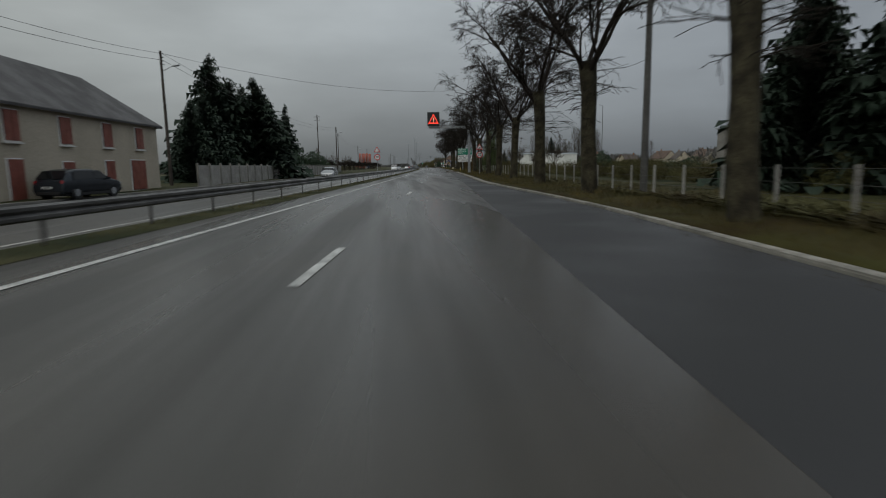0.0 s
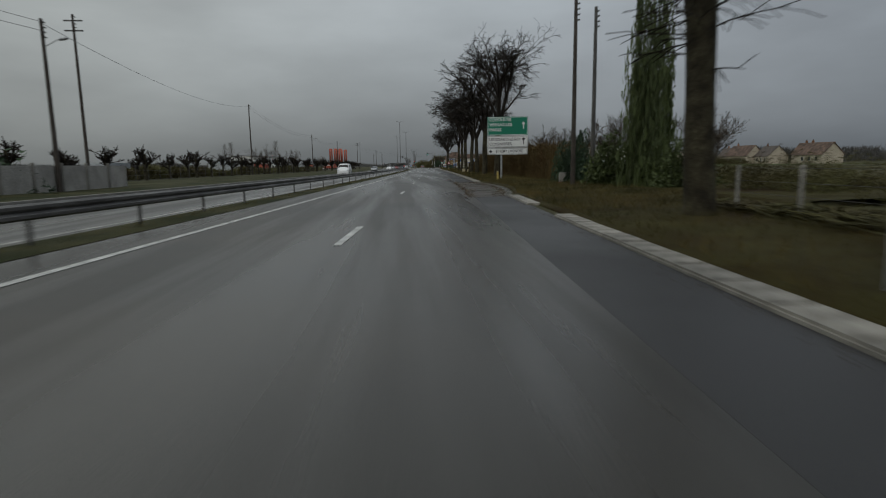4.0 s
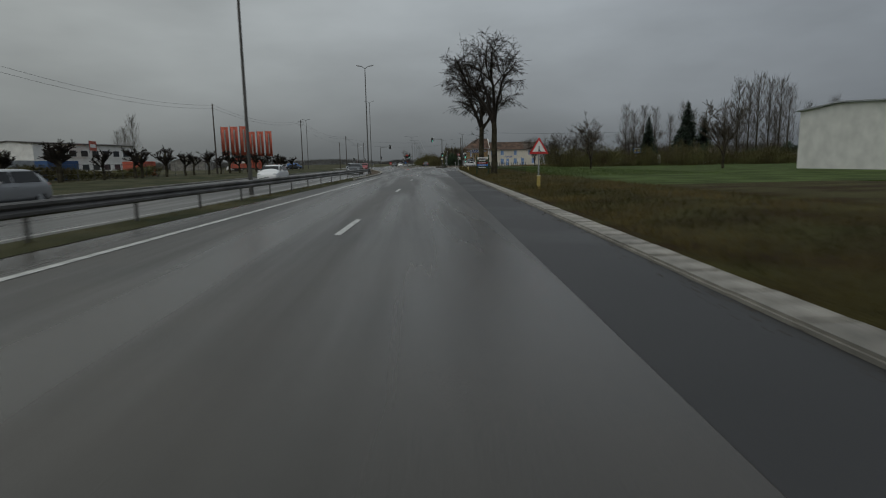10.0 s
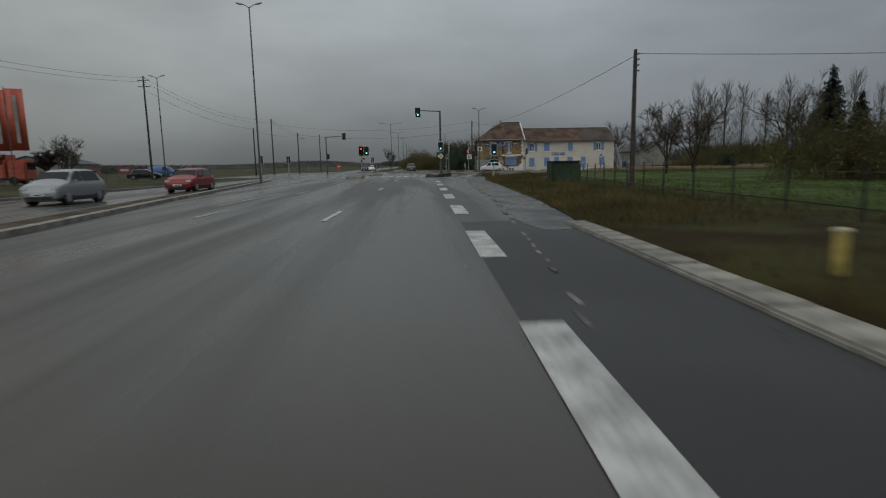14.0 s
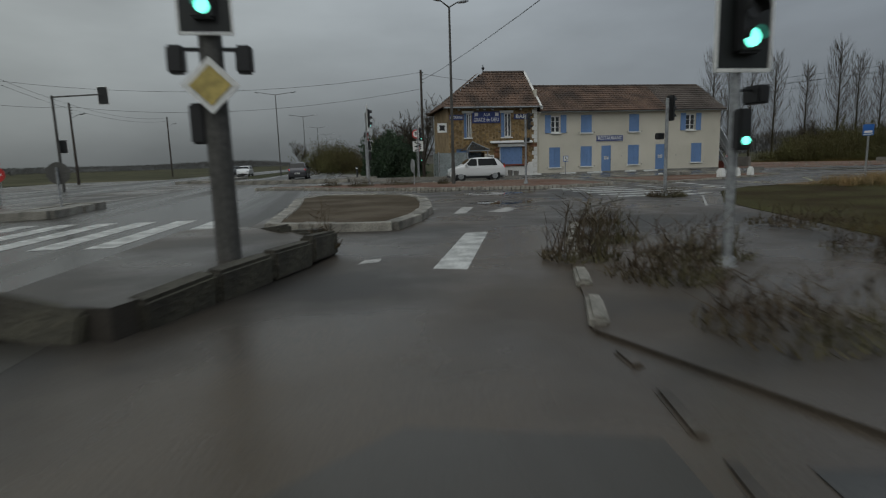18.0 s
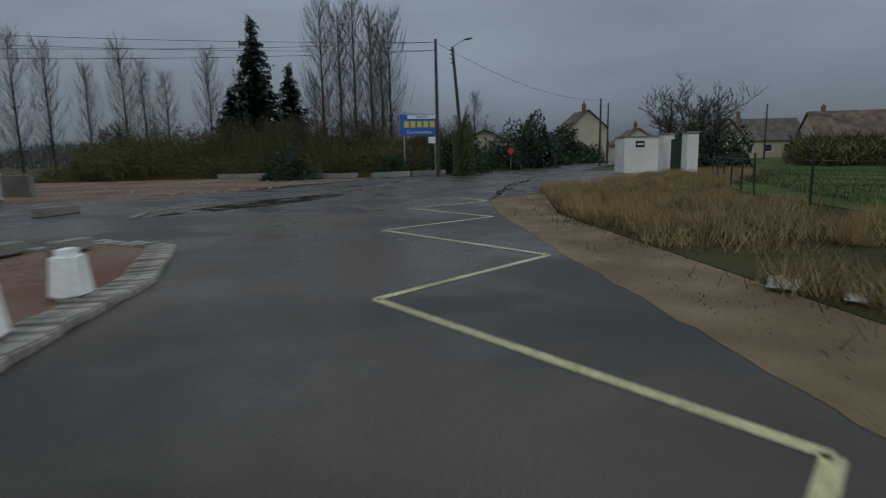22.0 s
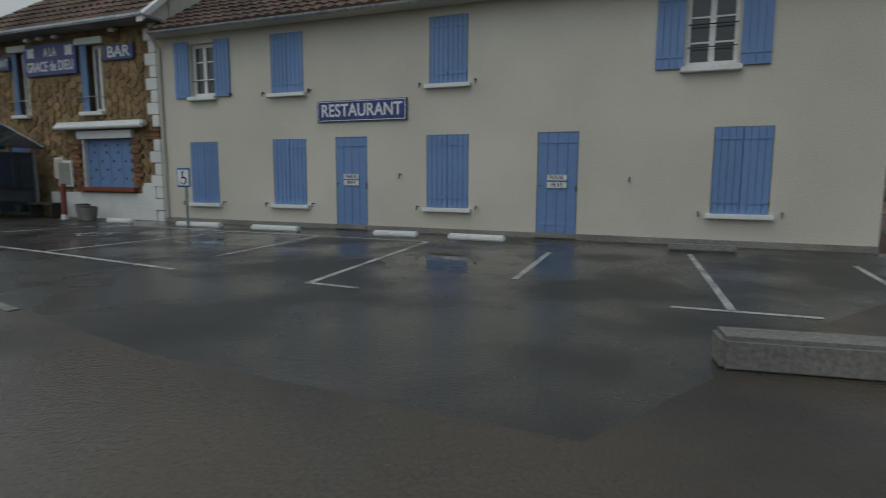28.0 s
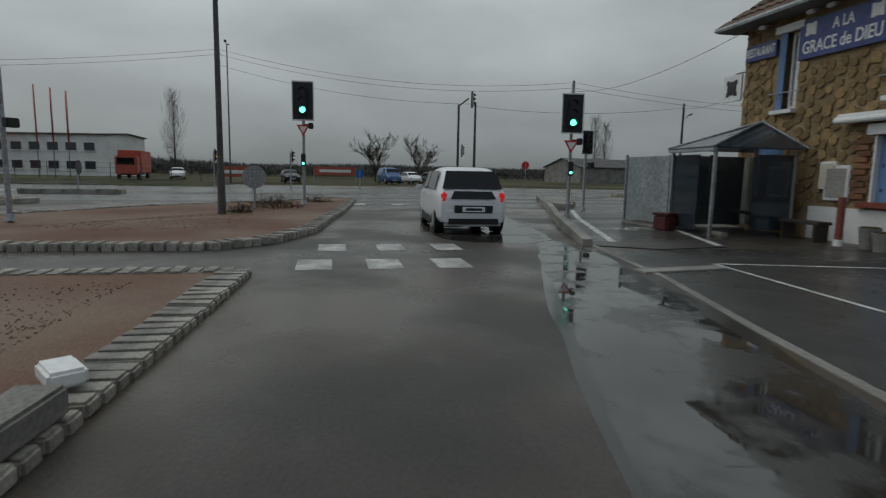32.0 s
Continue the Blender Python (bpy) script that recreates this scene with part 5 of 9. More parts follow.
# ---- plants ----
def branchy(rng, height, radius, fork, spread, limbs, levels=4, droop=0.0, lean=(0, 0), twig=0.006, shoots=0, thick=1.0, knob=0.0):
    """Two meshes of a bare tree: the trunk, and the limbs with their twigs, as tapered tubes that divide again and again."""
    trunk_v, trunk_f, crown_v, crown_f = [], [], [], []

    def pipe(v, f, pts, radii, seg):
        base = len(v)
        way = (pts[-1] - pts[0]).normalized()
        ref = Vector((1, 0, 0)) if abs(way.x) < 0.7 else Vector((0, 1, 0))
        for k, (p, r) in enumerate(zip(pts, radii)):
            d = (pts[min(k + 1, len(pts) - 1)] - pts[max(k - 1, 0)]).normalized()
            e = (ref - d * ref.dot(d)).normalized()
            g = d.cross(e)
            for j in range(seg):
                a = 2 * math.pi * j / seg
                v.append(p + e * r * math.cos(a) + g * r * math.sin(a))
        for k in range(len(pts) - 1):
            for j in range(seg):
                f.append((base + k * seg + j, base + k * seg + (j + 1) % seg, base + (k + 1) * seg + (j + 1) % seg, base + (k + 1) * seg + j))

    def grow(p, d, length, r, level):
        n = 5 if level == 0 else 4 if level == 1 else 3 if level < levels else 2
        pts, radii = [p.copy()], [r * (1.4 if level == 0 else 1.0)]
        for k in range(n):
            d = (d + Vector((rng.uniform(-1, 1), rng.uniform(-1, 1), rng.uniform(-0.6, 0.8))) * (0.16 + 0.05 * level) + Vector((0, 0, -droop * level * 0.12))).normalized()
            p = p + d * length / n
            pts.append(p.copy())
            radii.append(max(twig, r * (1 - 0.55 * (k + 1) / n)))
        pipe(crown_v, crown_f, pts, radii, 6 if level == 0 else (4 if level == 1 else 3))
        if level >= levels:
            return
        kids = rng.randint(4, 6) if level < levels - 1 else rng.randint(5, 7)
        for c in range(kids):
            f = rng.uniform(0.2, 1.0) if level else rng.uniform(0.15, 1.0)
            i = min(n - 1, int(f * n))
            at = pts[i].lerp(pts[i + 1], f * n - i)
            away = Vector((rng.uniform(-1, 1), rng.uniform(-1, 1), rng.uniform(-0.3, 0.7)))
            grow(at, (d * 0.8 + away * 0.85).normalized(), length * rng.uniform(0.42, 0.7), max(twig, r * rng.uniform(0.38, 0.55)), level + 1)

    top = Vector((lean[0], lean[1], fork))
    pts = [Vector((0, 0, -0.2)), Vector((0, 0, 0.25))] + [Vector((top.x * t + rng.uniform(-0.05, 0.05), top.y * t + rng.uniform(-0.05, 0.05), fork * t)) for t in (0.25, 0.5, 0.75, 1.0)]
    pipe(trunk_v, trunk_f, pts, [radius * 1.18, radius * 1.05, radius, radius * 0.92, radius * (0.86 + knob * 0.3), radius * (0.80 + knob)], 12)
    for k in range(limbs):
        a = 2 * math.pi * k / limbs + rng.uniform(-0.4, 0.4)
        out = spread * rng.uniform(0.6, 1.15)
        grow(top - Vector((0, 0, rng.uniform(0.25, 0.9))), Vector((out * math.cos(a), out * math.sin(a), 1)).normalized(), (height - fork) * rng.uniform(0.42, 0.62), radius * thick * rng.uniform(0.5, 0.72), 0)
    for k in range(shoots):
        z = fork * rng.uniform(0.55, 1.0)
        a = rng.uniform(0, 6.28)
        grow(Vector((top.x * z / fork, top.y * z / fork, z)), Vector((math.cos(a), math.sin(a), 0.5)).normalized(), rng.uniform(0.8, 1.8), 0.025, levels - 1)
    out = []
    for name, v, f in (("trunk", trunk_v, trunk_f), ("crown", crown_v, crown_f)):
        me = bpy.data.meshes.new(name)
        me.from_pydata(v, [], f)
        for p in me.polygons:
            p.use_smooth = True
        out.append(me)
    return out


def bare_tree(label, at, meshes, bark=None, twigs=None, group="", scale=1.0, turn=0.0):
    ob = tagged(new("bare_tree"), label, "tree", group)
    for name, me, mat in (("trunk", meshes[0], bark or BARK), ("crown", meshes[1], twigs or TWIG)):
        if not me.materials:
            me.materials.append(mat)
        p = new(name, me)
        p.parent = ob
    ob.matrix_basis = pose(*at, 0, 0, turn) @ Matrix.Diagonal((scale, scale, scale, 1))
    return ob


rng = random.Random(21)
PLANE = [branchy(rng, 17.5, 0.32, 6.2, 0.5, 4, 4, 0.45, (rng.uniform(-0.3, 0.3), rng.uniform(-0.3, 0.3)), 0.013) for k in range(4)]
POLLARD = [branchy(rng, 14.0, 0.34, 5.6, 0.8, 5, 4, 0.5, (rng.uniform(-0.4, 0.4), 0.2), 0.011, 22, 0.55, 0.35) for k in range(3)]
BIG = branchy(rng, 17.0, 0.34, 5.9, 0.5, 5, 4, 0.6, (0.2, 0), 0.012, 6)
SMALL = [branchy(rng, 7.5, 0.11, 1.6, 0.6, 5, 3, 0.0, (0, 0), 0.015) for k in range(3)]
MOP = [branchy(rng, 3.0, 0.10, 1.7, 0.9, 7, 2, 0.0, (0, 0), 0.022) for k in range(2)]
POPLAR = []
for k in range(3):
    tv, tf = [], []

    def spear(p0, p1, w):
        a = rng.uniform(0, 6.28)
        s = Vector((math.cos(a), math.sin(a), 0)) * w
        i = len(tv)
        tv.extend([p0 - s, p0 + s, p1])
        tf.append((i, i + 1, i + 2))

    for j in range(200):
        t = (j + rng.random()) / 200
        z = 1.8 + 19.0 * t
        a, l = rng.uniform(0, 6.28), (2.2 + 4.6 * (1 - t) ** 0.7 * min(1, 0.35 + 3 * t)) * rng.uniform(0.6, 1.5)
        d = Vector((math.cos(a), math.sin(a), 0))
        p0 = Vector((0, 0, z))
        p1 = p0 + d * l * 0.36 + Vector((0, 0, l * 0.45))
        p2 = p1 + d * l * 0.14 + Vector((0, 0, l * 0.55))
        spear(p0, p1 + (p1 - p0) * 0.3, 0.035)
        spear(p1, p2, 0.026)
        for m in range(7):
            f = rng.uniform(0.15, 1.3)
            q = p0.lerp(p1, f) if f < 1 else p1.lerp(p2, f - 1)
            e = Vector((d.x + rng.uniform(-0.9, 0.9), d.y + rng.uniform(-0.9, 0.9), rng.uniform(1.6, 3.2))).normalized()
            spear(q, q + e * rng.uniform(0.8, 2.4), 0.017)
    bm = tube(bmesh.new(), (0, 0, 0), (0, 0, 21.5), 0.24, 0.02, 7)
    tm = bpy.data.meshes.new("trunk")
    bm.to_mesh(tm)
    bm.free()
    cm = bpy.data.meshes.new("crown")
    cm.from_pydata(tv, [], tf)
    POPLAR.append((tm, cm))


def leafy(rng, count, size, shape, leaf):
    """A crown of single leaves inside a lumpy body: shape(u) gives a random point and its outward way."""
    v, f = [], []
    for k in range(count):
        p, d = shape(rng)
        side = d.cross(Vector((rng.uniform(-1, 1), rng.uniform(-1, 1), rng.uniform(-1, 1)))).normalized()
        up = (d * rng.uniform(0.2, 1.0) + Vector((rng.uniform(-1, 1), rng.uniform(-1, 1), rng.uniform(-1, 1))) * 0.6).normalized()
        s = size * rng.uniform(0.6, 1.4)
        i = len(v)
        v += [p - side * s * leaf, p + side * s * leaf, p + up * s]
        f.append((i, i + 1, i + 2))
    me = bpy.data.meshes.new("crown")
    me.from_pydata(v, [], f)
    return me


def fir_meshes(rng, height, width, rows=44, per=20):
    v, f = [], []
    for k in range(rows):
        t = k / rows
        z0 = height * (0.05 + 0.93 * t)
        r = width * (1 - t) ** 0.8 * rng.uniform(0.85, 1.15) + 0.14
        for j in range(max(6, int(per * (1 - 0.5 * t)))):
            a = rng.uniform(0, 6.28)
            z = z0 + rng.uniform(-0.5, 0.5)
            l = r * rng.uniform(0.5, 1.15)
            d = Vector((math.cos(a), math.sin(a), 0))
            s = Vector((-d.y, d.x, 0))
            steps = 6
            for q in range(steps):
                u0 = q / steps
                p = Vector((0, 0, z)) + d * l * u0 + Vector((0, 0, -0.38 * l * u0 + 0.2 * l * u0 * u0))
                w = 0.30 * l * (1 - 0.7 * u0) + 0.08
                for side in (-1, 1):
                    i = len(v)
                    tip = p + s * side * w * rng.uniform(0.6, 1.3) + d * l * 0.2 + Vector((0, 0, -0.12 * l + rng.uniform(-0.35, 0.3)))
                    v += [p, p + d * l / steps, tip]
                    f.append((i, i + 1, i + 2))
    cm = bpy.data.meshes.new("crown")
    cm.from_pydata(v, [], f)
    cm.materials.append(NEEDLE)
    bm = tube(bmesh.new(), (0, 0, -0.1), (0, 0, height), width * 0.07 + 0.08, 0.02, 7)
    tm = bpy.data.meshes.new("trunk")
    bm.to_mesh(tm)
    bm.free()
    tm.materials.append(BARK)
    return tm, cm


FIR = [fir_meshes(rng, 10.0, 2.6), fir_meshes(rng, 10.0, 2.0), fir_meshes(rng, 10.0, 3.4, 46, 26)]


def fir(label, at, kind, scale, wide=1.0, group=""):
    ob = tagged(new("fir_tree"), label, "tree", group)
    for name, me in zip(("trunk", "crown"), FIR[kind]):
        p = new(name, me)
        p.parent = ob
    ob.matrix_basis = pose(*at, 0, 0, at[0] * 37 % 360) @ Matrix.Diagonal((scale * wide, scale * wide, scale, 1))
    return ob


def lump(w, h):
    def shape(r):
        while True:
            p = Vector((r.uniform(-1, 1), r.uniform(-1, 1), r.uniform(-0.1, 1)))
            if 0.25 < p.length < 1.0:
                break
        wob = 1 + 0.24 * math.sin(5 * p.x + 3 * p.z) + 0.18 * math.sin(7 * p.y) + 0.12 * math.sin(13 * p.z + 9 * p.x)
        return Vector((p.x * w * wob, p.y * w * wob, max(0.02, p.z * h * wob))), p.normalized()

    return shape


BUSH = [leafy(rng, 9000, 0.075, lump(1.0, 1.0), 0.45) for k in range(3)]
BUSH_OLIVE = [leafy(rng, 6000, 0.085, lump(1.0, 1.0), 0.45) for k in range(2)]
for me in BUSH:
    me.materials.append(LEAF_DARK)
for me in BUSH_OLIVE:
    me.materials.append(LEAF_OLIVE)


def bush(label, at, size, kind=0, olive=False, group="", stems=True):
    ob = tagged(new("bush"), label, "bush", group)
    p = new("foliage", (BUSH_OLIVE if olive else BUSH)[kind])
    p.parent = ob
    p.matrix_basis = Matrix.Diagonal((*size, 1))
    bm = bmesh.new()
    for k in range(3):
        tube(bm, (0, 0, -0.05), (0.4 * size[0] * math.cos(k * 2.1), 0.4 * size[1] * math.sin(k * 2.1), size[2] * 0.6), 0.04, 0.015, 5)
    part("stem", bm, TWIG, ob)
    ob.matrix_basis = pose(*at, 0, 0, (at[0] * 53 + at[1] * 17) % 360)
    return ob


def scrub_mesh(rng, w, h, count):
    """A tangle of upright shoots with small dead leaves."""
    v, f = [], []
    for k in range(count):
        p = Vector((rng.uniform(-w, w), rng.uniform(-w, w), 0))
        l = h * rng.uniform(0.3, 1.0) * (1 - 0.5 * (p.length / w / 1.4) ** 2)
        d = Vector((rng.uniform(-0.35, 0.35), rng.uniform(-0.35, 0.35), 1))
        a = rng.uniform(0, 3.14)
        s = Vector((math.cos(a), math.sin(a), 0)) * 0.02
        q = p + d * l
        i = len(v)
        v += [p - s, p + s, q]
        f.append((i, i + 1, i + 2))
        for j in range(7):
            c = p + d * l * rng.uniform(0.2, 0.95)
            e = c + Vector((rng.uniform(-0.5, 0.5), rng.uniform(-0.5, 0.5), rng.uniform(0.1, 0.7)))
            g = Vector((rng.uniform(-1, 1), rng.uniform(-1, 1), rng.uniform(-1, 1))).normalized() * 0.05
            i = len(v)
            v += [c - g * 0.5, c + g * 0.5, e]
            f.append((i, i + 1, i + 2))
            i = len(v)
            v += [e - g * 1.3, e + g * 1.3, e + Vector((0.03, 0.02, 0.12))]
            f.append((i, i + 1, i + 2))
    me = bpy.data.meshes.new("shoots")
    me.from_pydata(v, [], f)
    me.materials.append(LEAF_BROWN)
    return me


SCRUB = [scrub_mesh(rng, 2.6, 4.6, 360) for k in range(3)]


def scrub(at, size, kind, label="tangled leafless shrub with brown shoots"):
    ob = tagged(new("shrub", SCRUB[kind]), label, "shrub", "thicket of shrubs")
    ob.matrix_basis = pose(*at, 0, 0, (at[0] * 71 + at[1] * 29) % 360) @ Matrix.Diagonal((*size, 1))
    return ob


def blades(name, spots, material, label, low, high, seed, thick=1.0):
    """Single grass blades, standing on spots (x, y, z)."""
    r = random.Random(seed)
    v, f = [], []
    for x, y, z in spots:
        l, a = r.uniform(low, high), r.uniform(0, 6.28)
        s = Vector((math.cos(a), math.sin(a), 0)) * (0.007 + l * 0.022) * thick
        t = Vector((r.uniform(-0.8, 0.8), r.uniform(-0.8, 0.8), 1)) * l
        p = Vector((x, y, z))
        i = len(v)
        v += [p - s, p + s, p + t * 0.6 + s * 0.3, p + t]
        f += [(i, i + 1, i + 2), (i, i + 2, i + 3)]
    me = bpy.data.meshes.new(name)
    me.from_pydata(v, [], f)
    me.materials.append(material)
    return tagged(new(name, me), label, "grass", kind="stuff")


# trees along the road
for k, (y, kind) in enumerate([(-395.9, "p"), (-383.1, "p"), (-370.4, "p"), (-356.5, "p"), (-343.0, "p"), (-329.9, "p"), (-315.5, "p"), (-302, "p"), (-256.7, "n"), (-242.8, "n"), (-230.6, "n"), (-218.3, "n"), (-204.0, "n"), (-190.8, "n"), (-179.3, "n"), (-122.0, "n"), (-94.3, "b")]):
    x = lane_x(y) + 8.2
    if kind == "b":
        x = -14.6
    if y == -122.0:
        x = -16.7
    me = POLLARD[k % 3] if kind == "p" else BIG if kind == "b" else PLANE[k % 4]
    text = {"p": "knobbly pollarded plane tree with bare hanging shoots", "n": "tall bare plane tree with a dark wet trunk", "b": "big bare tree with a wide fan of twigs"}[kind]
    bare_tree(text, (x, y, 0.08), me, group="roadside trees", turn=k * 67, scale=1.15 if kind == "b" else 1.0 + 0.06 * ((k * 7) % 5 - 2) / 2)
for k, (x, y, s) in enumerate([(-9, -222, 1.1), (-4, -236, 1.25), (3, -250, 1.2), (2, -196, 1.3), (8, -205, 1.0), (-2, -170, 1.0), (-3.5, -262, 0.95), (4.5, -45.5, 1.15), (9, -42, 1.25), (17, -46, 1.35), (26, -60, 1.3), (-26, 115, 1.2), (-8, 62, 1.35), (-6.5, 34, 1.2), (-7.5, 12, 1.15), (40, 44, 1.7), (34, 47, 1.9), (46, -26.5, 0.9), (58, -30, 1.2), (70, -34, 1.1), (22, -60, 1.25), (2, -95, 1.2), (14, -110, 1.4), (-64, -150, 1.0), (-70, -160, 1.1), (-75, -5, 1.2), (-78, 2, 1.1)]):
    bare_tree("bare young tree with thin spreading twigs", (x, y, 0.0), SMALL[k % 3], twigs=TWIG_PALE, group="bare trees in the fields", turn=k * 51, scale=s)
for k, (x, y, s) in enumerate([(96, 26, 1.32), (101, 22, 1.38), (106, 17, 1.28), (112, 21, 1.2), (84, 82, 1.15), (88, 79, 1.1), (94, 76, 0.95), (98, 71, 1.15), (101, 69, 1.0), (104, 66, 0.9), (110, 60, 1.15), (114, 55, 0.95), (78, 88, 1.2), (81, 86, 1.05), (99, 24, 1.25), (104, 20, 1.3), (120, 40, 0.9), (-92, -36, 0.62), (-140, 60, 0.8), (-146, 66, 0.75), (58, -64, 0.55), (62, -66, 0.6), (150, 10, 0.8)]):
    t = bare_tree("slender leafless poplar with upright twigs", (x, y, 0), POPLAR[k % 3], twigs=TWIG_PALE, group="poplars", turn=k * 77, scale=s)
for k in range(58):
    y = -300 + k * 4.5
    if -300 < y < -40:
        bare_tree("small lopped tree with a knot of stubs", (lane_x(y) - 33 + (k % 3) * 1.5, y, 0.1), MOP[k % 2], group="lopped trees beyond the road", turn=k * 40, scale=1.4 + 0.12 * (k % 4))
for at, kind, s, w in (((-58.5, -334, 0), 0, 0.92, 1.7), ((-59, -329.5, 0), 0, 0.88, 1.8), ((-59.5, -324.5, 0), 1, 0.85, 1.8), ((-61, -349, 0), 2, 0.95, 1.1), ((-62, -341, 0), 0, 1.2, 1.4), ((-61, -345, 0), 0, 1.05, 1.5), ((-63, -336, 0), 2, 1.1, 1.2), ((-62, -331, 0), 0, 0.95, 1.5), ((-64, -326, 0), 2, 1.0, 1.1), ((-63.5, -320, 0), 1, 1.0, 1.5), ((-63, -312, 0), 2, 0.7, 1.2), ((-62.6, -292, 0), 0, 1.38, 0.9), ((-64, -301, 0), 2, 1.05, 0.9), ((-66, -283, 0), 1, 0.9, 1.1), ((-22.5, -383, 0), 2, 0.95, 1.1), ((-19.5, -386, 0), 2, 1.1, 1.2), ((-20, -379, 0), 0, 0.95, 1.6), ((-16, -381, 0), 2, 1.05, 1.2), ((-15, -387, 0), 2, 1.1, 1.2), ((-17, -374, 0), 0, 0.85, 1.6), ((78, 28, 0), 1, 2.2, 1.25), ((83, 25, 0), 1, 1.6, 1.35), ((76, 31, 0), 0, 1.2, 1.2), ((24, -64, 0), 1, 1.0, 1.0), ((31, -66, 0), 0, 0.8, 1.0), ((62, -16, 0), 0, 0.45, 1.1)):
    s = s * (1.35 if at[1] > -338 else 0.85) if at[0] < -55 and at[1] < -310 else s
    fir("dark dense conifer with drooping boughs", at, kind, s, w, "conifers")

# the ivy-clad trees and shrubs by the road
for at, size, kind, olive in (((-21.5, -287.5, 0), (1.0, 1.0, 9.5), 0, True), ((-20.0, -285.5, 0), (1.1, 1.1, 8.0), 1, True), ((-22.0, -284.5, 0), (1.6, 1.5, 2.4), 0, True), ((-22.2, -278.4, 0), (1.35, 1.25, 2.7), 1, False), ((-20.6, -275.6, 0), (1.1, 1.0, 2.0), 2, False), ((-20.5, -289.5, 0), (1.6, 1.3, 2.0), 1, True), ((36.5, -1.0, 0), (1.8, 1.7, 1.9), 0, False), ((43.0, -6.2, 0), (1.3, 1.2, 1.3), 1, False), ((47.5, -10.2, 0), (2.3, 2.2, 3.1), 2, False), ((41.4, -12.2, 0), (0.7, 0.7, 3.6), 1, True), ((62, -14.2, 0), (2.6, 2.4, 4.6), 0, False), ((56, -12.5, 0), (2.0, 2.0, 2.6), 1, False), ((88, -16.0, 0), (4.0, 4.0, 4.4), 0, False), ((94, -19.5, 0), (2.6, 2.4, 2.6), 1, False), ((76, -14.5, 0), (3.2, 3.0, 3.0), 2, False), ((-11.8, 5.2, 0), (1.5, 2.2, 2.2), 0, False), ((-11.2, 9.5, 0), (1.8, 2.4, 3.4), 1, False), ((-10.0, 15, 0), (1.8, 2.6, 3.3), 2, False), ((-8.8, 22, 0), (2.0, 2.6, 3.6), 0, False), ((50, -29.5, 0), (3.0, 2.6, 2.7), 2, False), ((-60, -341, 0), (2.2, 3, 3.4), 1, False), ((-60, -333, 0), (2.2, 4, 3.2), 2, False), ((-60, -312, 0), (2.4, 6, 4.2), 0, False), ((-61, -297, 0), (2.4, 6, 4.4), 2, False), ((-60, -283, 0), (2.4, 5, 3.8), 1, False), ((-12, -352, 0), (2.2, 2, 1.5), 0, False), ((-16, -338, 0), (2.4, 2, 2.3), 1, False)):
    bush("dense dark evergreen leafy bush" if not olive else "yellowish ivy growth climbing up", at, size, kind, olive, "evergreen bushes")
def weeds(at, wide, tall, count, label="dry reddish weed stalks growing from the kerb"):
    """A loose tuft of thin dead stalks with side shoots."""
    r = random.Random(int(at[0] * 90 + at[1] * 7))
    v, f = [], []

    def stalk(p, q, w):
        a = r.uniform(0, 6.28)
        s = Vector((math.cos(a), math.sin(a), 0)) * w
        i = len(v)
        v.extend([p - s, p + s, q])
        f.append((i, i + 1, i + 2))

    for k in range(count):
        a, d = r.uniform(0, 6.28), wide * r.random() ** 0.5
        p = Vector((d * math.cos(a), d * math.sin(a), 0))
        l = tall * r.uniform(0.3, 1.0)
        q = p + Vector((r.uniform(-0.35, 0.35), r.uniform(-0.35, 0.35), 1)) * l
        stalk(p, q, 0.012)
        for j in range(5):
            c = p.lerp(q, r.uniform(0.2, 0.95))
            stalk(c, c + Vector((r.uniform(-0.3, 0.3), r.uniform(-0.3, 0.3), r.uniform(0.05, 0.25))), 0.008)
    for k in range(count * 9):
        a, d = r.uniform(0, 6.28), wide * 1.2 * r.random() ** 0.5
        p = Vector((d * math.cos(a), d * math.sin(a), 0))
        stalk(p, p + Vector((r.uniform(-0.12, 0.12), r.uniform(-0.12, 0.12), r.uniform(0.04, 0.16))), 0.012)
    me = bpy.data.meshes.new("weeds")
    me.from_pydata(v, [], f)
    me.materials.append(WEED)
    ob = tagged(new("weeds", me), label, "weeds", "weeds on the islands")
    ob.matrix_basis = pose(*at)
    return ob


WEED = surface("dry_weed_stalks", (0.095, 0.050, 0.036), 0.9, 0.4, 6, 0.6, 0.0, tint=(0.060, 0.055, 0.022))
for at, w, h, n in (((-12.6, -37.0, 0.03), 0.45, 1.0, 40), ((-12.2, -38.4, 0.03), 0.55, 0.7, 40), ((-11.6, -35.6, 0.03), 0.5, 0.6, 34), ((-10.8, -33.7, 0.03), 0.45, 0.45, 26), ((-12.4, -40.4, 0.03), 0.6, 0.5, 36), ((-11.2, -37.4, 0.03), 0.6, 0.5, 36), ((-5.4, -27.4, 0.0), 0.55, 0.32, 50), ((-14.6, -13.2, 0.12), 0.6, 0.5, 40), ((-10.2, -13.6, 0.12), 0.3, 0.4, 22), ((-15.95, -35.4, 0.1), 0.2, 0.7, 12), ((-12.6, -12.9, 0.12), 0.8, 0.4, 30), ((-8.6, -38.0, 0.03), 0.8, 0.5, 40), ((-7.4, -35.2, 0.03), 0.9, 0.4, 40), ((-16.2, -11.6, 0.12), 0.5, 0.4, 24)):
    weeds(at, w, h, n)

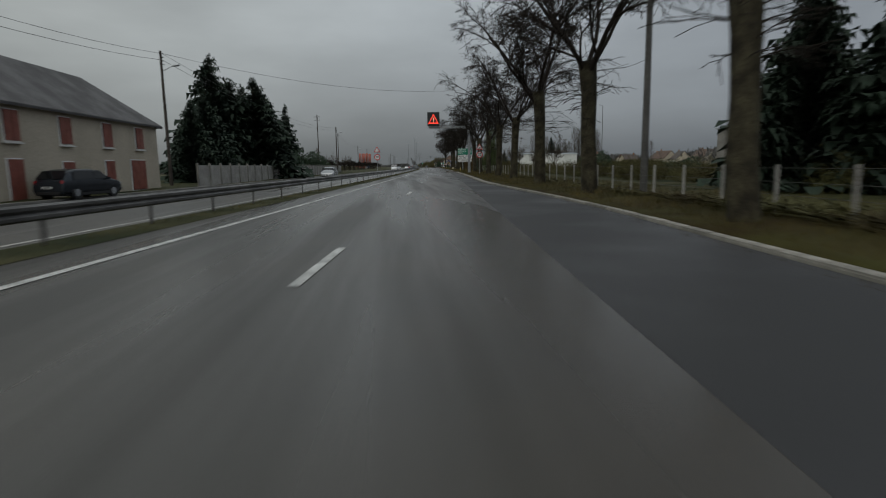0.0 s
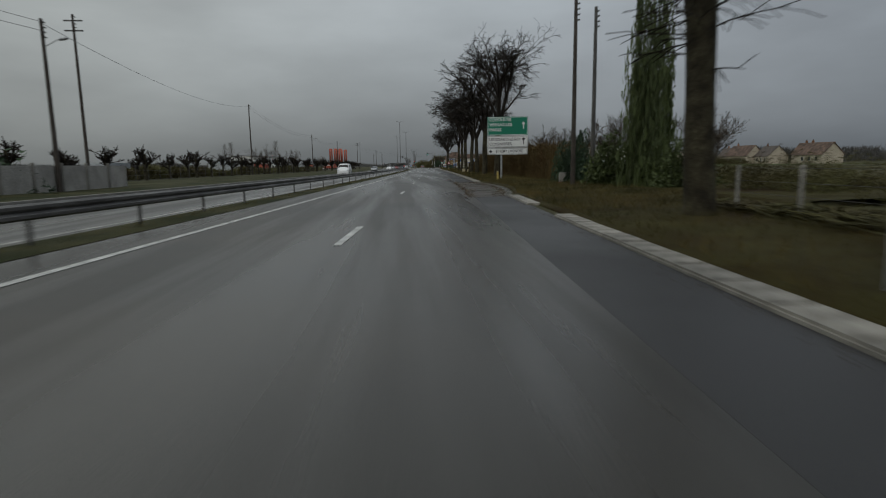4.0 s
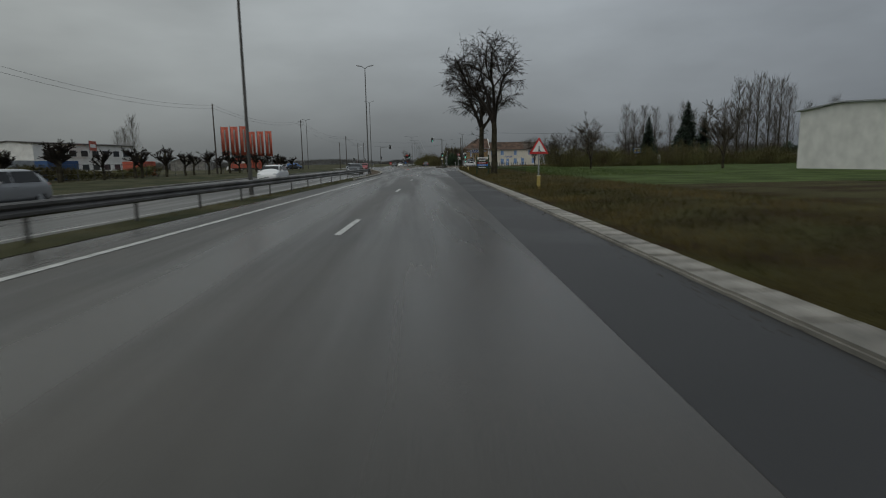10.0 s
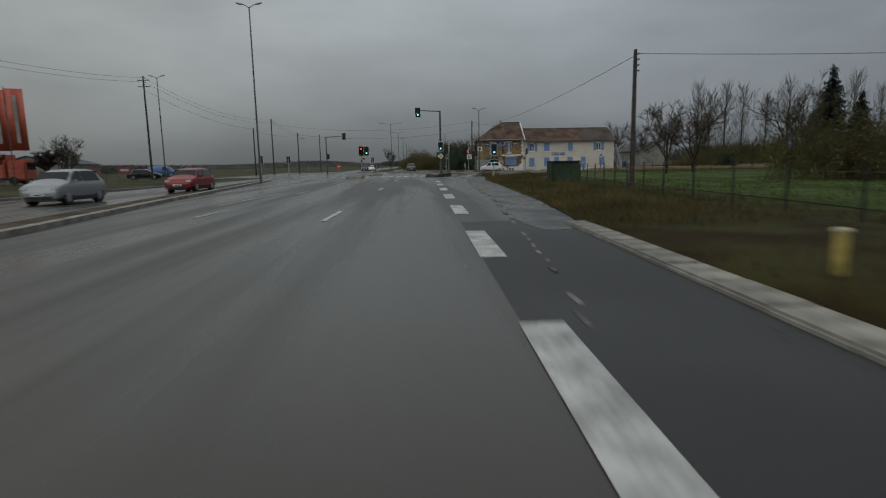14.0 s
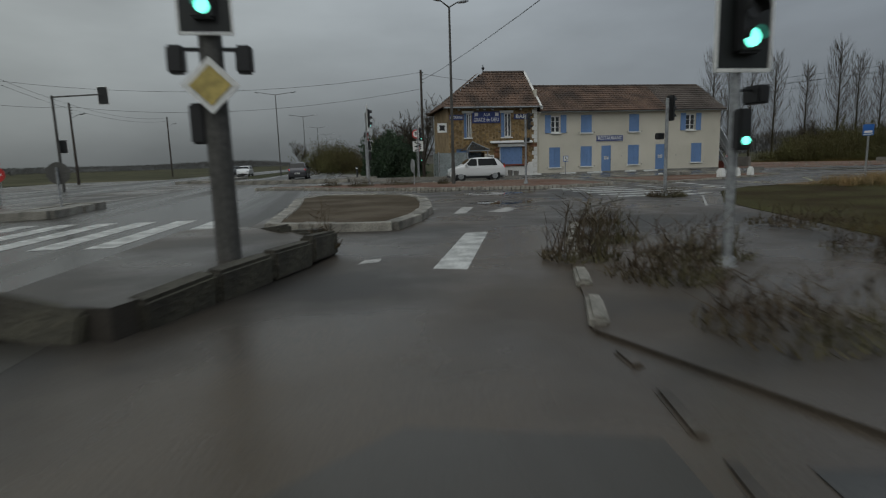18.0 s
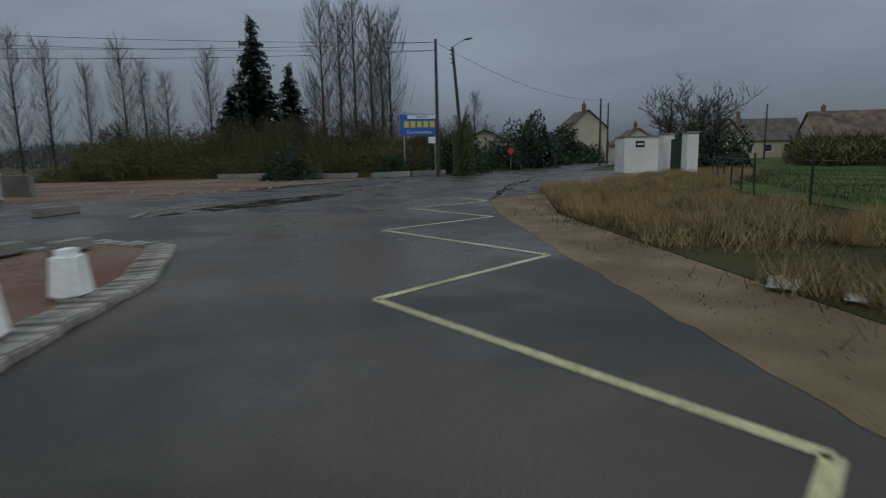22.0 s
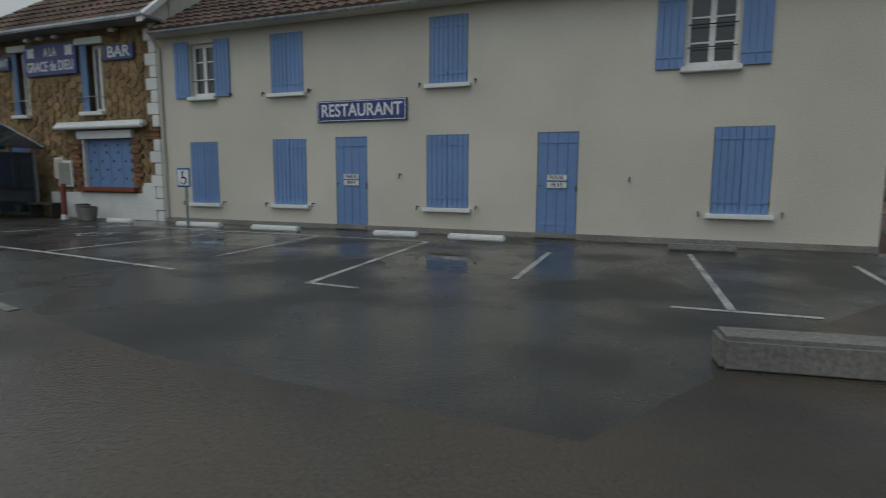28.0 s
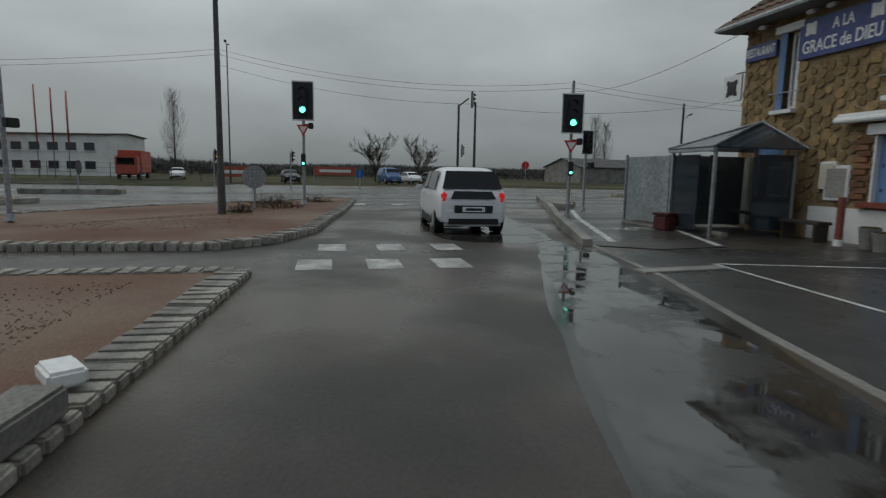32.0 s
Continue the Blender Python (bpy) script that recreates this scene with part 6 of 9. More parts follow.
# thicket round the yard and behind the meadow
rng = random.Random(8)
line = [(37, 17), (39, 12), (43, 4), (47, -3), (53, -8), (60, -11)]
for a, b in zip(line, line[1:]):
    for k in range(4):
        for row in range(3):
            p = Vector(a).lerp(Vector(b), k / 4)
            q = p + Vector((3.0 + row * 4.2 + rng.uniform(-1, 1), 1.5 + row * 2.0 + rng.uniform(-1, 1)))
            scrub((q.x, q.y, 0), (1.05, 1.05, (0.55 + 0.22 * row) * rng.uniform(0.65, 1.45)), rng.randint(0, 2))
for k in range(26):
    scrub((4 + k * 4.4 + rng.uniform(-1, 1), -70 - 0.3 * k + rng.uniform(-4, 4), 0), (1.2, 1.2, 0.8 + rng.uniform(-0.2, 0.4)), k % 3)
for k in range(14):
    scrub((-16 + rng.uniform(-3, 3), 40 + k * 9, 0), (1.2, 1.2, 0.9 + rng.uniform(-0.2, 0.4)), k % 3)
for k in range(9):
    scrub((56 + k * 6, -27.5 - k * 1.2, 0), (1.0, 1.0, 0.45), k % 3)
for k in range(16):
    scrub((lane_x(-340 + k * 5) + 15.5 + rng.uniform(-1, 1), -392 + k * 7, 0), (0.9, 0.9, 0.42), k % 3)


for k, (x, y, z) in enumerate(((44, 20, 0.9), (49, 13, 1.0), (52, 6, 0.9), (55, 1, 1.05), (60, -4, 0.9), (64, 4, 1.1), (70, 8, 1.1), (58, 12, 1.1), (30, 40, 1.2), (66, -8, 0.9))):
    bare_tree("bare thicket tree with fine brown twigs", (x, y, 0), SMALL[k % 3], twigs=TWIG_PALE, group="bare trees of the thicket", turn=k * 83, scale=z * 0.95)


# brown hedge along the fields
def hedge(name, y0, y1, o0, o1, h, label):
    r = random.Random(name)
    v, f = [], []
    n = int((y1 - y0) * 330)
    for k in range(n):
        y = r.uniform(y0, y1)
        face = r.random()
        x = o0 + r.uniform(-0.15, 0.25) if face < 0.6 else r.uniform(o0, o1)
        z = r.uniform(0.1, h) if face < 0.6 else h + r.uniform(-0.2, 0.15)
        z *= 1 + 0.10 * math.sin(y * 0.35) + 0.08 * math.sin(y * 1.3) + 0.06 * math.sin(y * 3.1 + x)
        p = Vector((lane_x(y) + x, y, z + 0.15))
        s = Vector((r.uniform(-1, 1), r.uniform(-1, 1), r.uniform(-1, 1))).normalized() * r.uniform(0.02, 0.06)
        t = Vector((r.uniform(-0.7, 0.2), r.uniform(-0.5, 0.5), r.uniform(0.1, 1))) * 0.40
        i = len(v)
        v += [p - s, p + s, p + t]
        f.append((i, i + 1, i + 2))
    for k in range(int((y1 - y0) * 420)):
        y, x = r.uniform(y0, y1), r.uniform(o0 - 0.5, o1)
        rise = min(1.0, (x - o0 + 0.5) / 1.3)
        top = h * rise * (0.94 + 0.10 * math.sin(y * 0.35) + 0.07 * math.sin(y * 1.3)) + 0.1
        p = Vector((lane_x(y) + x, y, max(0.05, top - r.uniform(0.3, 0.9))))
        t = Vector((r.uniform(-0.25, 0.25), r.uniform(-0.25, 0.25), 1)) * r.uniform(0.35, 0.95)
        q = Vector((r.uniform(-1, 1), r.uniform(-1, 1), 0)).normalized() * 0.014
        i = len(v)
        v += [p - q, p + q, p + t]
        f.append((i, i + 1, i + 2))
    me = bpy.data.meshes.new("foliage")
    me.from_pydata(v, [], f)
    me.materials.append(HEDGE)
    ob = thing(name, label, "hedge")
    leaf_ob = new("foliage", me)
    leaf_ob.parent = ob
    bm = sweep(bmesh.new(), [(lane_x(y) + (o0 + o1) / 2, y, 0.1) for y in range(int(y0), int(y1) + 1, 4)], [(-(o1 - o0) / 2 + 0.15, 0), (-(o1 - o0) / 2 + 0.5, h * 0.62), ((o1 - o0) / 2, h * 0.64), ((o1 - o0) / 2, 0)])
    part("body", bm, HEDGE, ob)
    return ob


hedge("field_hedge", -272, -212, 10.2, 14.5, 2.55, "long brown winter hedge on the bank")
hedge("low_field_hedge", -212, -182, 10.4, 14.5, 1.6, "low brown hedge of dead leaves")

# grass
rng = random.Random(5)
spots = []
for k in range(150000):
    y = rng.uniform(-420, -92) if k % 3 else rng.uniform(-300, -150)
    o = kerb_offset(y) + 0.3 + 6.0 * rng.random() ** 1.2
    spots.append((lane_x(y) + o, y, 0.10 + 0.12 * (o - 5.35) / 6.1))
blades("median_grass", [(lane_x(y) + rng.gauss(-5.75, 0.2), y, 0.006) for y in (rng.uniform(-410, -112) for k in range(9000))], BLADE, "sparse rough grass under the guardrail", 0.04, 0.16, 6, 0.7)
blades("verge_grass", spots, BLADE, "short winter grass on the verge", 0.06, 0.24, 1, 0.7)
spots = []
clumps = [(2 + 40 * rng.random(), 5.2 * rng.random() ** 1.2, rng.uniform(0.10, 0.45)) for k in range(260)]
for k in range(85000):
    cx, cd, cr = rng.choice(clumps)
    x, d = cx + rng.gauss(0, cr), cd + rng.gauss(0, cr * 0.8)
    edge = float(np.interp(x, (3, 7, 11.5, 15, 20, 23.4, 24.5, 30, 37, 44), (-25.2, -23.5, -21.95, -20.85, -20.1, -19.6, -20.3, -22.3, -25.1, -26.5)))
    if d > -0.1 and not (8.2 < x < 9.8):
        spots.append((x, edge + 0.25 - d, 0.03))
blades("dead_grass_tufts", spots, STRAW, "clumps of straw-coloured dead grass before the fence", 0.05, 0.46, 2, 0.38)
blades("green_grass_tufts", [(x + rng.gauss(0, 0.5), y - 0.25 + rng.gauss(0, 0.5), z) for x, y, z in spots[::2]], BLADE, "green and brown grass among the dead clumps", 0.05, 0.26, 4, 0.5)
spots = []
for k in range(34000):
    t = rng.random() * (len(SLIP_EDGE) - 1)
    p = Vector(SLIP_EDGE[int(t)]).lerp(Vector(SLIP_EDGE[int(t) + 1]), t % 1)
    spots.append((p.x + 0.1 + 4.6 * rng.random() ** 1.3, p.y + rng.uniform(-0.8, 0.8), 0.02))
blades("slip_verge_grass", spots, BLADE, "rough grass beside the cycle path", 0.08, 0.36, 3, 0.6)
yard_edge = [(34, 24), (37.5, 16.5), (39.5, 11), (41.5, 5), (40.5, 0), (39.5, -5), (43.5, -8.5), (49, -10.5)]
spots = []
for k in range(16000):
    u = rng.random() * (len(yard_edge) - 1)
    i = int(u)
    p = Vector(yard_edge[i]).lerp(Vector(yard_edge[i + 1]), u - i)
    spots.append((p.x + rng.gauss(0.4, 0.7), p.y + rng.gauss(0.3, 0.6), 0.0))
blades("yard_edge_grass", spots, BLADE, "rough green-brown grass along the yard edge", 0.08, 0.4, 9)
spots = [(lane_x(y) + 11.6 + 16 * rng.random() ** 1.5, y, 0.02) for y in (rng.uniform(-132, -60) for k in range(22000))] + [(x, -27.0 - (x - 9) * 0.02 - 16 * rng.random() ** 1.5, 0.02) for x in (rng.uniform(4, 46) for k in range(14000))]
blades("meadow_grass", spots, MEADOW, "short wet green meadow grass", 0.06, 0.2, 12)
slab("verge_slip", [(-17.0, -92), (-10.0, -92), (-4.6, -42), (1, -31), (9, -27.4), (22, -25.7), (22, -19.5), (15, -20.45), (11.5, -21.7), (7, -23.35), (3, -25.05), (0, -24.3), (-2.5, -26.1), (-5.4, -30.1)] + [(x + 0.05, y) for x, y in SLIP_EDGE], -0.02, 0.006, DRY, "brown and green rough grass strip by the fence", "verge")


def debris(name, label, spots, low, high, material, seed):
    """Loose grit and small stones, each a squat four-sided lump."""
    r = random.Random(seed)
    v, f = [], []
    for x, y, z in spots:
        s, a, h = r.uniform(low, high), r.uniform(0, 6.28), r.uniform(0.35, 0.8)
        i = len(v)
        for k in range(4):
            b = a + 1.57 * k + r.uniform(-0.3, 0.3)
            v.append((x + s * math.cos(b), y + s * math.sin(b), z - 0.004))
        for k in range(4):
            b = a + 1.57 * k + r.uniform(-0.3, 0.3)
            v.append((x + 0.6 * s * math.cos(b), y + 0.6 * s * math.sin(b), z + s * h))
        f += [(i + k, i + (k + 1) % 4, i + 4 + (k + 1) % 4, i + 4 + k) for k in range(4)] + [(i + 4, i + 5, i + 6, i + 7)]
    me = bpy.data.meshes.new(name)
    me.from_pydata(v, [], f)
    me.materials.append(material)
    return tagged(new(name, me), label, "gravel", kind="stuff")


def inside(ring, n):
    """Random points in a convex ring of (x, y)."""
    got = []
    for k in range(n):
        i = rng.randint(1, len(ring) - 2)
        a, b, c = Vector(ring[0]), Vector(ring[i]), Vector(ring[i + 1])
        u, w = rng.random(), rng.random()
        if u + w > 1:
            u, w = 1 - u, 1 - w
        p = a + (b - a) * u + (c - a) * w
        got.append((p.x, p.y))
    return got


debris("yard_gravel", "loose reddish gravel and stones in the yard", [(x, y, 0) for x, y in inside([(17, 0), (22, -6.5), (30, -7.5), (38, -5), (40, 4), (36, 16), (26, 25), (17, 25)], 4200)], 0.008, 0.032, RED_GRIT, 1)
debris("path_grit", "grit, leaves and crumbs on the sandy path", [(x, float(np.interp(x, (2, 9.6, 15, 19, 23), (-24.1, -21.3, -19.5, -18.5, -18.4))) - 1.5 * rng.random() ** 2 + rng.gauss(0, 0.12), 0.012) for x in (rng.uniform(2.2, 23) for k in range(700))], 0.003, 0.010, DRY, 8)
debris("yard_stones", "pale stones and rubble in the yard", [(x, y, 0) for x, y in inside([(18, 0), (22, -5.5), (30, -6.5), (38, -4), (39, 4), (34, 15)], 240)], 0.03, 0.11, CONCRETE, 2)
debris("island_gravel", "red gravel on the islands", [(x, y, 0.10) for x, y in inside([(-10, -13.2), (-15, -11.8), (-8.6, -15.4), (-6.0, -17.2), (-5, -15.5), (-5.8, -13)], 2200)] + [(x, y, 0.05) for x, y in inside([(0, -13.2), (0, -18.2), (3.8, -17), (7, -15.6), (8.8, -14.2), (4.4, -13.2)], 2600)], 0.006, 0.018, RED_GRIT, 3)
debris("road_grit", "grit and dead leaves washed along the road edges", [(lane_x(y) + kerb_offset(y) - 0.3 + rng.gauss(0, 0.12), y, 0) for y in (rng.uniform(-410, -95) for k in range(5000))] + [(x, y, 0) for x, y in inside([(-13.5, -45), (-14.6, -52), (-12, -46), (-10.6, -40), (-11.6, -34), (-12.8, -38)], 220)], 0.006, 0.018, BROWN_GRIT, 4)


# ---- guardrail ----
rail = thing("guardrail", "dirty grey steel guardrail on short posts along the median", "guardrail")
prof = [(-0.02, 0.0), (0.03, 0.04), (0.03, 0.10), (-0.02, 0.155), (0.03, 0.21), (0.03, 0.27), (-0.02, 0.31), (-0.05, 0.31), (-0.005, 0.27), (-0.005, 0.21), (-0.05, 0.155), (-0.005, 0.10), (-0.005, 0.04), (-0.05, 0.0)]
post_bm = box(bmesh.new(), (-0.12, 0, 0.32), (0.05, 0.12, 0.72), bevel=0.01)
post_me = bpy.data.meshes.new("post")
post_bm.to_mesh(post_me)
post_bm.free()
post_me.materials.append(RAIL_STEEL)
y = -424.0
while y < -112:
    line = [(lane_x(y + d) - 5.75, y + d, 0.50) for d in (0, 2, 4.03)]
    part("beam", sweep(bmesh.new(), line, prof), RAIL_STEEL, rail)
    share("post", post_me, rail, pose(lane_x(y) - 5.8, y, 0))
    y += 4.0
nose = sweep(bmesh.new(), [(lane_x(-112) - 5.75, -112, 0.5), (lane_x(-108) - 6.1, -108, 0.3), (lane_x(-105) - 6.4, -105, 0.02)], prof)
part("end_ramp", nose, RAIL_STEEL, rail)


# ---- lamps and poles ----
def street_lamp(at, h, turn=0.0, arms=2, reach=1.3, label="tall grey street lamp with two arms", drop=0.0):
    ob = thing("street_lamp", label, "street lamp", at, turn, "street lamps")
    part("base", tube(bmesh.new(), (0, 0, -0.05), (0, 0, 1.1), 0.11, 0.10, 12), POLE_GREY, ob)
    part("pole", tube(bmesh.new(), (0, 0, 1.1), (0, 0, h), 0.085, 0.05, 12), POLE_GREY, ob)
    for s in (-1, 1)[:arms]:
        part("arm", tube(bmesh.new(), (0, 0, h - 0.05), (s * reach, 0, h + 0.28), 0.035, 0.03, 8), POLE_GREY, ob)
        bm = ball(bmesh.new(), (0, 0, 0), (0.36, 0.13, 0.08), 10)
        head = part("lantern", bm, GALV, ob, smooth=True)
        head.matrix_basis = pose(s * (reach + 0.25), 0, h + 0.30, 0, -12 * s, 0)
    return ob


for x, y, h in ((-33.0, -151.2, 13.6), (-30.6, -104.4, 13.4), (-33.9, -47.5, 15.0)):
    street_lamp((x, y, 0.0), h, 0, 2, 0.55, "tall grey street lamp with twin lanterns on the median")
for k in range(8):
    y = 39 + 37.5 * k
    street_lamp((lane_x(y) - 5.4, y, 0.03), 11.0, 0, 2, 2.2)
street_lamp((-9.7, -14.0, 0.15), 9.0, 15, 2, 0.55, "tall lamp post with twin lanterns on the red island")
street_lamp((-52.9, -21.0, 0.0), 13.2, 0, 2, 0.5)
street_lamp((1.1, -292.6, 0.0), 12.8, 0, 1, 0.3, "thin floodlight mast by the playing field")


def utility_pole(at, h, lamp=False, wood=True, lean=0.0, cross=0, side=1, turn=0):
    ob = thing("utility_pole", "dark wooden utility pole" if not lamp else "dark wooden pole with a street lamp arm", "utility pole", at, turn, "utility poles")
    m = POLE_WOOD if wood else POLE_GREY
    part("pole", tube(bmesh.new(), (0, 0, -0.1), (lean, 0, h), 0.15, 0.09, 10), m, ob)
    for k in range(4):
        z = h - 0.25 - 0.28 * k
        b = part("insulator", tube(bmesh.new(), (lean * z / h, 0, z), (lean * z / h + 0.22, 0, z + 0.05), 0.03, 0.045, 8), POLE_GREY, ob)
    for k in range(cross):
        part("crossarm", box(bmesh.new(), (lean, 0, h - 0.5 - 0.8 * k), (1.5, 0.1, 0.1)), POLE_GREY, ob)
    if lamp:
        z = h - 1.6 if cross or not lean else h
        bm = tube(bmesh.new(), (lean * z / h, 0, z), (lean * z / h + side * 0.9, 0, z + 0.45), 0.03, seg=8)
        part("arm", bm, GALV, ob)
        hd = part("lantern", ball(bmesh.new(), (0, 0, 0), (0.34, 0.12, 0.09), 10), GALV, ob, smooth=True)
        hd.matrix_basis = pose(lean * z / h + side * 1.15, 0, z + 0.47, 0, -10 * side, 0)
    return ob


def wire(a, b, sag, r=0.014):
    pts = []
    for k in range(17):
        t = k / 16
        p = Vector(a).lerp(Vector(b), t)
        pts.append((p.x, p.y, p.z - 4 * sag * t * (1 - t)))
    bm = sweep(bmesh.new(), pts, [(r * math.cos(k * 1.2566), r * math.sin(k * 1.2566)) for k in range(5)])
    ob = link("overhead_wire", bm, BLACK)
    return tagged(ob, "black overhead wire slung between poles", "wire", "overhead wires")


left_poles = [((-59.5, -359, 0), 10.8, True, 0), ((-54.3, -279, 0), 10.2, True, 0), ((-60.3, -264, 0), 14.2, False, 2), ((-61.6, -203.5, 0), 13.3, False, 0), ((-58.9, -143.5, 0), 10.9, True, 0), ((-58.2, -79.5, 0), 11.8, False, 0), ((-54.2, -22, 0), 13.3, False, 2), ((-46, 12, 0), 10.5, False, 0), ((-44, 60, 0), 10, True, 0), ((-63, -410, 0), 10.5, True, 0)]
for at, h, lamp, cross in left_poles:
    utility_pole(at, h, lamp, True, 0.0, cross)
chain = [left_poles[k] for k in (9, 0, 1, 3, 4, 5, 6, 7, 8)]
for (a, ha, *_), (b, hb, *_) in zip(chain, chain[1:]):
    for d in (0.2, 0.7) if ha > 10.3 else (0.3,):
        wire((a[0] + 0.1, a[1], ha - d), (b[0] + 0.1, b[1], hb - d), 1.5)
wire((-59.4, -359, 10.6), (-30.5, -330, 11.5), 1.3)
utility_pole((-31.1, -385.4, 0.1), 12.0, False, False)
utility_pole((-24.0, -284.0, 0.1), 10.0, False, True)
utility_pole((-22.4, -282.6, 0.1), 10.0, False, False)
utility_pole((-9.0, -70.0, 0), 7.0, False, True)
wire((-9, -70, 6.8), (40, -78, 7.5), 0.8)
wire((-9, -70, 6.7), (-8.3, 6.5, 8.3), 1.0)
utility_pole((-8.3, 6.5, 0), 9.2, False, True)
wire((-8.3, 6.5, 9.0), (-46, 12, 9.5), 1.4)
wire((-8.3, 6.5, 8.9), (4, 3.3, 7.4), 0.3)
utility_pole((40.97, -10.4, 0), 9.3, False, True)
utility_pole((41.5, -12.2, 0), 8.8, True, True, 0.75, 0, -1, 90)
utility_pole((70, -21.5, 0), 7.5, False, True)
utility_pole((82, -22.5, 0), 8.0, False, True)
utility_pole((88, -31, 0), 8.5, True, True)
utility_pole((96, -45, 0), 8.0, True, True)
for d in (0.2, 0.75):
    wire((40.97, -10.4, 9.3 - d), (16.0, 34.0, 8.6 - d), 0.7)
    wire((40.97, -10.4, 9.3 - d), (18.0, 30.0, 9.6 - d), 0.5)
wire((40.97, -10.4, 9.1), (70, -21.5, 7.3), 1.0)
wire((70, -21.5, 7.3), (82, -22.5, 7.7), 0.5)
utility_pole((17.0, 32.0, 0), 9.0, False, True)
utility_pole((-47, 2.5, 0), 8.2, False, True)
utility_pole((-43, 22, 0), 8.4, True, True)
wire((-47, 2.5, 8.0), (-54.2, -22, 11.6), 0.9)
wire((-47, 2.5, 7.8), (-43, 22, 8.0), 0.6)
wire((-43, 22, 8.0), (-8.3, 6.5, 7.6), 1.2)


# ---- signals ----
def signal_head(parent, m, lit, size=1.0, three=True, board=True):
    """A three-lamp head on a pale-rimmed black board, facing -y of its pose."""
    def put(ob):
        ob.matrix_basis = m @ Matrix.Diagonal((size, size, size, 1))
        return ob

    if board:
        put(part("backing_board", box(bmesh.new(), (0, 0.06, 0), (0.66, 0.03, 1.22), bevel=0.01), PANEL_DARK, parent))
        bm = bmesh.new()
        for c, s in (((0, 0.05, 0.63), (0.7, 0.035, 0.04)), ((0, 0.05, -0.63), (0.7, 0.035, 0.04)), ((0.345, 0.05, 0), (0.03, 0.035, 1.26)), ((-0.345, 0.05, 0), (0.03, 0.035, 1.26))):
            box(bm, c, s)
        put(part("white_rim", bm, WHITE, parent))
    put(part("housing", box(bmesh.new(), (0, -0.02, 0), (0.30, 0.14, 0.92), bevel=0.03), BLACK, parent))
    for k, (name, mat) in enumerate((("red_lamp", RED_LIGHT), ("amber_lamp", AMBER_LIGHT), ("green_lamp", GREEN_LIGHT))):
        bm = bmesh.new()
        tube(bm, (0, -0.09, 0.3 - 0.3 * k), (0, -0.105, 0.3 - 0.3 * k), 0.10, 0.10, 16)
        put(part(name, bm, mat if k == lit else LAMP_OFF, parent))
        bm = bmesh.new()
        for j in range(9):
            a, b = math.radians(-10 + 22 * j), math.radians(12 + 22 * j)
            q = [(0.115 * math.cos(a), -0.09, 0.115 * math.sin(a)), (0.115 * math.cos(b), -0.09, 0.115 * math.sin(b)), (0.115 * math.cos(b), -0.21, 0.115 * math.sin(b)), (0.115 * math.cos(a), -0.21, 0.115 * math.sin(a))]
            bm.faces.new([bm.verts.new((x, y, z + 0.3 - 0.3 * k)) for x, y, z in q])
        put(part("visor", bm, BLACK, parent))


def traffic_signal(at, turn, z, lit, label, size=1.0, low=True, extra="", pole_h=None, board=True):
    ob = thing("traffic_signal", label, "traffic light", at, turn, "traffic signals")
    h = pole_h or z + 0.3
    part("pole", tube(bmesh.new(), (0, 0.14, -0.05), (0, 0.14, h), 0.055, 0.05, 12), GALV, ob)
    part("foot", tube(bmesh.new(), (0, 0.14, -0.02), (0, 0.14, 0.12), 0.12, 0.08, 12), GALV, ob)
    signal_head(ob, pose(0, 0, z), lit, size, board=board)
    if low:
        part("repeater", box(bmesh.new(), (0, 0.0, 1.55), (0.16, 0.13, 0.44), bevel=0.02), BLACK, ob)
        part("repeater_lamp", tube(bmesh.new(), (0, -0.065, 1.43), (0, -0.08, 1.43), 0.045, seg=12), (RED_LIGHT, AMBER_LIGHT, GREEN_LIGHT)[lit], ob)
    part("camera_box", box(bmesh.new(), (0.26, 0.14, z - 0.85), (0.16, 0.28, 0.2), bevel=0.02), BLACK, ob)
    part("bracket", box(bmesh.new(), (0.12, 0.14, z - 0.8), (0.24, 0.03, 0.03)), BLACK, ob)
    if extra == "yield":
        bm = bmesh.new()
        prism(bm, [(-0.23, 0), (0.23, 0), (0, 0.40)], -0.01, 0.01)
        t = part("yield_plate", bm, RED, ob, "red-bordered triangle plate")
        t.matrix_basis = pose(0, 0.06, z - 0.82, 90, 0, 0) @ pose(0, 0, 0, 0, 0, 180)
        bm = prism(bmesh.new(), [(-0.14, 0.055), (0.14, 0.055), (0, 0.30)], 0.008, 0.018)
        t = part("yield_face", bm, WHITE, ob)
        t.matrix_basis = pose(0, 0.06, z - 0.82, 90, 0, 0) @ pose(0, 0, 0, 0, 0, 180)
    return ob


mast = thing("signal_mast", "dark mast with an overhanging arm, green signals and a priority sign", "traffic light", (-17.0, -37.0, 0.28), 0, "traffic signals")
part("mast", tube(bmesh.new(), (0, 0, -0.2), (0, 0, 3.9), 0.145, 0.12, 14), POLE_GREY, mast)
part("upper_mast", tube(bmesh.new(), (0, 0, 3.9), (0, 0, 6.8), 0.11, 0.085, 12), POLE_GREY, mast)
part("arm", tube(bmesh.new(), (0, 0, 6.74), (-2.25, -0.26, 6.82), 0.06, 0.045, 10), POLE_GREY, mast)
signal_head(mast, pose(-2.4, -0.36, 6.62), 2, 0.83)
signal_head(mast, pose(0, -0.21, 3.0), 2, 0.80)
bm = prism(bmesh.new(), [(-0.31, 0), (0, -0.31), (0.31, 0), (0, 0.31)], -0.012, 0.012)
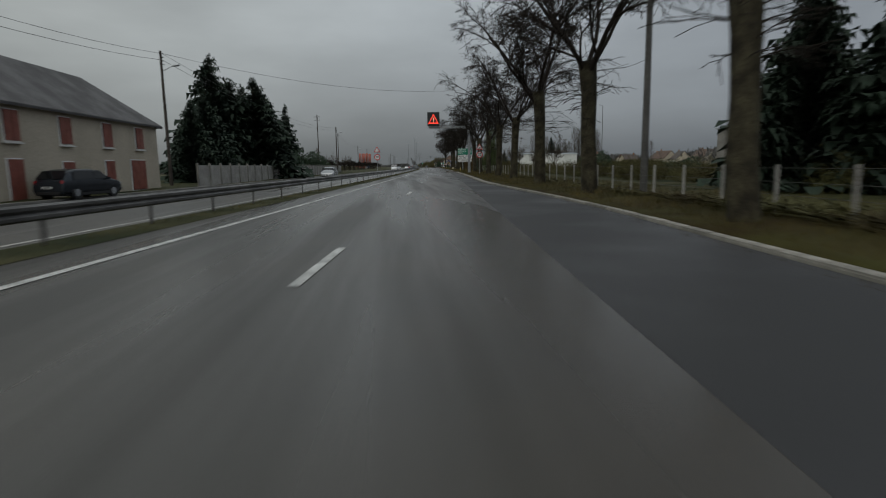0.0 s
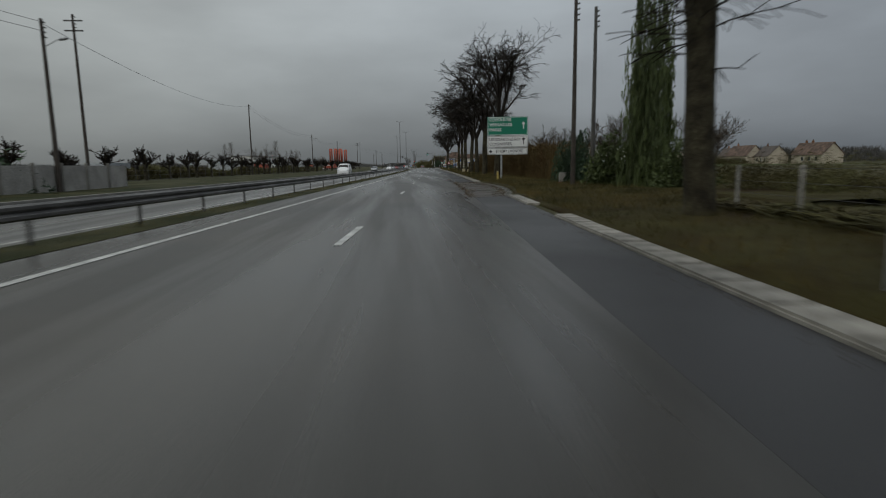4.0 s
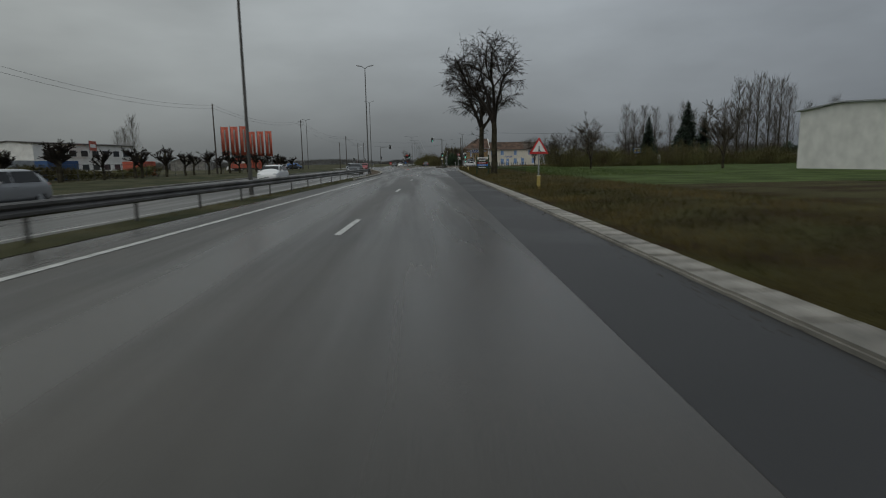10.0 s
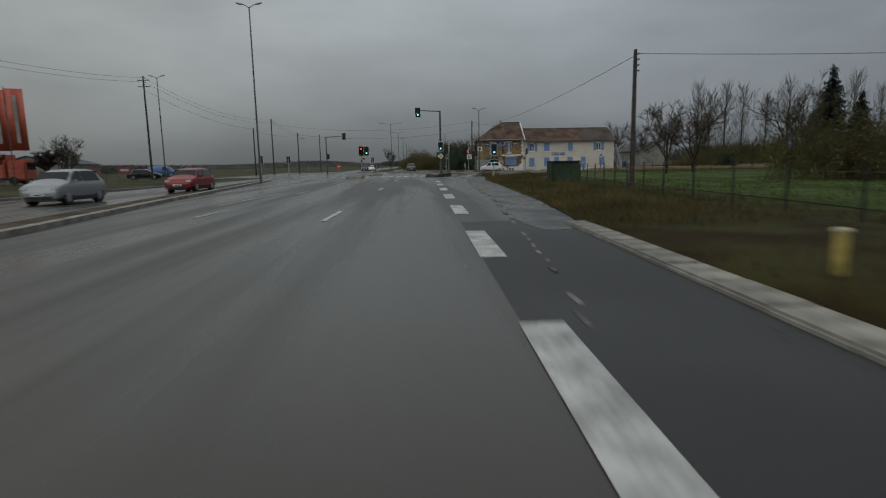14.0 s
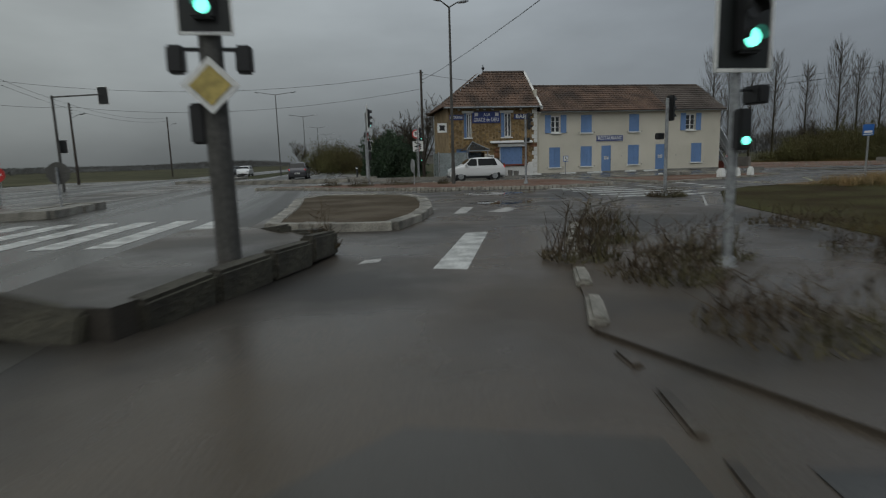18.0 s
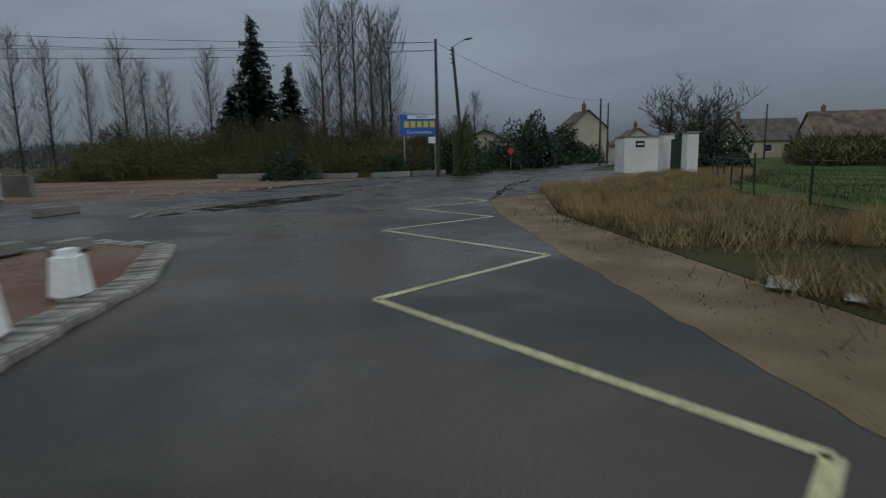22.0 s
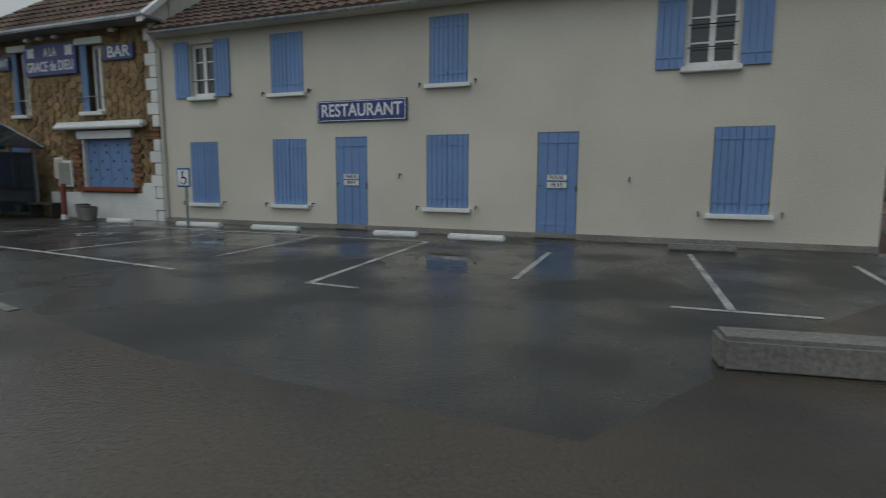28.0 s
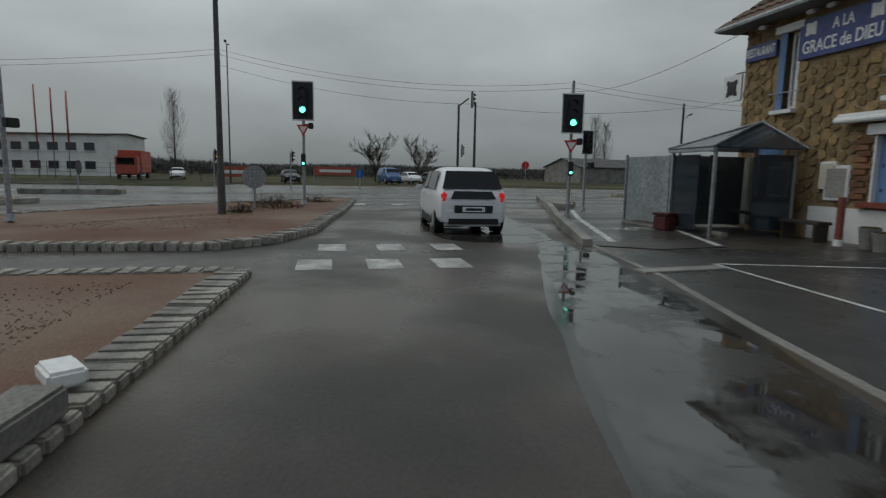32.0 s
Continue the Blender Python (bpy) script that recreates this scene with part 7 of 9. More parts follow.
d = part("priority_plate", bm, WHITE, mast, "white diamond plate")
d.matrix_basis = pose(0.0, -0.18, 1.95, 90, 0, 0)
d = part("priority_face", prism(bmesh.new(), [(-0.22, 0), (0, -0.22), (0.22, 0), (0, 0.22)], 0.006, 0.02), YELLOW, mast, "yellow diamond face")
d.matrix_basis = pose(0.0, -0.185, 1.95, 90, 0, 0)
for sx in (-1, 1):
    part("repeater_box", box(bmesh.new(), (sx * 0.36, -0.05, 2.24), (0.18, 0.17, 0.30), bevel=0.025), BLACK, mast)
    part("bracket", box(bmesh.new(), (sx * 0.2, 0, 2.36), (0.3, 0.04, 0.04)), BLACK, mast)
part("pedestrian_signal", box(bmesh.new(), (-0.20, 0.0, 1.55), (0.16, 0.16, 0.45), bevel=0.025), BLACK, mast)

traffic_signal((-11.3, -38.3, 0.03), 0, 2.78, 2, "green traffic light on a grey pole among weeds", 0.95)
traffic_signal((-10.0, -3.65, 0.0), 78, 3.25, 2, "green traffic light with a small yield plate", 0.95, extra="yield", pole_h=4.2)
traffic_signal((-14.0, -12.0, 0.16), 86, 3.6, 2, "green traffic light on the red island", 1.05, extra="yield")
traffic_signal((-6.8, -17.9, 0.16), 60, 2.9, 3, "traffic light seen from behind on the red island", 0.85, low=False, board=False)
traffic_signal((-5.4, -27.4, 0.0), 110, 2.75, 3, "traffic light turned away, with weeds at its foot", 0.85, low=False, board=False)
traffic_signal((-13.6, -1.4, 0.01), 100, 2.6, 3, "dark traffic signal beside the cycle lane", 0.7, low=False)
traffic_signal((-13.2, 5.5, 0.2), 170, 2.6, 3, "dark traffic signal at the side road mouth", 0.7, low=False)
ob = traffic_signal((-25.75, -35.2, 0.22), 5, 2.75, 0, "pair of traffic lights, red and green, on the island", 0.82)
signal_head(ob, pose(0.57, 0, 2.75), 2, 0.82)
signal_head(ob, pose(0.0, 0.0, 2.75), 0, 0.82)
ob = thing("signal_mast", "dark mast with an overhanging arm for the oncoming lanes", "traffic light", (-34, -2, 0.0), 0, "traffic signals")
part("mast", tube(bmesh.new(), (0, 0, -0.1), (0, 0, 6.3), 0.1, 0.08, 10), POLE_GREY, ob)
part("arm", tube(bmesh.new(), (0, 0, 6.2), (2.9, 0, 6.35), 0.05, seg=8), POLE_GREY, ob)
signal_head(ob, pose(3.0, 0.3, 6.3, 0, 0, 180), 1, 0.9)
signal_head(ob, pose(0.2, 0.3, 3.0, 0, 0, 180), 1, 0.7)
for at in ((-27.2, 14, 0), (-38, -14, 0), (-40.5, -20, 0)):
    traffic_signal(at, 180, 2.4, 1, "traffic light seen from behind across the road", 0.85, low=False)


# ---- road signs ----
def post_sign(name, label, at, turn, h, posts=1, wide=0.0, material=GALV):
    ob = thing(name, label, "road sign", at, turn)
    for k in range(posts):
        x = (k - (posts - 1) / 2) * wide
        part("post", tube(bmesh.new(), (x, 0.06, -0.05), (x, 0.06, h), 0.035, seg=10), material, ob)
    return ob


def disc(parent, z, r, rim, face, text="", x=0.0):
    p = part("rim", tube(bmesh.new(), (x, 0.0, z), (x, -0.02, z), r, r, 28), rim, parent)
    part("face", tube(bmesh.new(), (x, -0.02, z), (x, -0.03, z), r * 0.74, r * 0.74, 28), face, parent)
    if text:
        words(text, r * 1.0, BLACK, parent, pose(x, -0.034, z, 90, 0, 0), 0.003, wide=r * 0.95, bold=0.008)


def triangle(parent, z, s, symbol="bar"):
    ring = [(-s, -0.55 * s), (s, -0.55 * s), (0, 1.15 * s)]
    m = pose(0, 0, z, 90, 0, 0)
    t = part("triangle", prism(bmesh.new(), ring, -0.01, 0.01), RED, parent)
    t.matrix_basis = m
    t = part("triangle_face", prism(bmesh.new(), [(x * 0.68, y * 0.68 + 0.02) for x, y in ring], 0.008, 0.022), WHITE, parent)
    t.matrix_basis = m
    bm = bmesh.new()
    if symbol == "lights":
        for k in range(3):
            tube(bm, (0, -0.02, z - 0.12 * s + 0.19 * s * k - 0.1 * s), (0, -0.03, z - 0.12 * s + 0.19 * s * k - 0.1 * s), 0.075 * s, seg=10)
    else:
        box(bm, (0.0, -0.026, z - 0.05 * s), (0.09 * s, 0.012, 0.55 * s))
        box(bm, (0.08 * s, -0.026, z - 0.25 * s), (0.4 * s, 0.012, 0.08 * s), Matrix.Rotation(0.6, 3, "Y"))
    part("symbol", bm, BLACK, parent)


for at in ((-29.2, -326.6, 0.1), (lane_x(-321) - 7.9, -321, 0.05)):
    ob = post_sign("speed_limit_sign", "round red-rimmed 70 sign under a warning triangle", at, -4, 4.3)
    disc(ob, 2.75, 0.45, RED, WHITE, "70")
    triangle(ob, 3.75, 0.5, "lights")
ob = post_sign("warning_sign", "red-rimmed warning triangle with a junction symbol", (-19.25, -152.95, 0.1), -3, 2.3)
triangle(ob, 1.85, 0.45)
ob = post_sign("speed_limit_sign", "round red-rimmed 70 sign over white panels", (-9.4, 2.6, 0), -5, 3.9)
disc(ob, 3.55, 0.36, RED, WHITE, "70")
part("plate", box(bmesh.new(), (0.1, 0, 2.55), (0.85, 0.03, 0.8), bevel=0.01), WHITE, ob)
for k in range(3):
    part("plate_bar", box(bmesh.new(), (0.1, -0.02, 2.3 + 0.24 * k), (0.55, 0.012, 0.08), Matrix.Rotation(0.3 * (k - 1), 3, "Y")), BLACK, ob)
ob = post_sign("round_sign_back", "dark weathered back of a round sign on an island", (-24.7, -23.5, 0.2), 180, 1.3)
disc(ob, 1.1, 0.36, POLE_GREY, POLE_GREY)
for at, turn in (((-26.4, 11, 0.2), 0), ((-36, -9, 0), -90)):
    ob = post_sign("keep_right_sign", "round blue sign with a white arrow", at, turn, 1.5)
    disc(ob, 1.2, 0.32, BLUE_FLAT, BLUE_FLAT)
    part("arrow", box(bmesh.new(), (0.02, -0.036, 1.2), (0.07, 0.008, 0.36), Matrix.Rotation(0.7, 3, "Y")), WHITE, ob)
ob = post_sign("no_entry_sign", "round red no-entry sign", (-30.5, -16, 0.0), 10, 1.6)
disc(ob, 1.3, 0.34, RED, RED)
part("bar", box(bmesh.new(), (0, -0.036, 1.3), (0.42, 0.008, 0.1)), WHITE, ob)
ob = post_sign("no_entry_sign", "round red no-entry sign", (-42, 6, 0.0), -90, 2.6)
disc(ob, 2.2, 0.36, RED, RED)
part("bar", box(bmesh.new(), (0, -0.036, 2.2), (0.42, 0.008, 0.1)), WHITE, ob)
ob = post_sign("round_sign_back", "grey back of a round sign on a short post", (-11.8, -13.4, 0.16), -80, 1.2)
disc(ob, 0.95, 0.36, GALV, GALV)

ob = thing("direction_sign", "green and white direction sign panels on a steel post", "road sign", (-24.0, -264.9, 0.0), -8)
part("post", box(bmesh.new(), (-0.55, 0.12, 1.5), (0.16, 0.16, 3.2), bevel=0.02), GALV, ob)
part("post", box(bmesh.new(), (0.75, 0.12, 2.7), (0.12, 0.12, 1.0), bevel=0.02), GALV, ob)
for z0, z1, mat, rows in ((3.95, 5.55, GREEN_SIGN, [("ST QUENTIN EN YVES", 5.28, 1.9), ("VERSAILLES", 4.86, 2.0), ("PARIS", 4.42, 1.05)]), (2.9, 3.9, WHITE, [("LES ESSARTS LE ROI", 3.58, 2.7), ("COIGNIERES", 3.18, 1.95)]), (2.25, 2.84, WHITE, [("ST REMY L'HONORE", 2.55, 2.4)])):
    part("panel", box(bmesh.new(), (0, 0, (z0 + z1) / 2), (3.55, 0.06, z1 - z0), bevel=0.015), mat, ob)
    bm = bmesh.new()
    for c, s in (((0, -0.034, z1 - 0.05), (3.45, 0.01, 0.03)), ((0, -0.034, z0 + 0.05), (3.45, 0.01, 0.03)), ((1.72, -0.034, (z0 + z1) / 2), (0.03, 0.01, z1 - z0 - 0.08)), ((-1.72, -0.034, (z0 + z1) / 2), (0.03, 0.01, z1 - z0 - 0.08))):
        box(bm, c, s)
    part("border", bm, WHITE if mat is GREEN_SIGN else BLACK, ob)
    for text, z, w in rows:
        words(text, 0.36, WHITE if mat is GREEN_SIGN else BLACK, ob, pose(-1.6 + w / 2 + (0.55 if z0 < 2.5 else 0), -0.035, z, 90, 0, 0), 0.003, wide=w, bold=0.005)
    bm = box(bmesh.new(), (1.4 if z0 > 2.5 else -1.45, -0.036, (z0 + z1) / 2), (0.07, 0.01, 0.5 if z0 > 2.5 else 0.07))
    box(bm, (1.4 if z0 > 2.5 else -1.5, -0.036, (z0 + z1) / 2 + (0.2 if z0 > 2.5 else 0)), (0.22, 0.01, 0.22), Matrix.Rotation(0.785, 3, "Y"))
    part("arrow", bm, WHITE if mat is GREEN_SIGN else BLACK, ob)

ob = thing("overhead_message_sign", "lit red warning triangle display on an overhead gantry arm", "road sign", (lane_x(-310) + 6.6, -310.3, 0.1), -4)
part("column", box(bmesh.new(), (0, 0.2, 3.9), (0.42, 0.42, 8.0), bevel=0.03), GALV, ob)
part("beam", box(bmesh.new(), (-3.3, 0.2, 7.75), (7.0, 0.38, 0.42), bevel=0.03), GALV, ob)
part("walkway", box(bmesh.new(), (-6.0, 0.0, 7.8), (2.3, 0.7, 0.08)), GALV, ob)
for x in (-7.1, -4.9):
    part("railing", tube(bmesh.new(), (x, -0.2, 7.8), (x, -0.2, 9.3), 0.03, seg=6), GALV, ob)
part("display", box(bmesh.new(), (-6.0, -0.05, 9.1), (2.05, 0.3, 2.3), bevel=0.03), PANEL_DARK, ob)
tri = [Vector((-0.88, -0.70)), Vector((0.88, -0.70)), Vector((0.0, 0.86))]
bm = bmesh.new()
for p, q in zip(tri, tri[1:] + tri[:1]):
    quad = [p, q, q * 0.78, p * 0.78]
    bm.faces.new([bm.verts.new((-6.0 + c.x, -0.215, 9.05 + c.y)) for c in quad])
part("lit_triangle", bm, RED_LIGHT, ob)
bm = box(bmesh.new(), (-6.0, -0.21, 9.08), (0.13, 0.012, 0.5))
box(bm, (-6.0, -0.21, 8.68), (0.13, 0.012, 0.13))
part("lit_mark", bm, plain("lit_digits", (1.0, 0.45, 0.25), 0.4, glow=0.8), ob)

ob = thing("village_info_board", "green framed notice board on two green posts", "notice board", (-17.95, -122.6, 0.1), -3)
for x in (-0.58, 0.58):
    part("post", box(bmesh.new(), (x, 0, 0.95), (0.12, 0.12, 2.0), bevel=0.02), LEAF_DARK, ob)
part("header", box(bmesh.new(), (0, -0.02, 1.62), (1.05, 0.05, 0.2)), WHITE, ob)
part("header_bar", box(bmesh.new(), (0, -0.05, 1.62), (0.8, 0.01, 0.07)), BLACK, ob)
for k, mat in enumerate((LEAF_DARK, CAR_RED, BLUE_FLAT, LEAF_DARK)):
    part("plate", box(bmesh.new(), (0, -0.02, 1.38 - 0.22 * k), (1.05, 0.05, 0.19)), mat, ob)
    part("plate_bar", box(bmesh.new(), (-0.05, -0.05, 1.38 - 0.22 * k), (0.7, 0.01, 0.05)), WHITE, ob)
for at, h, mat, text in (((-25.6, -268.9, 0.1), 0.75, YELLOW, "short yellow marker post"), ((-19.3, -153.15, 0.1), 0.6, YELLOW, "short yellow marker post"), ((-16.4, -93.7, 0.1), 0.5, YELLOW, "short yellow marker post"), ((-22.0, -219.6, 0.12), 0.5, CREAM_BOX, "short white marker post in the verge"), ((-12.85, -47.4, 0.03), 0.42, YELLOW, "short yellow marker post")):
    ob = thing("marker_post", text, "marker post", at, 10, "yellow marker posts")
    part("body", box(bmesh.new(), (0, 0, h / 2), (0.16, 0.10, h), bevel=0.03), mat, ob)
    part("cap", box(bmesh.new(), (0, 0, h), (0.18, 0.12, 0.05), bevel=0.015), CREAM_BOX, ob)
ob = thing("emergency_phone_box", "cream roadside box with a dark slot", "cabinet", (-22.3, -216.2, 0.1), 22)
part("body", box(bmesh.new(), (0, 0, 0.33), (0.40, 0.34, 0.66), bevel=0.04), CREAM_BOX, ob)
part("slot", box(bmesh.new(), (-0.02, -0.172, 0.53), (0.19, 0.02, 0.06)), BLACK, ob)
ob = thing("green_container", "dark green bin by the fence", "container", (-10.0, -60.5, 0), 5)
part("body", box(bmesh.new(), (0, 0, 0.65), (2.0, 1.2, 1.3), bevel=0.06), LEAF_DARK, ob)
part("lid", box(bmesh.new(), (0, 0, 1.36), (2.06, 1.26, 0.14), bevel=0.05), BLACK, ob)

# meadow fence
random.seed(5)
fence = thing("meadow_fence", "dark stakes with thin wires round the meadow", "fence")
run = [(-15.2, -130), (-13.9, -117.6), (-11.0, -78), (-8.0, -58), (-4.6, -41), (0.8, -31.2), (8.4, -27.6), (20, -25.6), (34, -27.0), (52, -33)]
stake = box(bmesh.new(), (0, 0, 0.62), (0.05, 0.05, 1.3), bevel=0.008)
stake_me = bpy.data.meshes.new("stake")
stake.to_mesh(stake_me)
stake.free()
stake_me.materials.append(IRON)
for a, b in zip(run, run[1:]):
    a, b = Vector(a), Vector(b)
    m = max(1, round((b - a).length / 2.7))
    for k in range(m):
        p = a.lerp(b, k / m)
        share("stake", stake_me, fence, pose(p.x, p.y, random.uniform(-0.08, 0.05), random.uniform(-2, 2), random.uniform(-2, 2), 10))
    for z in (0.35, 0.7, 1.05):
        part("wire", tube(bmesh.new(), (*a, z), (*b, z), 0.006, seg=4, cap=False), IRON, fence)

# pale fence by the playing field
fence = thing("concrete_fence", "pale concrete posts with wire mesh by the playing field", "fence")
for k in range(52):
    y = -405 + k * 2.6
    if y > -299:
        continue
    x = lane_x(y) + 9.7
    part("post", box(bmesh.new(), (x, y, 0.65), (0.07, 0.07, 1.3), bevel=0.008), FENCE_PALE, fence)
for z in (0.3, 0.6, 0.9, 1.22):
    part("wire", sweep(bmesh.new(), [(lane_x(y) + 9.7, y, z) for y in range(-405, -299, 8)], [(-0.005, -0.005), (-0.005, 0.005), (0.005, 0.005), (0.005, -0.005)]), POLE_GREY, fence)
slab("playing_field", [(lane_x(-405) + 11.3, -405), (lane_x(-300) + 11.3, -300), (lane_x(-270) + 11.3, -270), (40, -270), (40, -405)], -0.02, 0.05, GRASS, "flat grassy ground behind the fence", "field")


# ---- cars ----
def car(label, at, turn, paint, size=(3.7, 1.66, 1.5), shape="hatch", lit=False, group="cars on the road"):
    """A car along its x axis: lofted body, panes, wheels, lamps, bumpers, mirrors and blank plates."""
    L, W, H = size
    ob = thing("car", label, "car", at, turn, group)
    rows = {"hatch": [(-.5, .36), (-.495, .52), (-.475, .63), (-.37, .96), (-.2, 1.0), (.05, .985), (.13, .93), (.28, .655), (.40, .60), (.475, .52), (.5, .36)],
            "suv": [(-.5, .40), (-.495, .55), (-.47, .64), (-.40, .96), (-.2, 1.0), (.02, .99), (.10, .94), (.25, .66), (.40, .60), (.48, .52), (.5, .38)],
            "saloon": [(-.5, .40), (-.49, .60), (-.36, .66), (-.25, .95), (-.1, 1.0), (.05, .985), (.11, .93), (.25, .68), (.42, .60), (.485, .50), (.5, .38)],
            "van": [(-.5, .35), (-.498, .5), (-.49, .62), (-.475, .97), (-.2, 1.0), (.15, .985), (.22, .93), (.34, .60), (.45, .52), (.49, .44), (.5, .3)]}[shape]
    belt, low, w = 0.62 * H, 0.17, W / 2
    bm, rings = bmesh.new(), []
    for k, (u, t) in enumerate(rows):
        x, z = u * L, t * H
        nose = 1 - 0.55 * max(0, abs(u) - 0.40) ** 1.3 * 4
        b, ww = min(belt, z * 0.97), w * nose
        wr = ww * (0.76 if z > belt * 1.08 else 0.9)
        half = [(ww * 0.90, low), (ww, low + 0.2), (ww, b * 0.8), (ww * 0.97, b), (wr, z - 0.03 * H), (wr * 0.82, z)]
        rings.append([bm.verts.new((x, y, q)) for y, q in half] + [bm.verts.new((x, -y, q)) for y, q in half[::-1]])
    n = len(rings[0])
    for r, s in zip(rings, rings[1:]):
        for k in range(n):
            bm.faces.new((r[k], r[(k + 1) % n], s[(k + 1) % n], s[k]))
    bm.faces.new(rings[0])
    bm.faces.new(rings[-1][::-1])
    shell = part("body", bm, paint, ob, smooth=True)
    soft = shell.modifiers.new("round", "SUBSURF")
    soft.levels = soft.render_levels = 2

    def pane(name, pts, parent=ob, mat=GLASS_CAR):
        bm = bmesh.new()
        bm.faces.new([bm.verts.new(p) for p in pts])
        q = bmesh.ops.extrude_face_region(bm, geom=list(bm.faces))
        c = Vector((0, 0, H * 0.4))
        mid = sum((Vector(p) for p in pts), Vector()) / len(pts)
        out = (mid - c).normalized() * 0.012
        bmesh.ops.translate(bm, verts=[v for v in q["geom"] if isinstance(v, bmesh.types.BMVert)], vec=out)
        return part(name, bm, mat, parent)

    def across(k0, k1, f0, f1, inset, z):
        (u0, t0), (u1, t1) = rows[k0], rows[k1]
        p = [(u0 + (u1 - u0) * f, t0 + (t1 - t0) * f) for f in (f0, f1)]
        wid = [w * 0.85 * inset, w * 0.70 * inset] if p[0][1] < p[1][1] else [w * 0.70 * inset, w * 0.85 * inset]
        return [(p[0][0] * L, -wid[0], p[0][1] * H + z), (p[0][0] * L, wid[0], p[0][1] * H + z), (p[1][0] * L, wid[1], p[1][1] * H + z), (p[1][0] * L, -wid[1], p[1][1] * H + z)]

    pane("windscreen", across(6, 7, 0.1, 0.95, 0.98, 0.005))
    if shape != "van":
        pane("rear_window", across(2, 3, 0.1, 0.88, 0.98, 0.005))
    if lit and paint == CAR_WHITE:
        pane("tailgate_panel", across(1, 2, 0.0, 1.0, 0.74, 0.004))
        part("plate_recess", box(bmesh.new(), (-0.508 * L, 0, 0.56), (0.02, 0.86, 0.17), bevel=0.008), BLACK, ob)
    for s in (-1, 1):
        def skin(x, z):
            f = (z - belt) / (H - belt)
            return (x * L, s * (w * 0.97 + (w * 0.76 - w * 0.97) * f + 0.004), z)
        z0, z1 = belt + 0.03, H * 0.92
        pane("side_window", [skin(.02, z0), skin(.235, z0), skin(.12, z1), skin(.02, z1)])
        if shape != "van":
            pane("side_window", [skin(-.345, z0), skin(-.005, z0), skin(-.005, z1), skin(-.30, z1)])
        part("mirror", box(bmesh.new(), (0.2 * L, s * (w + 0.09), belt + 0.05), (0.12, 0.2, 0.13), bevel=0.03), paint, ob)
        part("tail_lamp", box(bmesh.new(), (-0.478 * L, s * w * 0.80, H * 0.54), (0.11, 0.13, 0.22), bevel=0.03), TAIL_LIT if lit else TAIL_RED, ob)
        part("headlamp", box(bmesh.new(), (0.465 * L, s * w * 0.72, H * 0.46), (0.2, 0.3, 0.15), bevel=0.04), HEADLAMP, ob)
        part("sill", box(bmesh.new(), (0, s * w * 0.97, 0.24), (0.5 * L, 0.06, 0.14), bevel=0.02), BLACK, ob)
        part("door_handle", box(bmesh.new(), (0.0 * L, s * (w + 0.005), belt - 0.12), (0.2, 0.03, 0.035), bevel=0.01), paint, ob)
        for x in (-0.305, 0.31):
            r = H * 0.205
            part("wheel_arch", tube(bmesh.new(), (x * L, s * (w - 0.14), r + 0.02), (x * L, s * (w - 0.022), r + 0.02), r * 1.14, seg=20), BLACK, ob)
            wheel = part("wheel", tube(bmesh.new(), (x * L, s * (w - 0.24), r), (x * L, s * (w - 0.014), r), r, seg=24), TYRE, ob)
            part("rim", tube(bmesh.new(), (x * L, s * (w - 0.016), r), (x * L, s * (w - 0.004), r), r * 0.62, r * 0.56, seg=18), GALV, wheel)
    part("bumper", box(bmesh.new(), (-0.478 * L, 0, 0.40), (0.22, W * 0.90, 0.42), bevel=0.09), paint, ob)
    part("bumper", box(bmesh.new(), (0.468 * L, 0, 0.38), (0.24, W * 0.88, 0.38), bevel=0.09), paint, ob)
    for x in (-0.506, 0.503):
        part("bumper_strip", box(bmesh.new(), (x * L, 0, 0.30), (0.03, W * 0.7, 0.14), bevel=0.012), BLACK, ob)
    part("underbody", box(bmesh.new(), (0, 0, 0.24), (0.9 * L, W * 0.8, 0.16), bevel=0.03), BLACK, ob)
    for x, s in ((-0.513, -1), (0.508, 1)):
        p = part("number_plate", box(bmesh.new(), (x * L, 0, 0.45 if s > 0 else 0.56), (0.02, 0.5, 0.11)), WHITE, ob)
        part("plate_bar", box(bmesh.new(), (x * L + s * 0.012, 0, 0.45 if s > 0 else 0.56), (0.006, 0.36, 0.05)), BLACK, p)
    return ob


HEADLAMP = plain("clear_headlamp", (0.55, 0.57, 0.6), 0.15)
TAIL_RED = plain("red_lens", (0.35, 0.02, 0.02), 0.2)
car("small white hatchback waiting before the lights, tail lamps lit", (-7.0, -7.9, 0), 178, CAR_WHITE, (3.6, 1.62, 1.5), "hatch", True)
car("dark grey sport utility car with lit tail lamps", (-19.6, 13, 0), 88, CAR_GREY, (4.3, 1.78, 1.6), "suv", True)
car("small red car on the main road", (-18.4, 62, 0), 88, CAR_RED, (3.9, 1.68, 1.48), "hatch", True)
car("red car far along the road", (-15.9, 128, 0), 88, CAR_RED, (4.0, 1.68, 1.5), "hatch", True)
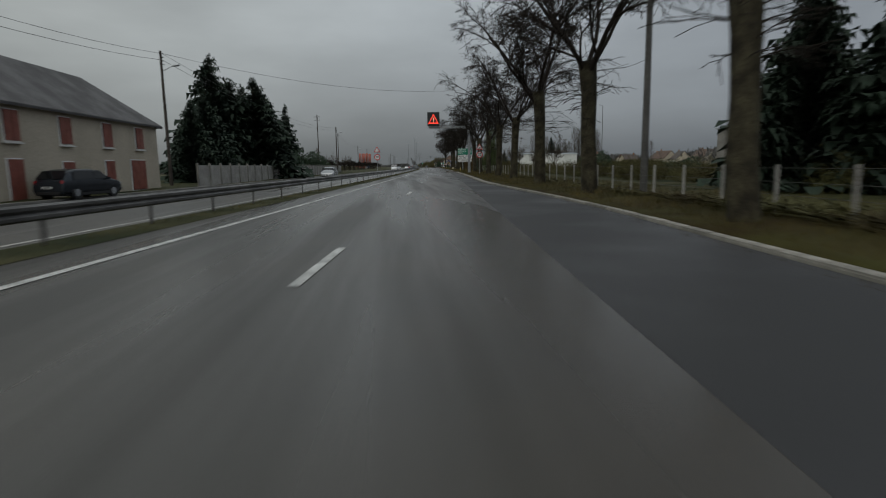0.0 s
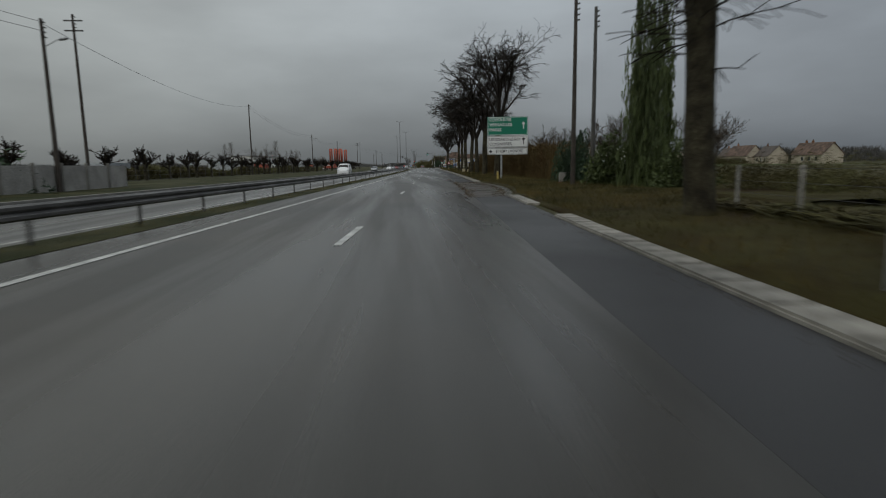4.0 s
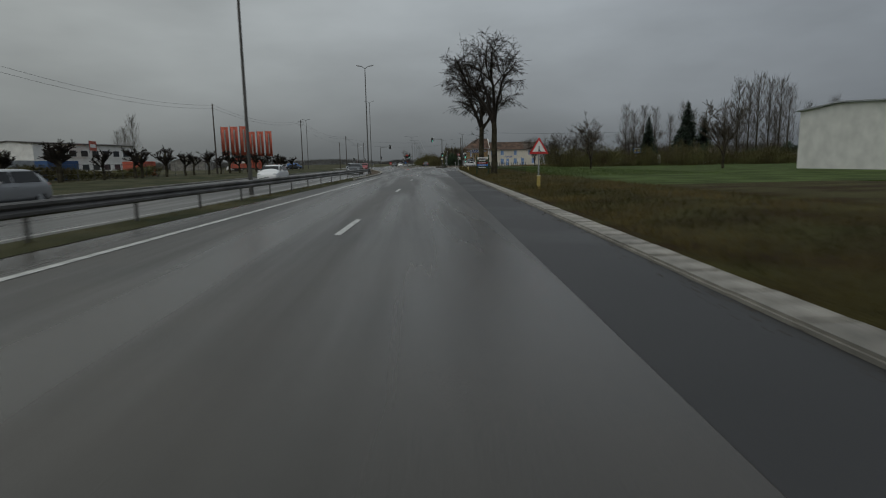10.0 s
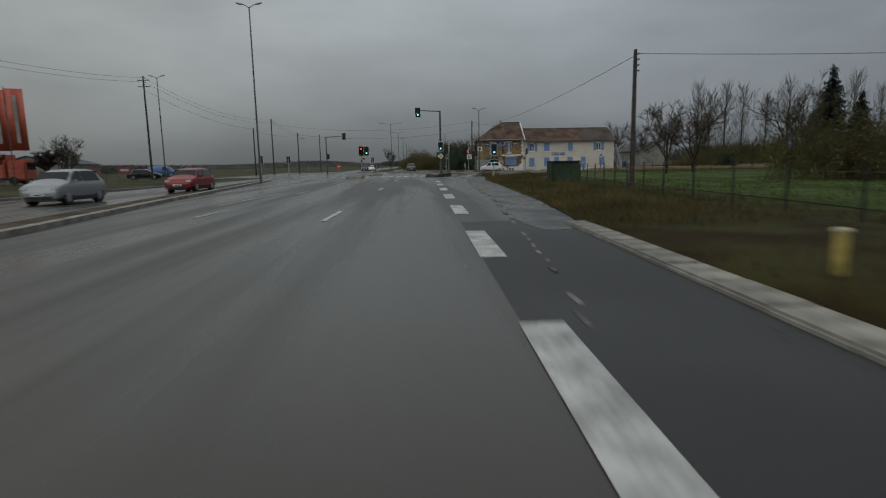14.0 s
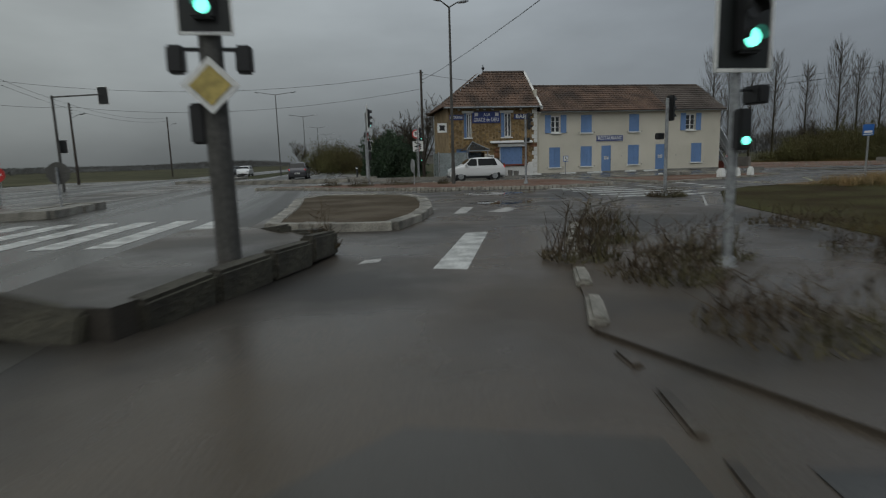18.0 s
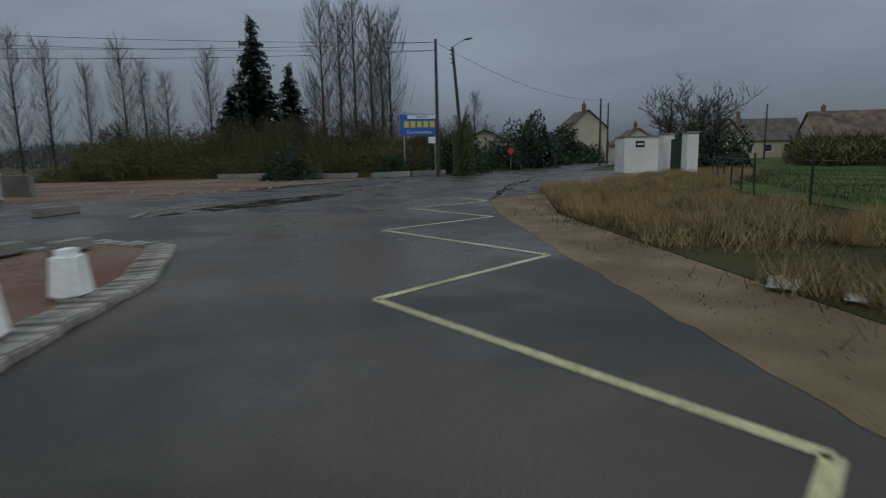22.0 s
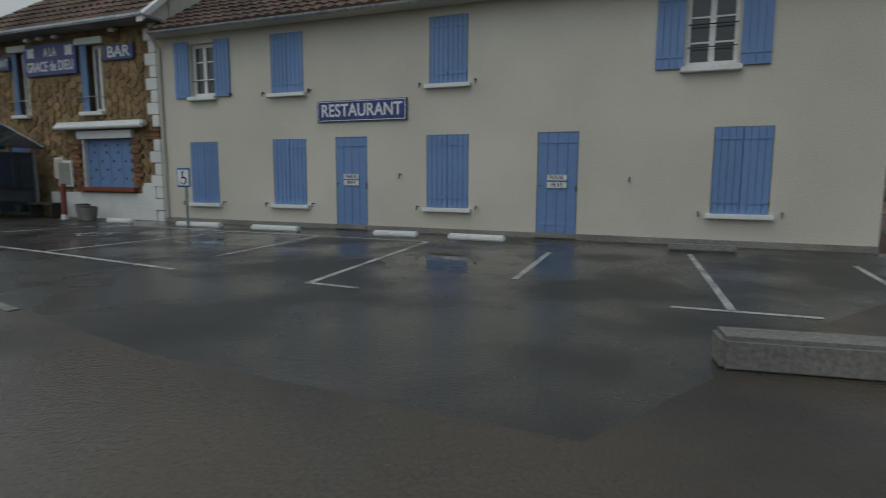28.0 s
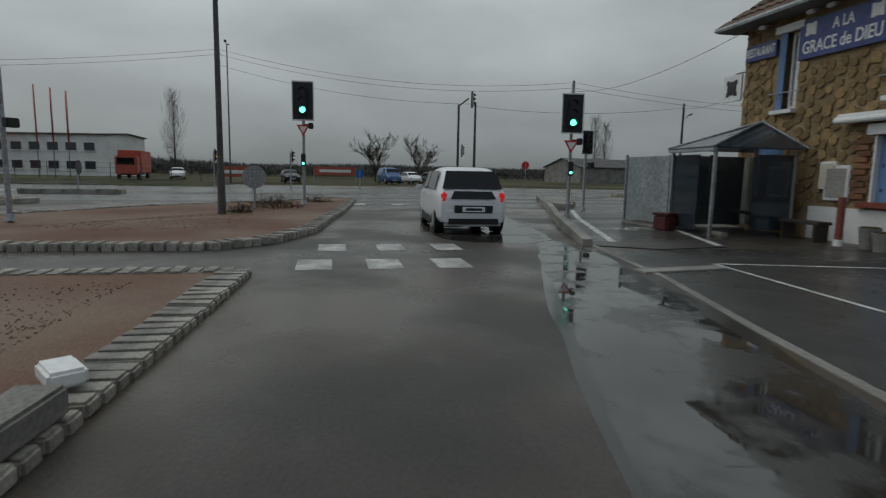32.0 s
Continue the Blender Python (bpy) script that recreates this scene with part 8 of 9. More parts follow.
for y, off, paint, size, shape, text in ((-100.8, -8.9, CAR_DARK, (4.4, 1.76, 1.45), "hatch", "dark grey family car on the opposite carriageway"), (-73.4, -13.2, CAR_SILVER, (3.7, 1.65, 1.5), "hatch", "silver car on the opposite carriageway"), (-63, -12.0, CAR_RED, (4.0, 1.7, 1.45), "hatch", "red car on the opposite carriageway"), (44, -12.5, CAR_DARK, (4.2, 1.7, 1.45), "saloon", "dark car waiting beyond the crossing"), (-227, -12.0, CAR_WHITE, (4.6, 1.85, 1.9), "van", "small white van on the opposite carriageway"), (-131, -11.6, CAR_WHITE, (4.2, 1.7, 1.45), "saloon", "white car on the opposite carriageway"), (-334, -12.6, CAR_SILVER, (4.3, 1.72, 1.45), "saloon", "pale car half hidden by the guardrail"), (-158, -14.0, CAR_SILVER, (4.2, 1.7, 1.45), "hatch", "silver car half hidden by the guardrail")):
    car(text, (lane_x(y) + off, y, 0), -92, paint, size, shape)
car("dark parked car before the beige house", (-56.8, -377.5, 0.1), 80, CAR_DARK, (4.2, 1.72, 1.45), "hatch", group="parked cars")
car("white car coming along the main road", (-28.6, 38.0, 0), -91, CAR_WHITE, (4.1, 1.7, 1.46), "hatch")
for x, y, paint, shape, size, text in ((-58, -15.6, CAR_DARK, "saloon", (4.3, 1.72, 1.42), "dark car parked along the far side"), (-60, -4.5, CAR_BLUE, "van", (4.5, 1.85, 1.9), "blue van among the parked cars"), (-63, -1.5, CAR_WHITE, "hatch", (4.0, 1.7, 1.45), "white parked car across the road"), (-66, 1.5, CAR_GREY, "hatch", (4.0, 1.7, 1.45), "grey parked car across the road"), (-70, -30.2, CAR_WHITE, "hatch", (4.0, 1.7, 1.45), "white parked car by the office")):
    car(text, (x, y, 0.05), 12, paint, size, shape, group="parked cars")


# ---- houses ----
def house_block(name, label, at, turn, size, eave, ridge, wall, roof, openings=(), shutters=None, chimney=True, hip=0.0, category="house"):
    """A gabled or hipped house, its long side along x: wall, roof, chimney, and windows on the -y side as (x, z, w, h)."""
    L, W = size
    ob = thing(name, label, category, at, turn)
    bm = prism(bmesh.new(), [(-L / 2, -W / 2), (L / 2, -W / 2), (L / 2, W / 2), (-L / 2, W / 2)], -0.1, eave)
    if not hip:
        for x in (-L / 2, L / 2 - 0.25):
            q = [bm.verts.new((x + d, y, z)) for d in (0, 0.25) for y, z in ((-W / 2, eave), (W / 2, eave), (0, ridge - 0.05))]
            bm.faces.new(q[:3])
            bm.faces.new(q[3:][::-1])
            for i, j in ((0, 1), (1, 2), (2, 0)):
                bm.faces.new((q[i], q[j], q[j + 3], q[i + 3]))
    part("wall", bm, wall, ob)
    o = 0.35
    drop = (ridge - eave) / (W / 2) * o
    for s in (-1, 1):
        bm = bmesh.new()
        ring = [(-L / 2 - o, s * (W / 2 + o), eave - drop), (L / 2 + o, s * (W / 2 + o), eave - drop), (L / 2 + o - hip * W / 2, 0, ridge), (-L / 2 - o + hip * W / 2, 0, ridge)]
        a = [bm.verts.new(p) for p in ring]
        b = [bm.verts.new((x, y, z + 0.14)) for x, y, z in ring]
        bm.faces.new(a)
        bm.faces.new(b[::-1])
        for i in range(4):
            bm.faces.new((a[i], a[(i + 1) % 4], b[(i + 1) % 4], b[i]))
        part("roof", bm, roof, ob)
        if hip:
            bm = bmesh.new()
            ring = [(s * (L / 2 + o), -W / 2 - o, eave - drop), (s * (L / 2 + o), W / 2 + o, eave - drop), (s * (L / 2 + o - hip * W / 2), 0, ridge)]
            a = [bm.verts.new(p) for p in ring]
            b = [bm.verts.new((x, y, z + 0.14)) for x, y, z in ring]
            bm.faces.new(a)
            bm.faces.new(b[::-1])
            for i in range(3):
                bm.faces.new((a[i], a[(i + 1) % 3], b[(i + 1) % 3], b[i]))
            part("roof", bm, roof, ob)
    if chimney:
        c = part("chimney", box(bmesh.new(), (-L * 0.32, 0.3, ridge + 0.3), (0.7, 0.5, 1.6), bevel=0.02), BRICK, ob)
        part("chimney_pot", tube(bmesh.new(), (-L * 0.32, 0.3, ridge + 1.1), (-L * 0.32, 0.3, ridge + 1.5), 0.13, 0.1, 10), TILE, c)
    for x, z, ww, hh in openings:
        y = -W / 2
        win = part("window", box(bmesh.new(), (x, y - 0.02, z), (ww + 0.12, 0.08, hh + 0.12), bevel=0.01), WHITE, ob)
        part("pane", box(bmesh.new(), (x, y - 0.065, z), (ww, 0.02, hh)), GLASS, win)
        part("sill", box(bmesh.new(), (x, y - 0.08, z - hh / 2 - 0.1), (ww + 0.3, 0.2, 0.07), bevel=0.01), RENDER_WHITE, win)
        if shutters:
            for s in (-1, 1):
                part("shutter", box(bmesh.new(), (x + s * (ww / 4 + 0.01), y - 0.10, z), (ww / 2, 0.04, hh), bevel=0.008), shutters, win)
    return ob


house_block("roadside_house", "beige rendered house with rust-red shutters and dark roof", (-62.3, -373, 0), 90, (19, 7.5), 4.7, 7.6, HOUSE_RENDER, SLATE, [(-6.5, 3.55, 1.0, 1.4), (-2.2, 3.55, 1.0, 1.4), (2.2, 3.55, 1.0, 1.4), (6.5, 3.55, 1.0, 1.4), (-6.5, 1.05, 1.0, 1.9), (-2.2, 1.2, 1.0, 1.4), (2.2, 1.05, 1.0, 1.9), (6.0, 1.1, 2.0, 1.95)], SHUTTER_RED, True, 0.7)
house_block("cream_house", "cream gabled house with brown tiles beyond the thicket", (100, -18.5, 0), 20, (7, 6), 5.6, 8.2, HOUSE_RENDER, TILE, [(-1.8, 2.6, 1.0, 1.3), (1.8, 2.6, 1.0, 1.3)], None)
house_block("low_house", "low house with a grey roof behind bushes", (66, -9.5, 0), 5, (10, 6), 2.6, 4.0, HOUSE_RENDER, TILE_GREY, [(0, 1.6, 1.0, 1.0)], None, False)
house_block("white_house", "white house with a brown roof by the side road", (114, -27.5, 0), 10, (9, 7), 3.0, 5.6, RENDER, TILE, [(-2.5, 1.6, 1.0, 1.2), (2.0, 1.6, 1.0, 1.2)], None)
for k, (x, y, s, turn) in enumerate(((128, -52, 1.0, 100), (124, -66, 1.1, 95), (126, -82, 1.0, 80), (134, -98, 1.1, 105), (112, -40, 0.9, 20), (120, -118, 1.0, 90))):
    house_block("far_house", "far beige house with pale brown roof beyond the meadow", (x, y, 0), turn + 180, (13 * s, 8 * s), 3.4 * s, 7.4 * s, HOUSE_RENDER, TILE if k % 2 else TILE_GREY, [(-3.5, 1.8, 1.2, 1.3), (0, 1.8, 1.2, 1.3), (3.5, 1.8, 1.2, 1.3)], None)
house_block("hangar", "grey hangar with a low gable behind the yard", (42.0, 49.5, 0), 92, (14, 6.8), 3.8, 5.9, CONCRETE, SLATE, [], None, False, category="shed")
house_block("white_warehouse", "long low white warehouse beyond the fields", (33, -124, 0), 180, (30, 12), 6.2, 6.6, RENDER_WHITE, ZINC, [], None, False, category="warehouse")
house_block("office_block", "white two-storey office block with window bands", (-96, -56, 0), 76, (26, 10), 6.2, 6.6, RENDER_WHITE, SLATE, [(-10 + 2.9 * k, z, 1.7, 1.2) for k in range(8) for z in (1.6, 4.4)], None, False, category="office")
house_block("grey_shed", "long grey shed with a low roof", (-112, 56, 0), 105, (40, 12), 3.2, 5.0, CONCRETE, SLATE, [], None, False, category="shed")
house_block("grey_shed", "low shed behind lopped trees", (-86, -130, 0), 93, (22, 9), 2.8, 3.8, ZINC, SLATE, [], None, False, category="shed")
house_block("far_shed", "far pale shed in the fields", (30, 240, 0), 10, (30, 14), 4, 6, CONCRETE, SLATE, [], None, False, category="shed")

# wall before the firs, in slabs
wall = thing("garden_wall", "pale grey slab wall with posts beside the pavement", "wall")
for k in range(34):
    y = -362 + 2.7 * k
    part("wall_slab", box(bmesh.new(), (-56.3 + 0.022 * (y + 362), y + 1.3, 0.85), (0.09, 2.52, 1.75), bevel=0.01), FENCE_PALE, wall)
    part("wall_post", box(bmesh.new(), (-56.3 + 0.022 * (y + 362), y, 0.92), (0.16, 0.16, 1.95), bevel=0.015), CONCRETE, wall)

# fences, containers and signs on the far side of the main road
fence = thing("depot_fence", "thin green wire fence on steel posts", "fence")
pm = bpy.data.meshes.new("post")
bm = tube(bmesh.new(), (0, 0, 0), (0, 0, 1.9), 0.035, seg=7)
bm.to_mesh(pm)
bm.free()
pm.materials.append(POLE_GREY)
for k in range(84):
    share("post", pm, fence, pose(-61.5 + 0.012 * (k * 3), -268 + k * 3, 0))
for z in (0.3, 0.8, 1.3, 1.8):
    part("wire", tube(bmesh.new(), (-61.5, -268, z), (-58.5, -17, z), 0.012, seg=4, cap=False), POLE_GREY, fence)
for x, y, mat, text in ((-67, -118, ZINC, "grey shipping container behind the fence"), (-68, -108, CAR_BLUE, "blue shipping container behind the fence"), (-70, -160, ORANGE, "orange skip behind the lopped trees"), (-72, -236, ZINC, "grey storage container in the depot"), (-69, -84, ORANGE, "orange storage box in the depot")):
    ob = thing("container", text, "container", (x, y, 0), 88)
    part("body", box(bmesh.new(), (0, 0, 1.2), (5.8, 2.4, 2.3), bevel=0.03), mat, ob)
    for k in range(12):
        part("rib", box(bmesh.new(), (-2.6 + 0.47 * k, -1.22, 1.2), (0.12, 0.05, 2.1)), mat, ob)
    part("skid", box(bmesh.new(), (0, 0, 0.03), (5.6, 2.2, 0.1)), BLACK, ob)


def banner(label, at, turn, wide, tall, z, mat, bars=1):
    ob = thing("banner", label, "banner", at, turn, "red advertising banners")
    for x in (-wide / 2, wide / 2):
        part("post", tube(bmesh.new(), (x, 0.05, -0.1), (x, 0.05, z + tall), 0.04, seg=8), GALV, ob)
    part("cloth", box(bmesh.new(), (0, 0, z + tall / 2), (wide, 0.03, tall), bevel=0.006), mat, ob)
    for k in range(bars):
        part("text_bar", box(bmesh.new(), (0, -0.02, z + tall * (k + 0.5) / bars), (wide * 0.75, 0.012, tall * 0.34 / bars)), WHITE, ob)
    return ob


banner("red banner with white writing across the road", (-63, -10.7, 0), 96, 5.0, 1.0, 0.9, ORANGE)
banner("red banner with white writing near the truck", (-62, -21.5, 0), 98, 4.5, 1.2, 0.5, ORANGE)
banner("orange sign panel on the office roof line", (-88.5, -60.5, 4.5), 100, 4.0, 1.9, 0.4, ORANGE)
for gx, gy, n in ((-63.6, -57.5, 3), (-62.9, -39.5, 3)):
    for k in range(n):
        ob = thing("flag", "tall orange banner flag on a white mast", "flag", (gx + 2.1 * k, gy - 0.6 * k, 0), 25, "orange flags")
        part("mast", tube(bmesh.new(), (-0.55, 0, -0.1), (-0.55, 0, 9.6), 0.05, 0.035, 8), POLE_GREY, ob)
        bm = bmesh.new()
        prev = None
        for j in range(9):
            x = -0.5 + 1.45 * j / 8
            d = 0.07 * math.sin(j * 1.1 + k)
            row = [bm.verts.new((x, d + e, z)) for e in (-0.006, 0.006) for z in (3.5, 9.4)]
            if prev:
                bm.faces.new((prev[0], row[0], row[1], prev[1]))
                bm.faces.new((prev[2], prev[3], row[3], row[2]))
                bm.faces.new((prev[1], row[1], row[3], prev[3]))
                bm.faces.new((prev[0], prev[2], row[2], row[0]))
            prev = row
        part("cloth", bm, ORANGE, ob, smooth=True)
        part("text_bar", box(bmesh.new(), (0.22, -0.10, 6.5), (0.3, 0.012, 4.6)), FENCE_PALE, ob)
ob = thing("delivery_truck", "orange box truck parked beside the office", "truck", (-66, -34, 0.05), 6)
part("cargo_box", box(bmesh.new(), (-0.9, 0, 2.0), (5.6, 2.4, 2.5), bevel=0.04), ORANGE, ob)
part("cab", box(bmesh.new(), (3.0, 0, 1.55), (1.9, 2.2, 2.2), bevel=0.18), ORANGE, ob)
part("windscreen", box(bmesh.new(), (3.93, 0, 2.0), (0.06, 1.8, 0.8), bevel=0.02), GLASS_CAR, ob)
part("chassis", box(bmesh.new(), (0.1, 0, 0.6), (7.4, 0.9, 0.25)), BLACK, ob)
part("text_bar", box(bmesh.new(), (-0.9, -1.215, 2.2), (3.4, 0.02, 0.5)), WHITE, ob)
for x in (-2.3, 2.6):
    for s in (-1, 1):
        part("wheel", tube(bmesh.new(), (x, s * 0.85, 0.45), (x, s * 1.15, 0.45), 0.45, seg=18), TYRE, ob)

# ---- the bus shelter and things before the stone front ----
ob = thing("bus_shelter", "steel and glass bus shelter against the stone front", "bus shelter", (0, 0, 0))
for x, y in ((-8.5, -2.55), (-6.3, -2.5), (-4.75, -2.45), (-4.75, -0.35), (-8.5, -0.35)):
    part("post", box(bmesh.new(), (x, y, 0.98), (0.07, 0.07, 1.96), bevel=0.008), GALV, ob)
part("end_panel", box(bmesh.new(), (-8.5, -1.45, 1.02), (0.03, 2.1, 1.75)), SHELTER_PALE, ob, "frosted pale glass panel")
part("front_panel", box(bmesh.new(), (-7.4, -2.53, 1.02), (2.05, 0.03, 1.75)), SHELTER_PALE, ob, "frosted pale glass panel")
part("back_panel", box(bmesh.new(), (-6.6, -0.33, 1.02), (3.6, 0.03, 1.75)), SHELTER_GLASS, ob)
part("side_panel", box(bmesh.new(), (-6.3, -1.45, 1.02), (0.03, 2.0, 1.75)), SHELTER_DARK, ob, "smoked dark glass panel")
part("side_panel", box(bmesh.new(), (-4.75, -0.9, 1.02), (0.03, 1.0, 1.75)), SHELTER_DARK, ob, "smoked dark glass panel")
part("door_panel", box(bmesh.new(), (-5.75, -2.47, 1.0), (0.95, 0.03, 1.78)), SHELTER_DARK, ob, "smoked dark glass panel")
part("floor_plate", box(bmesh.new(), (-7.4, -1.45, 0.03), (2.3, 2.3, 0.08), bevel=0.01), CONCRETE, ob)
part("gutter", box(bmesh.new(), (-5.5, -2.55, 1.99), (1.75, 0.12, 0.09), bevel=0.015), GALV, ob)
part("bench_seat", box(bmesh.new(), (-5.6, -0.65, 0.5), (1.4, 0.35, 0.06), bevel=0.01), POLE_WOOD, ob)
bm = bmesh.new()
for p, q in (((-6.4, -2.6), (-4.65, -2.6)), ((-4.65, -2.6), (-4.65, -0.1)), ((-6.4, -0.1), (-6.4, -2.6))):
    a = [Vector((*p, 2.02)), Vector((*q, 2.02)), Vector((-5.5, -0.7, 2.68))]
    up = Vector((0, 0, 0.035))
    v = [bm.verts.new(c) for c in a] + [bm.verts.new(c + up) for c in a]
    bm.faces.new(v[:3])
    bm.faces.new(v[3:][::-1])
    for i in range(3):
        bm.faces.new((v[i], v[(i + 1) % 3], v[(i + 1) % 3 + 3], v[i + 3]))
part("roof", bm, SHELTER_DARK, ob, "dark sloping glass roof")
for p in ((-6.4, -2.6), (-4.65, -2.6), (-4.65, -0.1)):
    part("roof_rib", tube(bmesh.new(), (*p, 2.06), (-5.5, -0.7, 2.73), 0.03, seg=6), GALV, ob)
ob = thing("red_bin", "dark red plastic bin in the shelter mouth", "bin", (-6.1, -2.75, 0), 20)
part("body", box(bmesh.new(), (0, 0, 0.2), (0.45, 0.4, 0.4), bevel=0.05), BIN_RED, ob)
part("lid", box(bmesh.new(), (0, 0, 0.42), (0.48, 0.43, 0.06), bevel=0.02), BIN_RED, ob)
ob = thing("guard_post", "dark red steel post by the shop front", "post", (-3.0, -0.75, 0))
part("shaft", tube(bmesh.new(), (0, 0, 0.12), (0, 0, 1.0), 0.075, seg=14), SHUTTER_RED, ob)
part("foot", tube(bmesh.new(), (0, 0, -0.02), (0, 0, 0.13), 0.095, seg=14), WHITE, ob)
ob = thing("wooden_bench", "low brown wooden bench under the notice box", "bench", (-4.1, -0.55, 0))
part("seat", box(bmesh.new(), (0, 0, 0.4), (1.1, 0.4, 0.07), bevel=0.012), POLE_WOOD, ob)
for x in (-0.45, 0.45):
    part("leg", box(bmesh.new(), (x, 0, 0.18), (0.08, 0.36, 0.38), bevel=0.01), POLE_WOOD, ob)
for x, y, r, h in ((-2.45, -0.6, 0.2, 0.42), (-2.0, -0.75, 0.22, 0.36)):
    ob = thing("flower_pot", "empty grey stone flower pot", "flower pot", (x, y, 0), 0, "flower pots")
    part("pot", tube(bmesh.new(), (0, 0, 0), (0, 0, h), r * 0.75, r, 14), CONCRETE, ob)
    part("soil", tube(bmesh.new(), (0, 0, h), (0, 0, h + 0.02), r * 0.85, seg=14), BROWN_GRIT, ob)
ob = thing("notice_box", "white framed notice box on the stone wall", "notice box", (-3.9, 0.0, 1.28))
part("frame", box(bmesh.new(), (0, 0, 0), (0.62, 0.08, 0.78), bevel=0.015), WHITE, ob)
part("sheet", box(bmesh.new(), (0, -0.045, 0), (0.5, 0.01, 0.64)), FENCE_PALE, ob)

# parking sign and wheel stops
ob = post_sign("disabled_parking_sign", "white parking sign with blue border and wheelchair symbol", (1.95, -1.16, 0), 0, 1.42)
part("plate", box(bmesh.new(), (0, 0, 1.2), (0.42, 0.02, 0.46), bevel=0.01), BLUE_FLAT, ob)
part("plate_face", box(bmesh.new(), (0, -0.014, 1.2), (0.34, 0.012, 0.38)), WHITE, ob)
bm = bmesh.new()
for k in range(14):
    a = math.radians(-150 + 22 * k)
    box(bm, (0.0 + 0.085 * math.cos(a), -0.024, 1.13 + 0.085 * math.sin(a)), (0.035, 0.008, 0.02), Matrix.Rotation(-a - 1.57, 3, "Y"))
for c, s in (((-0.02, -0.024, 1.25), (0.03, 0.008, 0.14)), ((0.03, -0.024, 1.2), (0.1, 0.008, 0.025)), ((0.09, -0.024, 1.13), (0.025, 0.008, 0.12)), ((-0.02, -0.024, 1.34), (0.045, 0.008, 0.045))):
    box(bm, c, s)
part("wheelchair_symbol", bm, BLACK, ob)
for k, (x, l) in enumerate(((-0.5, 0.95), (2.2, 1.35), (4.5, 1.3), (7.6, 1.0), (9.4, 1.2), (13.5, 1.1))):
    ob = thing("wheel_stop", "white painted concrete wheel stop by the wall", "wheel stop", (x, -1.0, 0), (-3, 2, 1, 4, -2, 3)[k], "wheel stops")
    part("block", box(bmesh.new(), (0, 0, 0.055), (l, 0.17, 0.12), bevel=0.03), WHITE if k != 5 else CONCRETE, ob)

# stair on the gable
ob = thing("metal_stair", "grey steel outside stair up the gable", "stair", (0, 0, 0))
for x in (16.85, 17.6):
    part("stringer", box(bmesh.new(), (x, 1.05, 1.7), (0.05, 4.6, 0.3), Matrix.Rotation(math.atan2(3.3, 3.1), 3, "X")), ZINC, ob)
bm = bmesh.new()
sheet = [bm.verts.new((x, y, z)) for x in (17.62, 17.66) for y, z in ((-0.55, 0.05), (2.6, 3.35), (2.6, 4.3), (-0.55, 0.95))]
for q in ((0, 1, 2, 3), (7, 6, 5, 4), (0, 4, 5, 1), (1, 5, 6, 2), (2, 6, 7, 3), (3, 7, 4, 0)):
    bm.faces.new([sheet[c] for c in q])
part("side_sheet", bm, ZINC, ob, "solid grey sheet balustrade")
part("handrail", tube(bmesh.new(), (17.64, -0.6, 1.0), (17.64, 2.6, 4.36), 0.03, seg=8), ZINC, ob)
part("landing_sheet", box(bmesh.new(), (17.0, 2.62, 3.45), (1.25, 0.04, 0.75)), ZINC, ob, "solid grey sheet before the landing")
part("landing_rail", tube(bmesh.new(), (16.4, 2.62, 4.2), (17.62, 2.62, 4.2), 0.025, seg=8), ZINC, ob)
for z in (0.55, 1.1, 1.65, 2.2, 2.75):
    part("brace", tube(bmesh.new(), (16.7, 2.65, z), (17.6, 2.65, z), 0.022, seg=6), ZINC, ob)
part("foot_rail", tube(bmesh.new(), (16.5, -0.5, 0.3), (17.6, -0.5, 0.3), 0.025, seg=6), ZINC, ob)
for x in (16.5, 16.95):
    part("foot_post", tube(bmesh.new(), (x, -0.5, -0.02), (x, -0.5, 0.32), 0.02, seg=6), ZINC, ob)
for k in range(17):
    t = (k + 0.5) / 17
    part("tread", box(bmesh.new(), (17.22, -0.5 + 3.1 * t, 3.3 * t), (0.70, 0.24, 0.03)), ZINC, ob)
part("landing", box(bmesh.new(), (17.05, 3.35, 3.32), (1.25, 1.5, 0.08)), ZINC, ob)
for x, y in ((16.7, 2.7), (17.6, 2.7), (16.7, 4.05), (17.6, 4.05)):
    part("support", box(bmesh.new(), (x, y, 1.65), (0.07, 0.07, 3.3)), ZINC, ob)
    part("rail_post", tube(bmesh.new(), (x, y, 3.3), (x, y, 4.35), 0.02, seg=6), ZINC, ob)
part("landing_rail", tube(bmesh.new(), (17.6, 2.7, 4.35), (17.6, 4.05, 4.35), 0.025, seg=8), ZINC, ob)
part("landing_rail", tube(bmesh.new(), (16.7, 4.05, 4.35), (17.6, 4.05, 4.35), 0.025, seg=8), ZINC, ob)
ob = thing("red_barrel", "dull red barrel under the stair", "barrel", (17.2, 0.9, 0))
part("drum", tube(bmesh.new(), (0, 0, 0), (0, 0, 0.62), 0.26, seg=18), SHUTTER_RED, ob)
for z in (0.2, 0.42):
    part("hoop", tube(bmesh.new(), (0, 0, z), (0, 0, z + 0.03), 0.275, seg=18), SHUTTER_RED, ob)

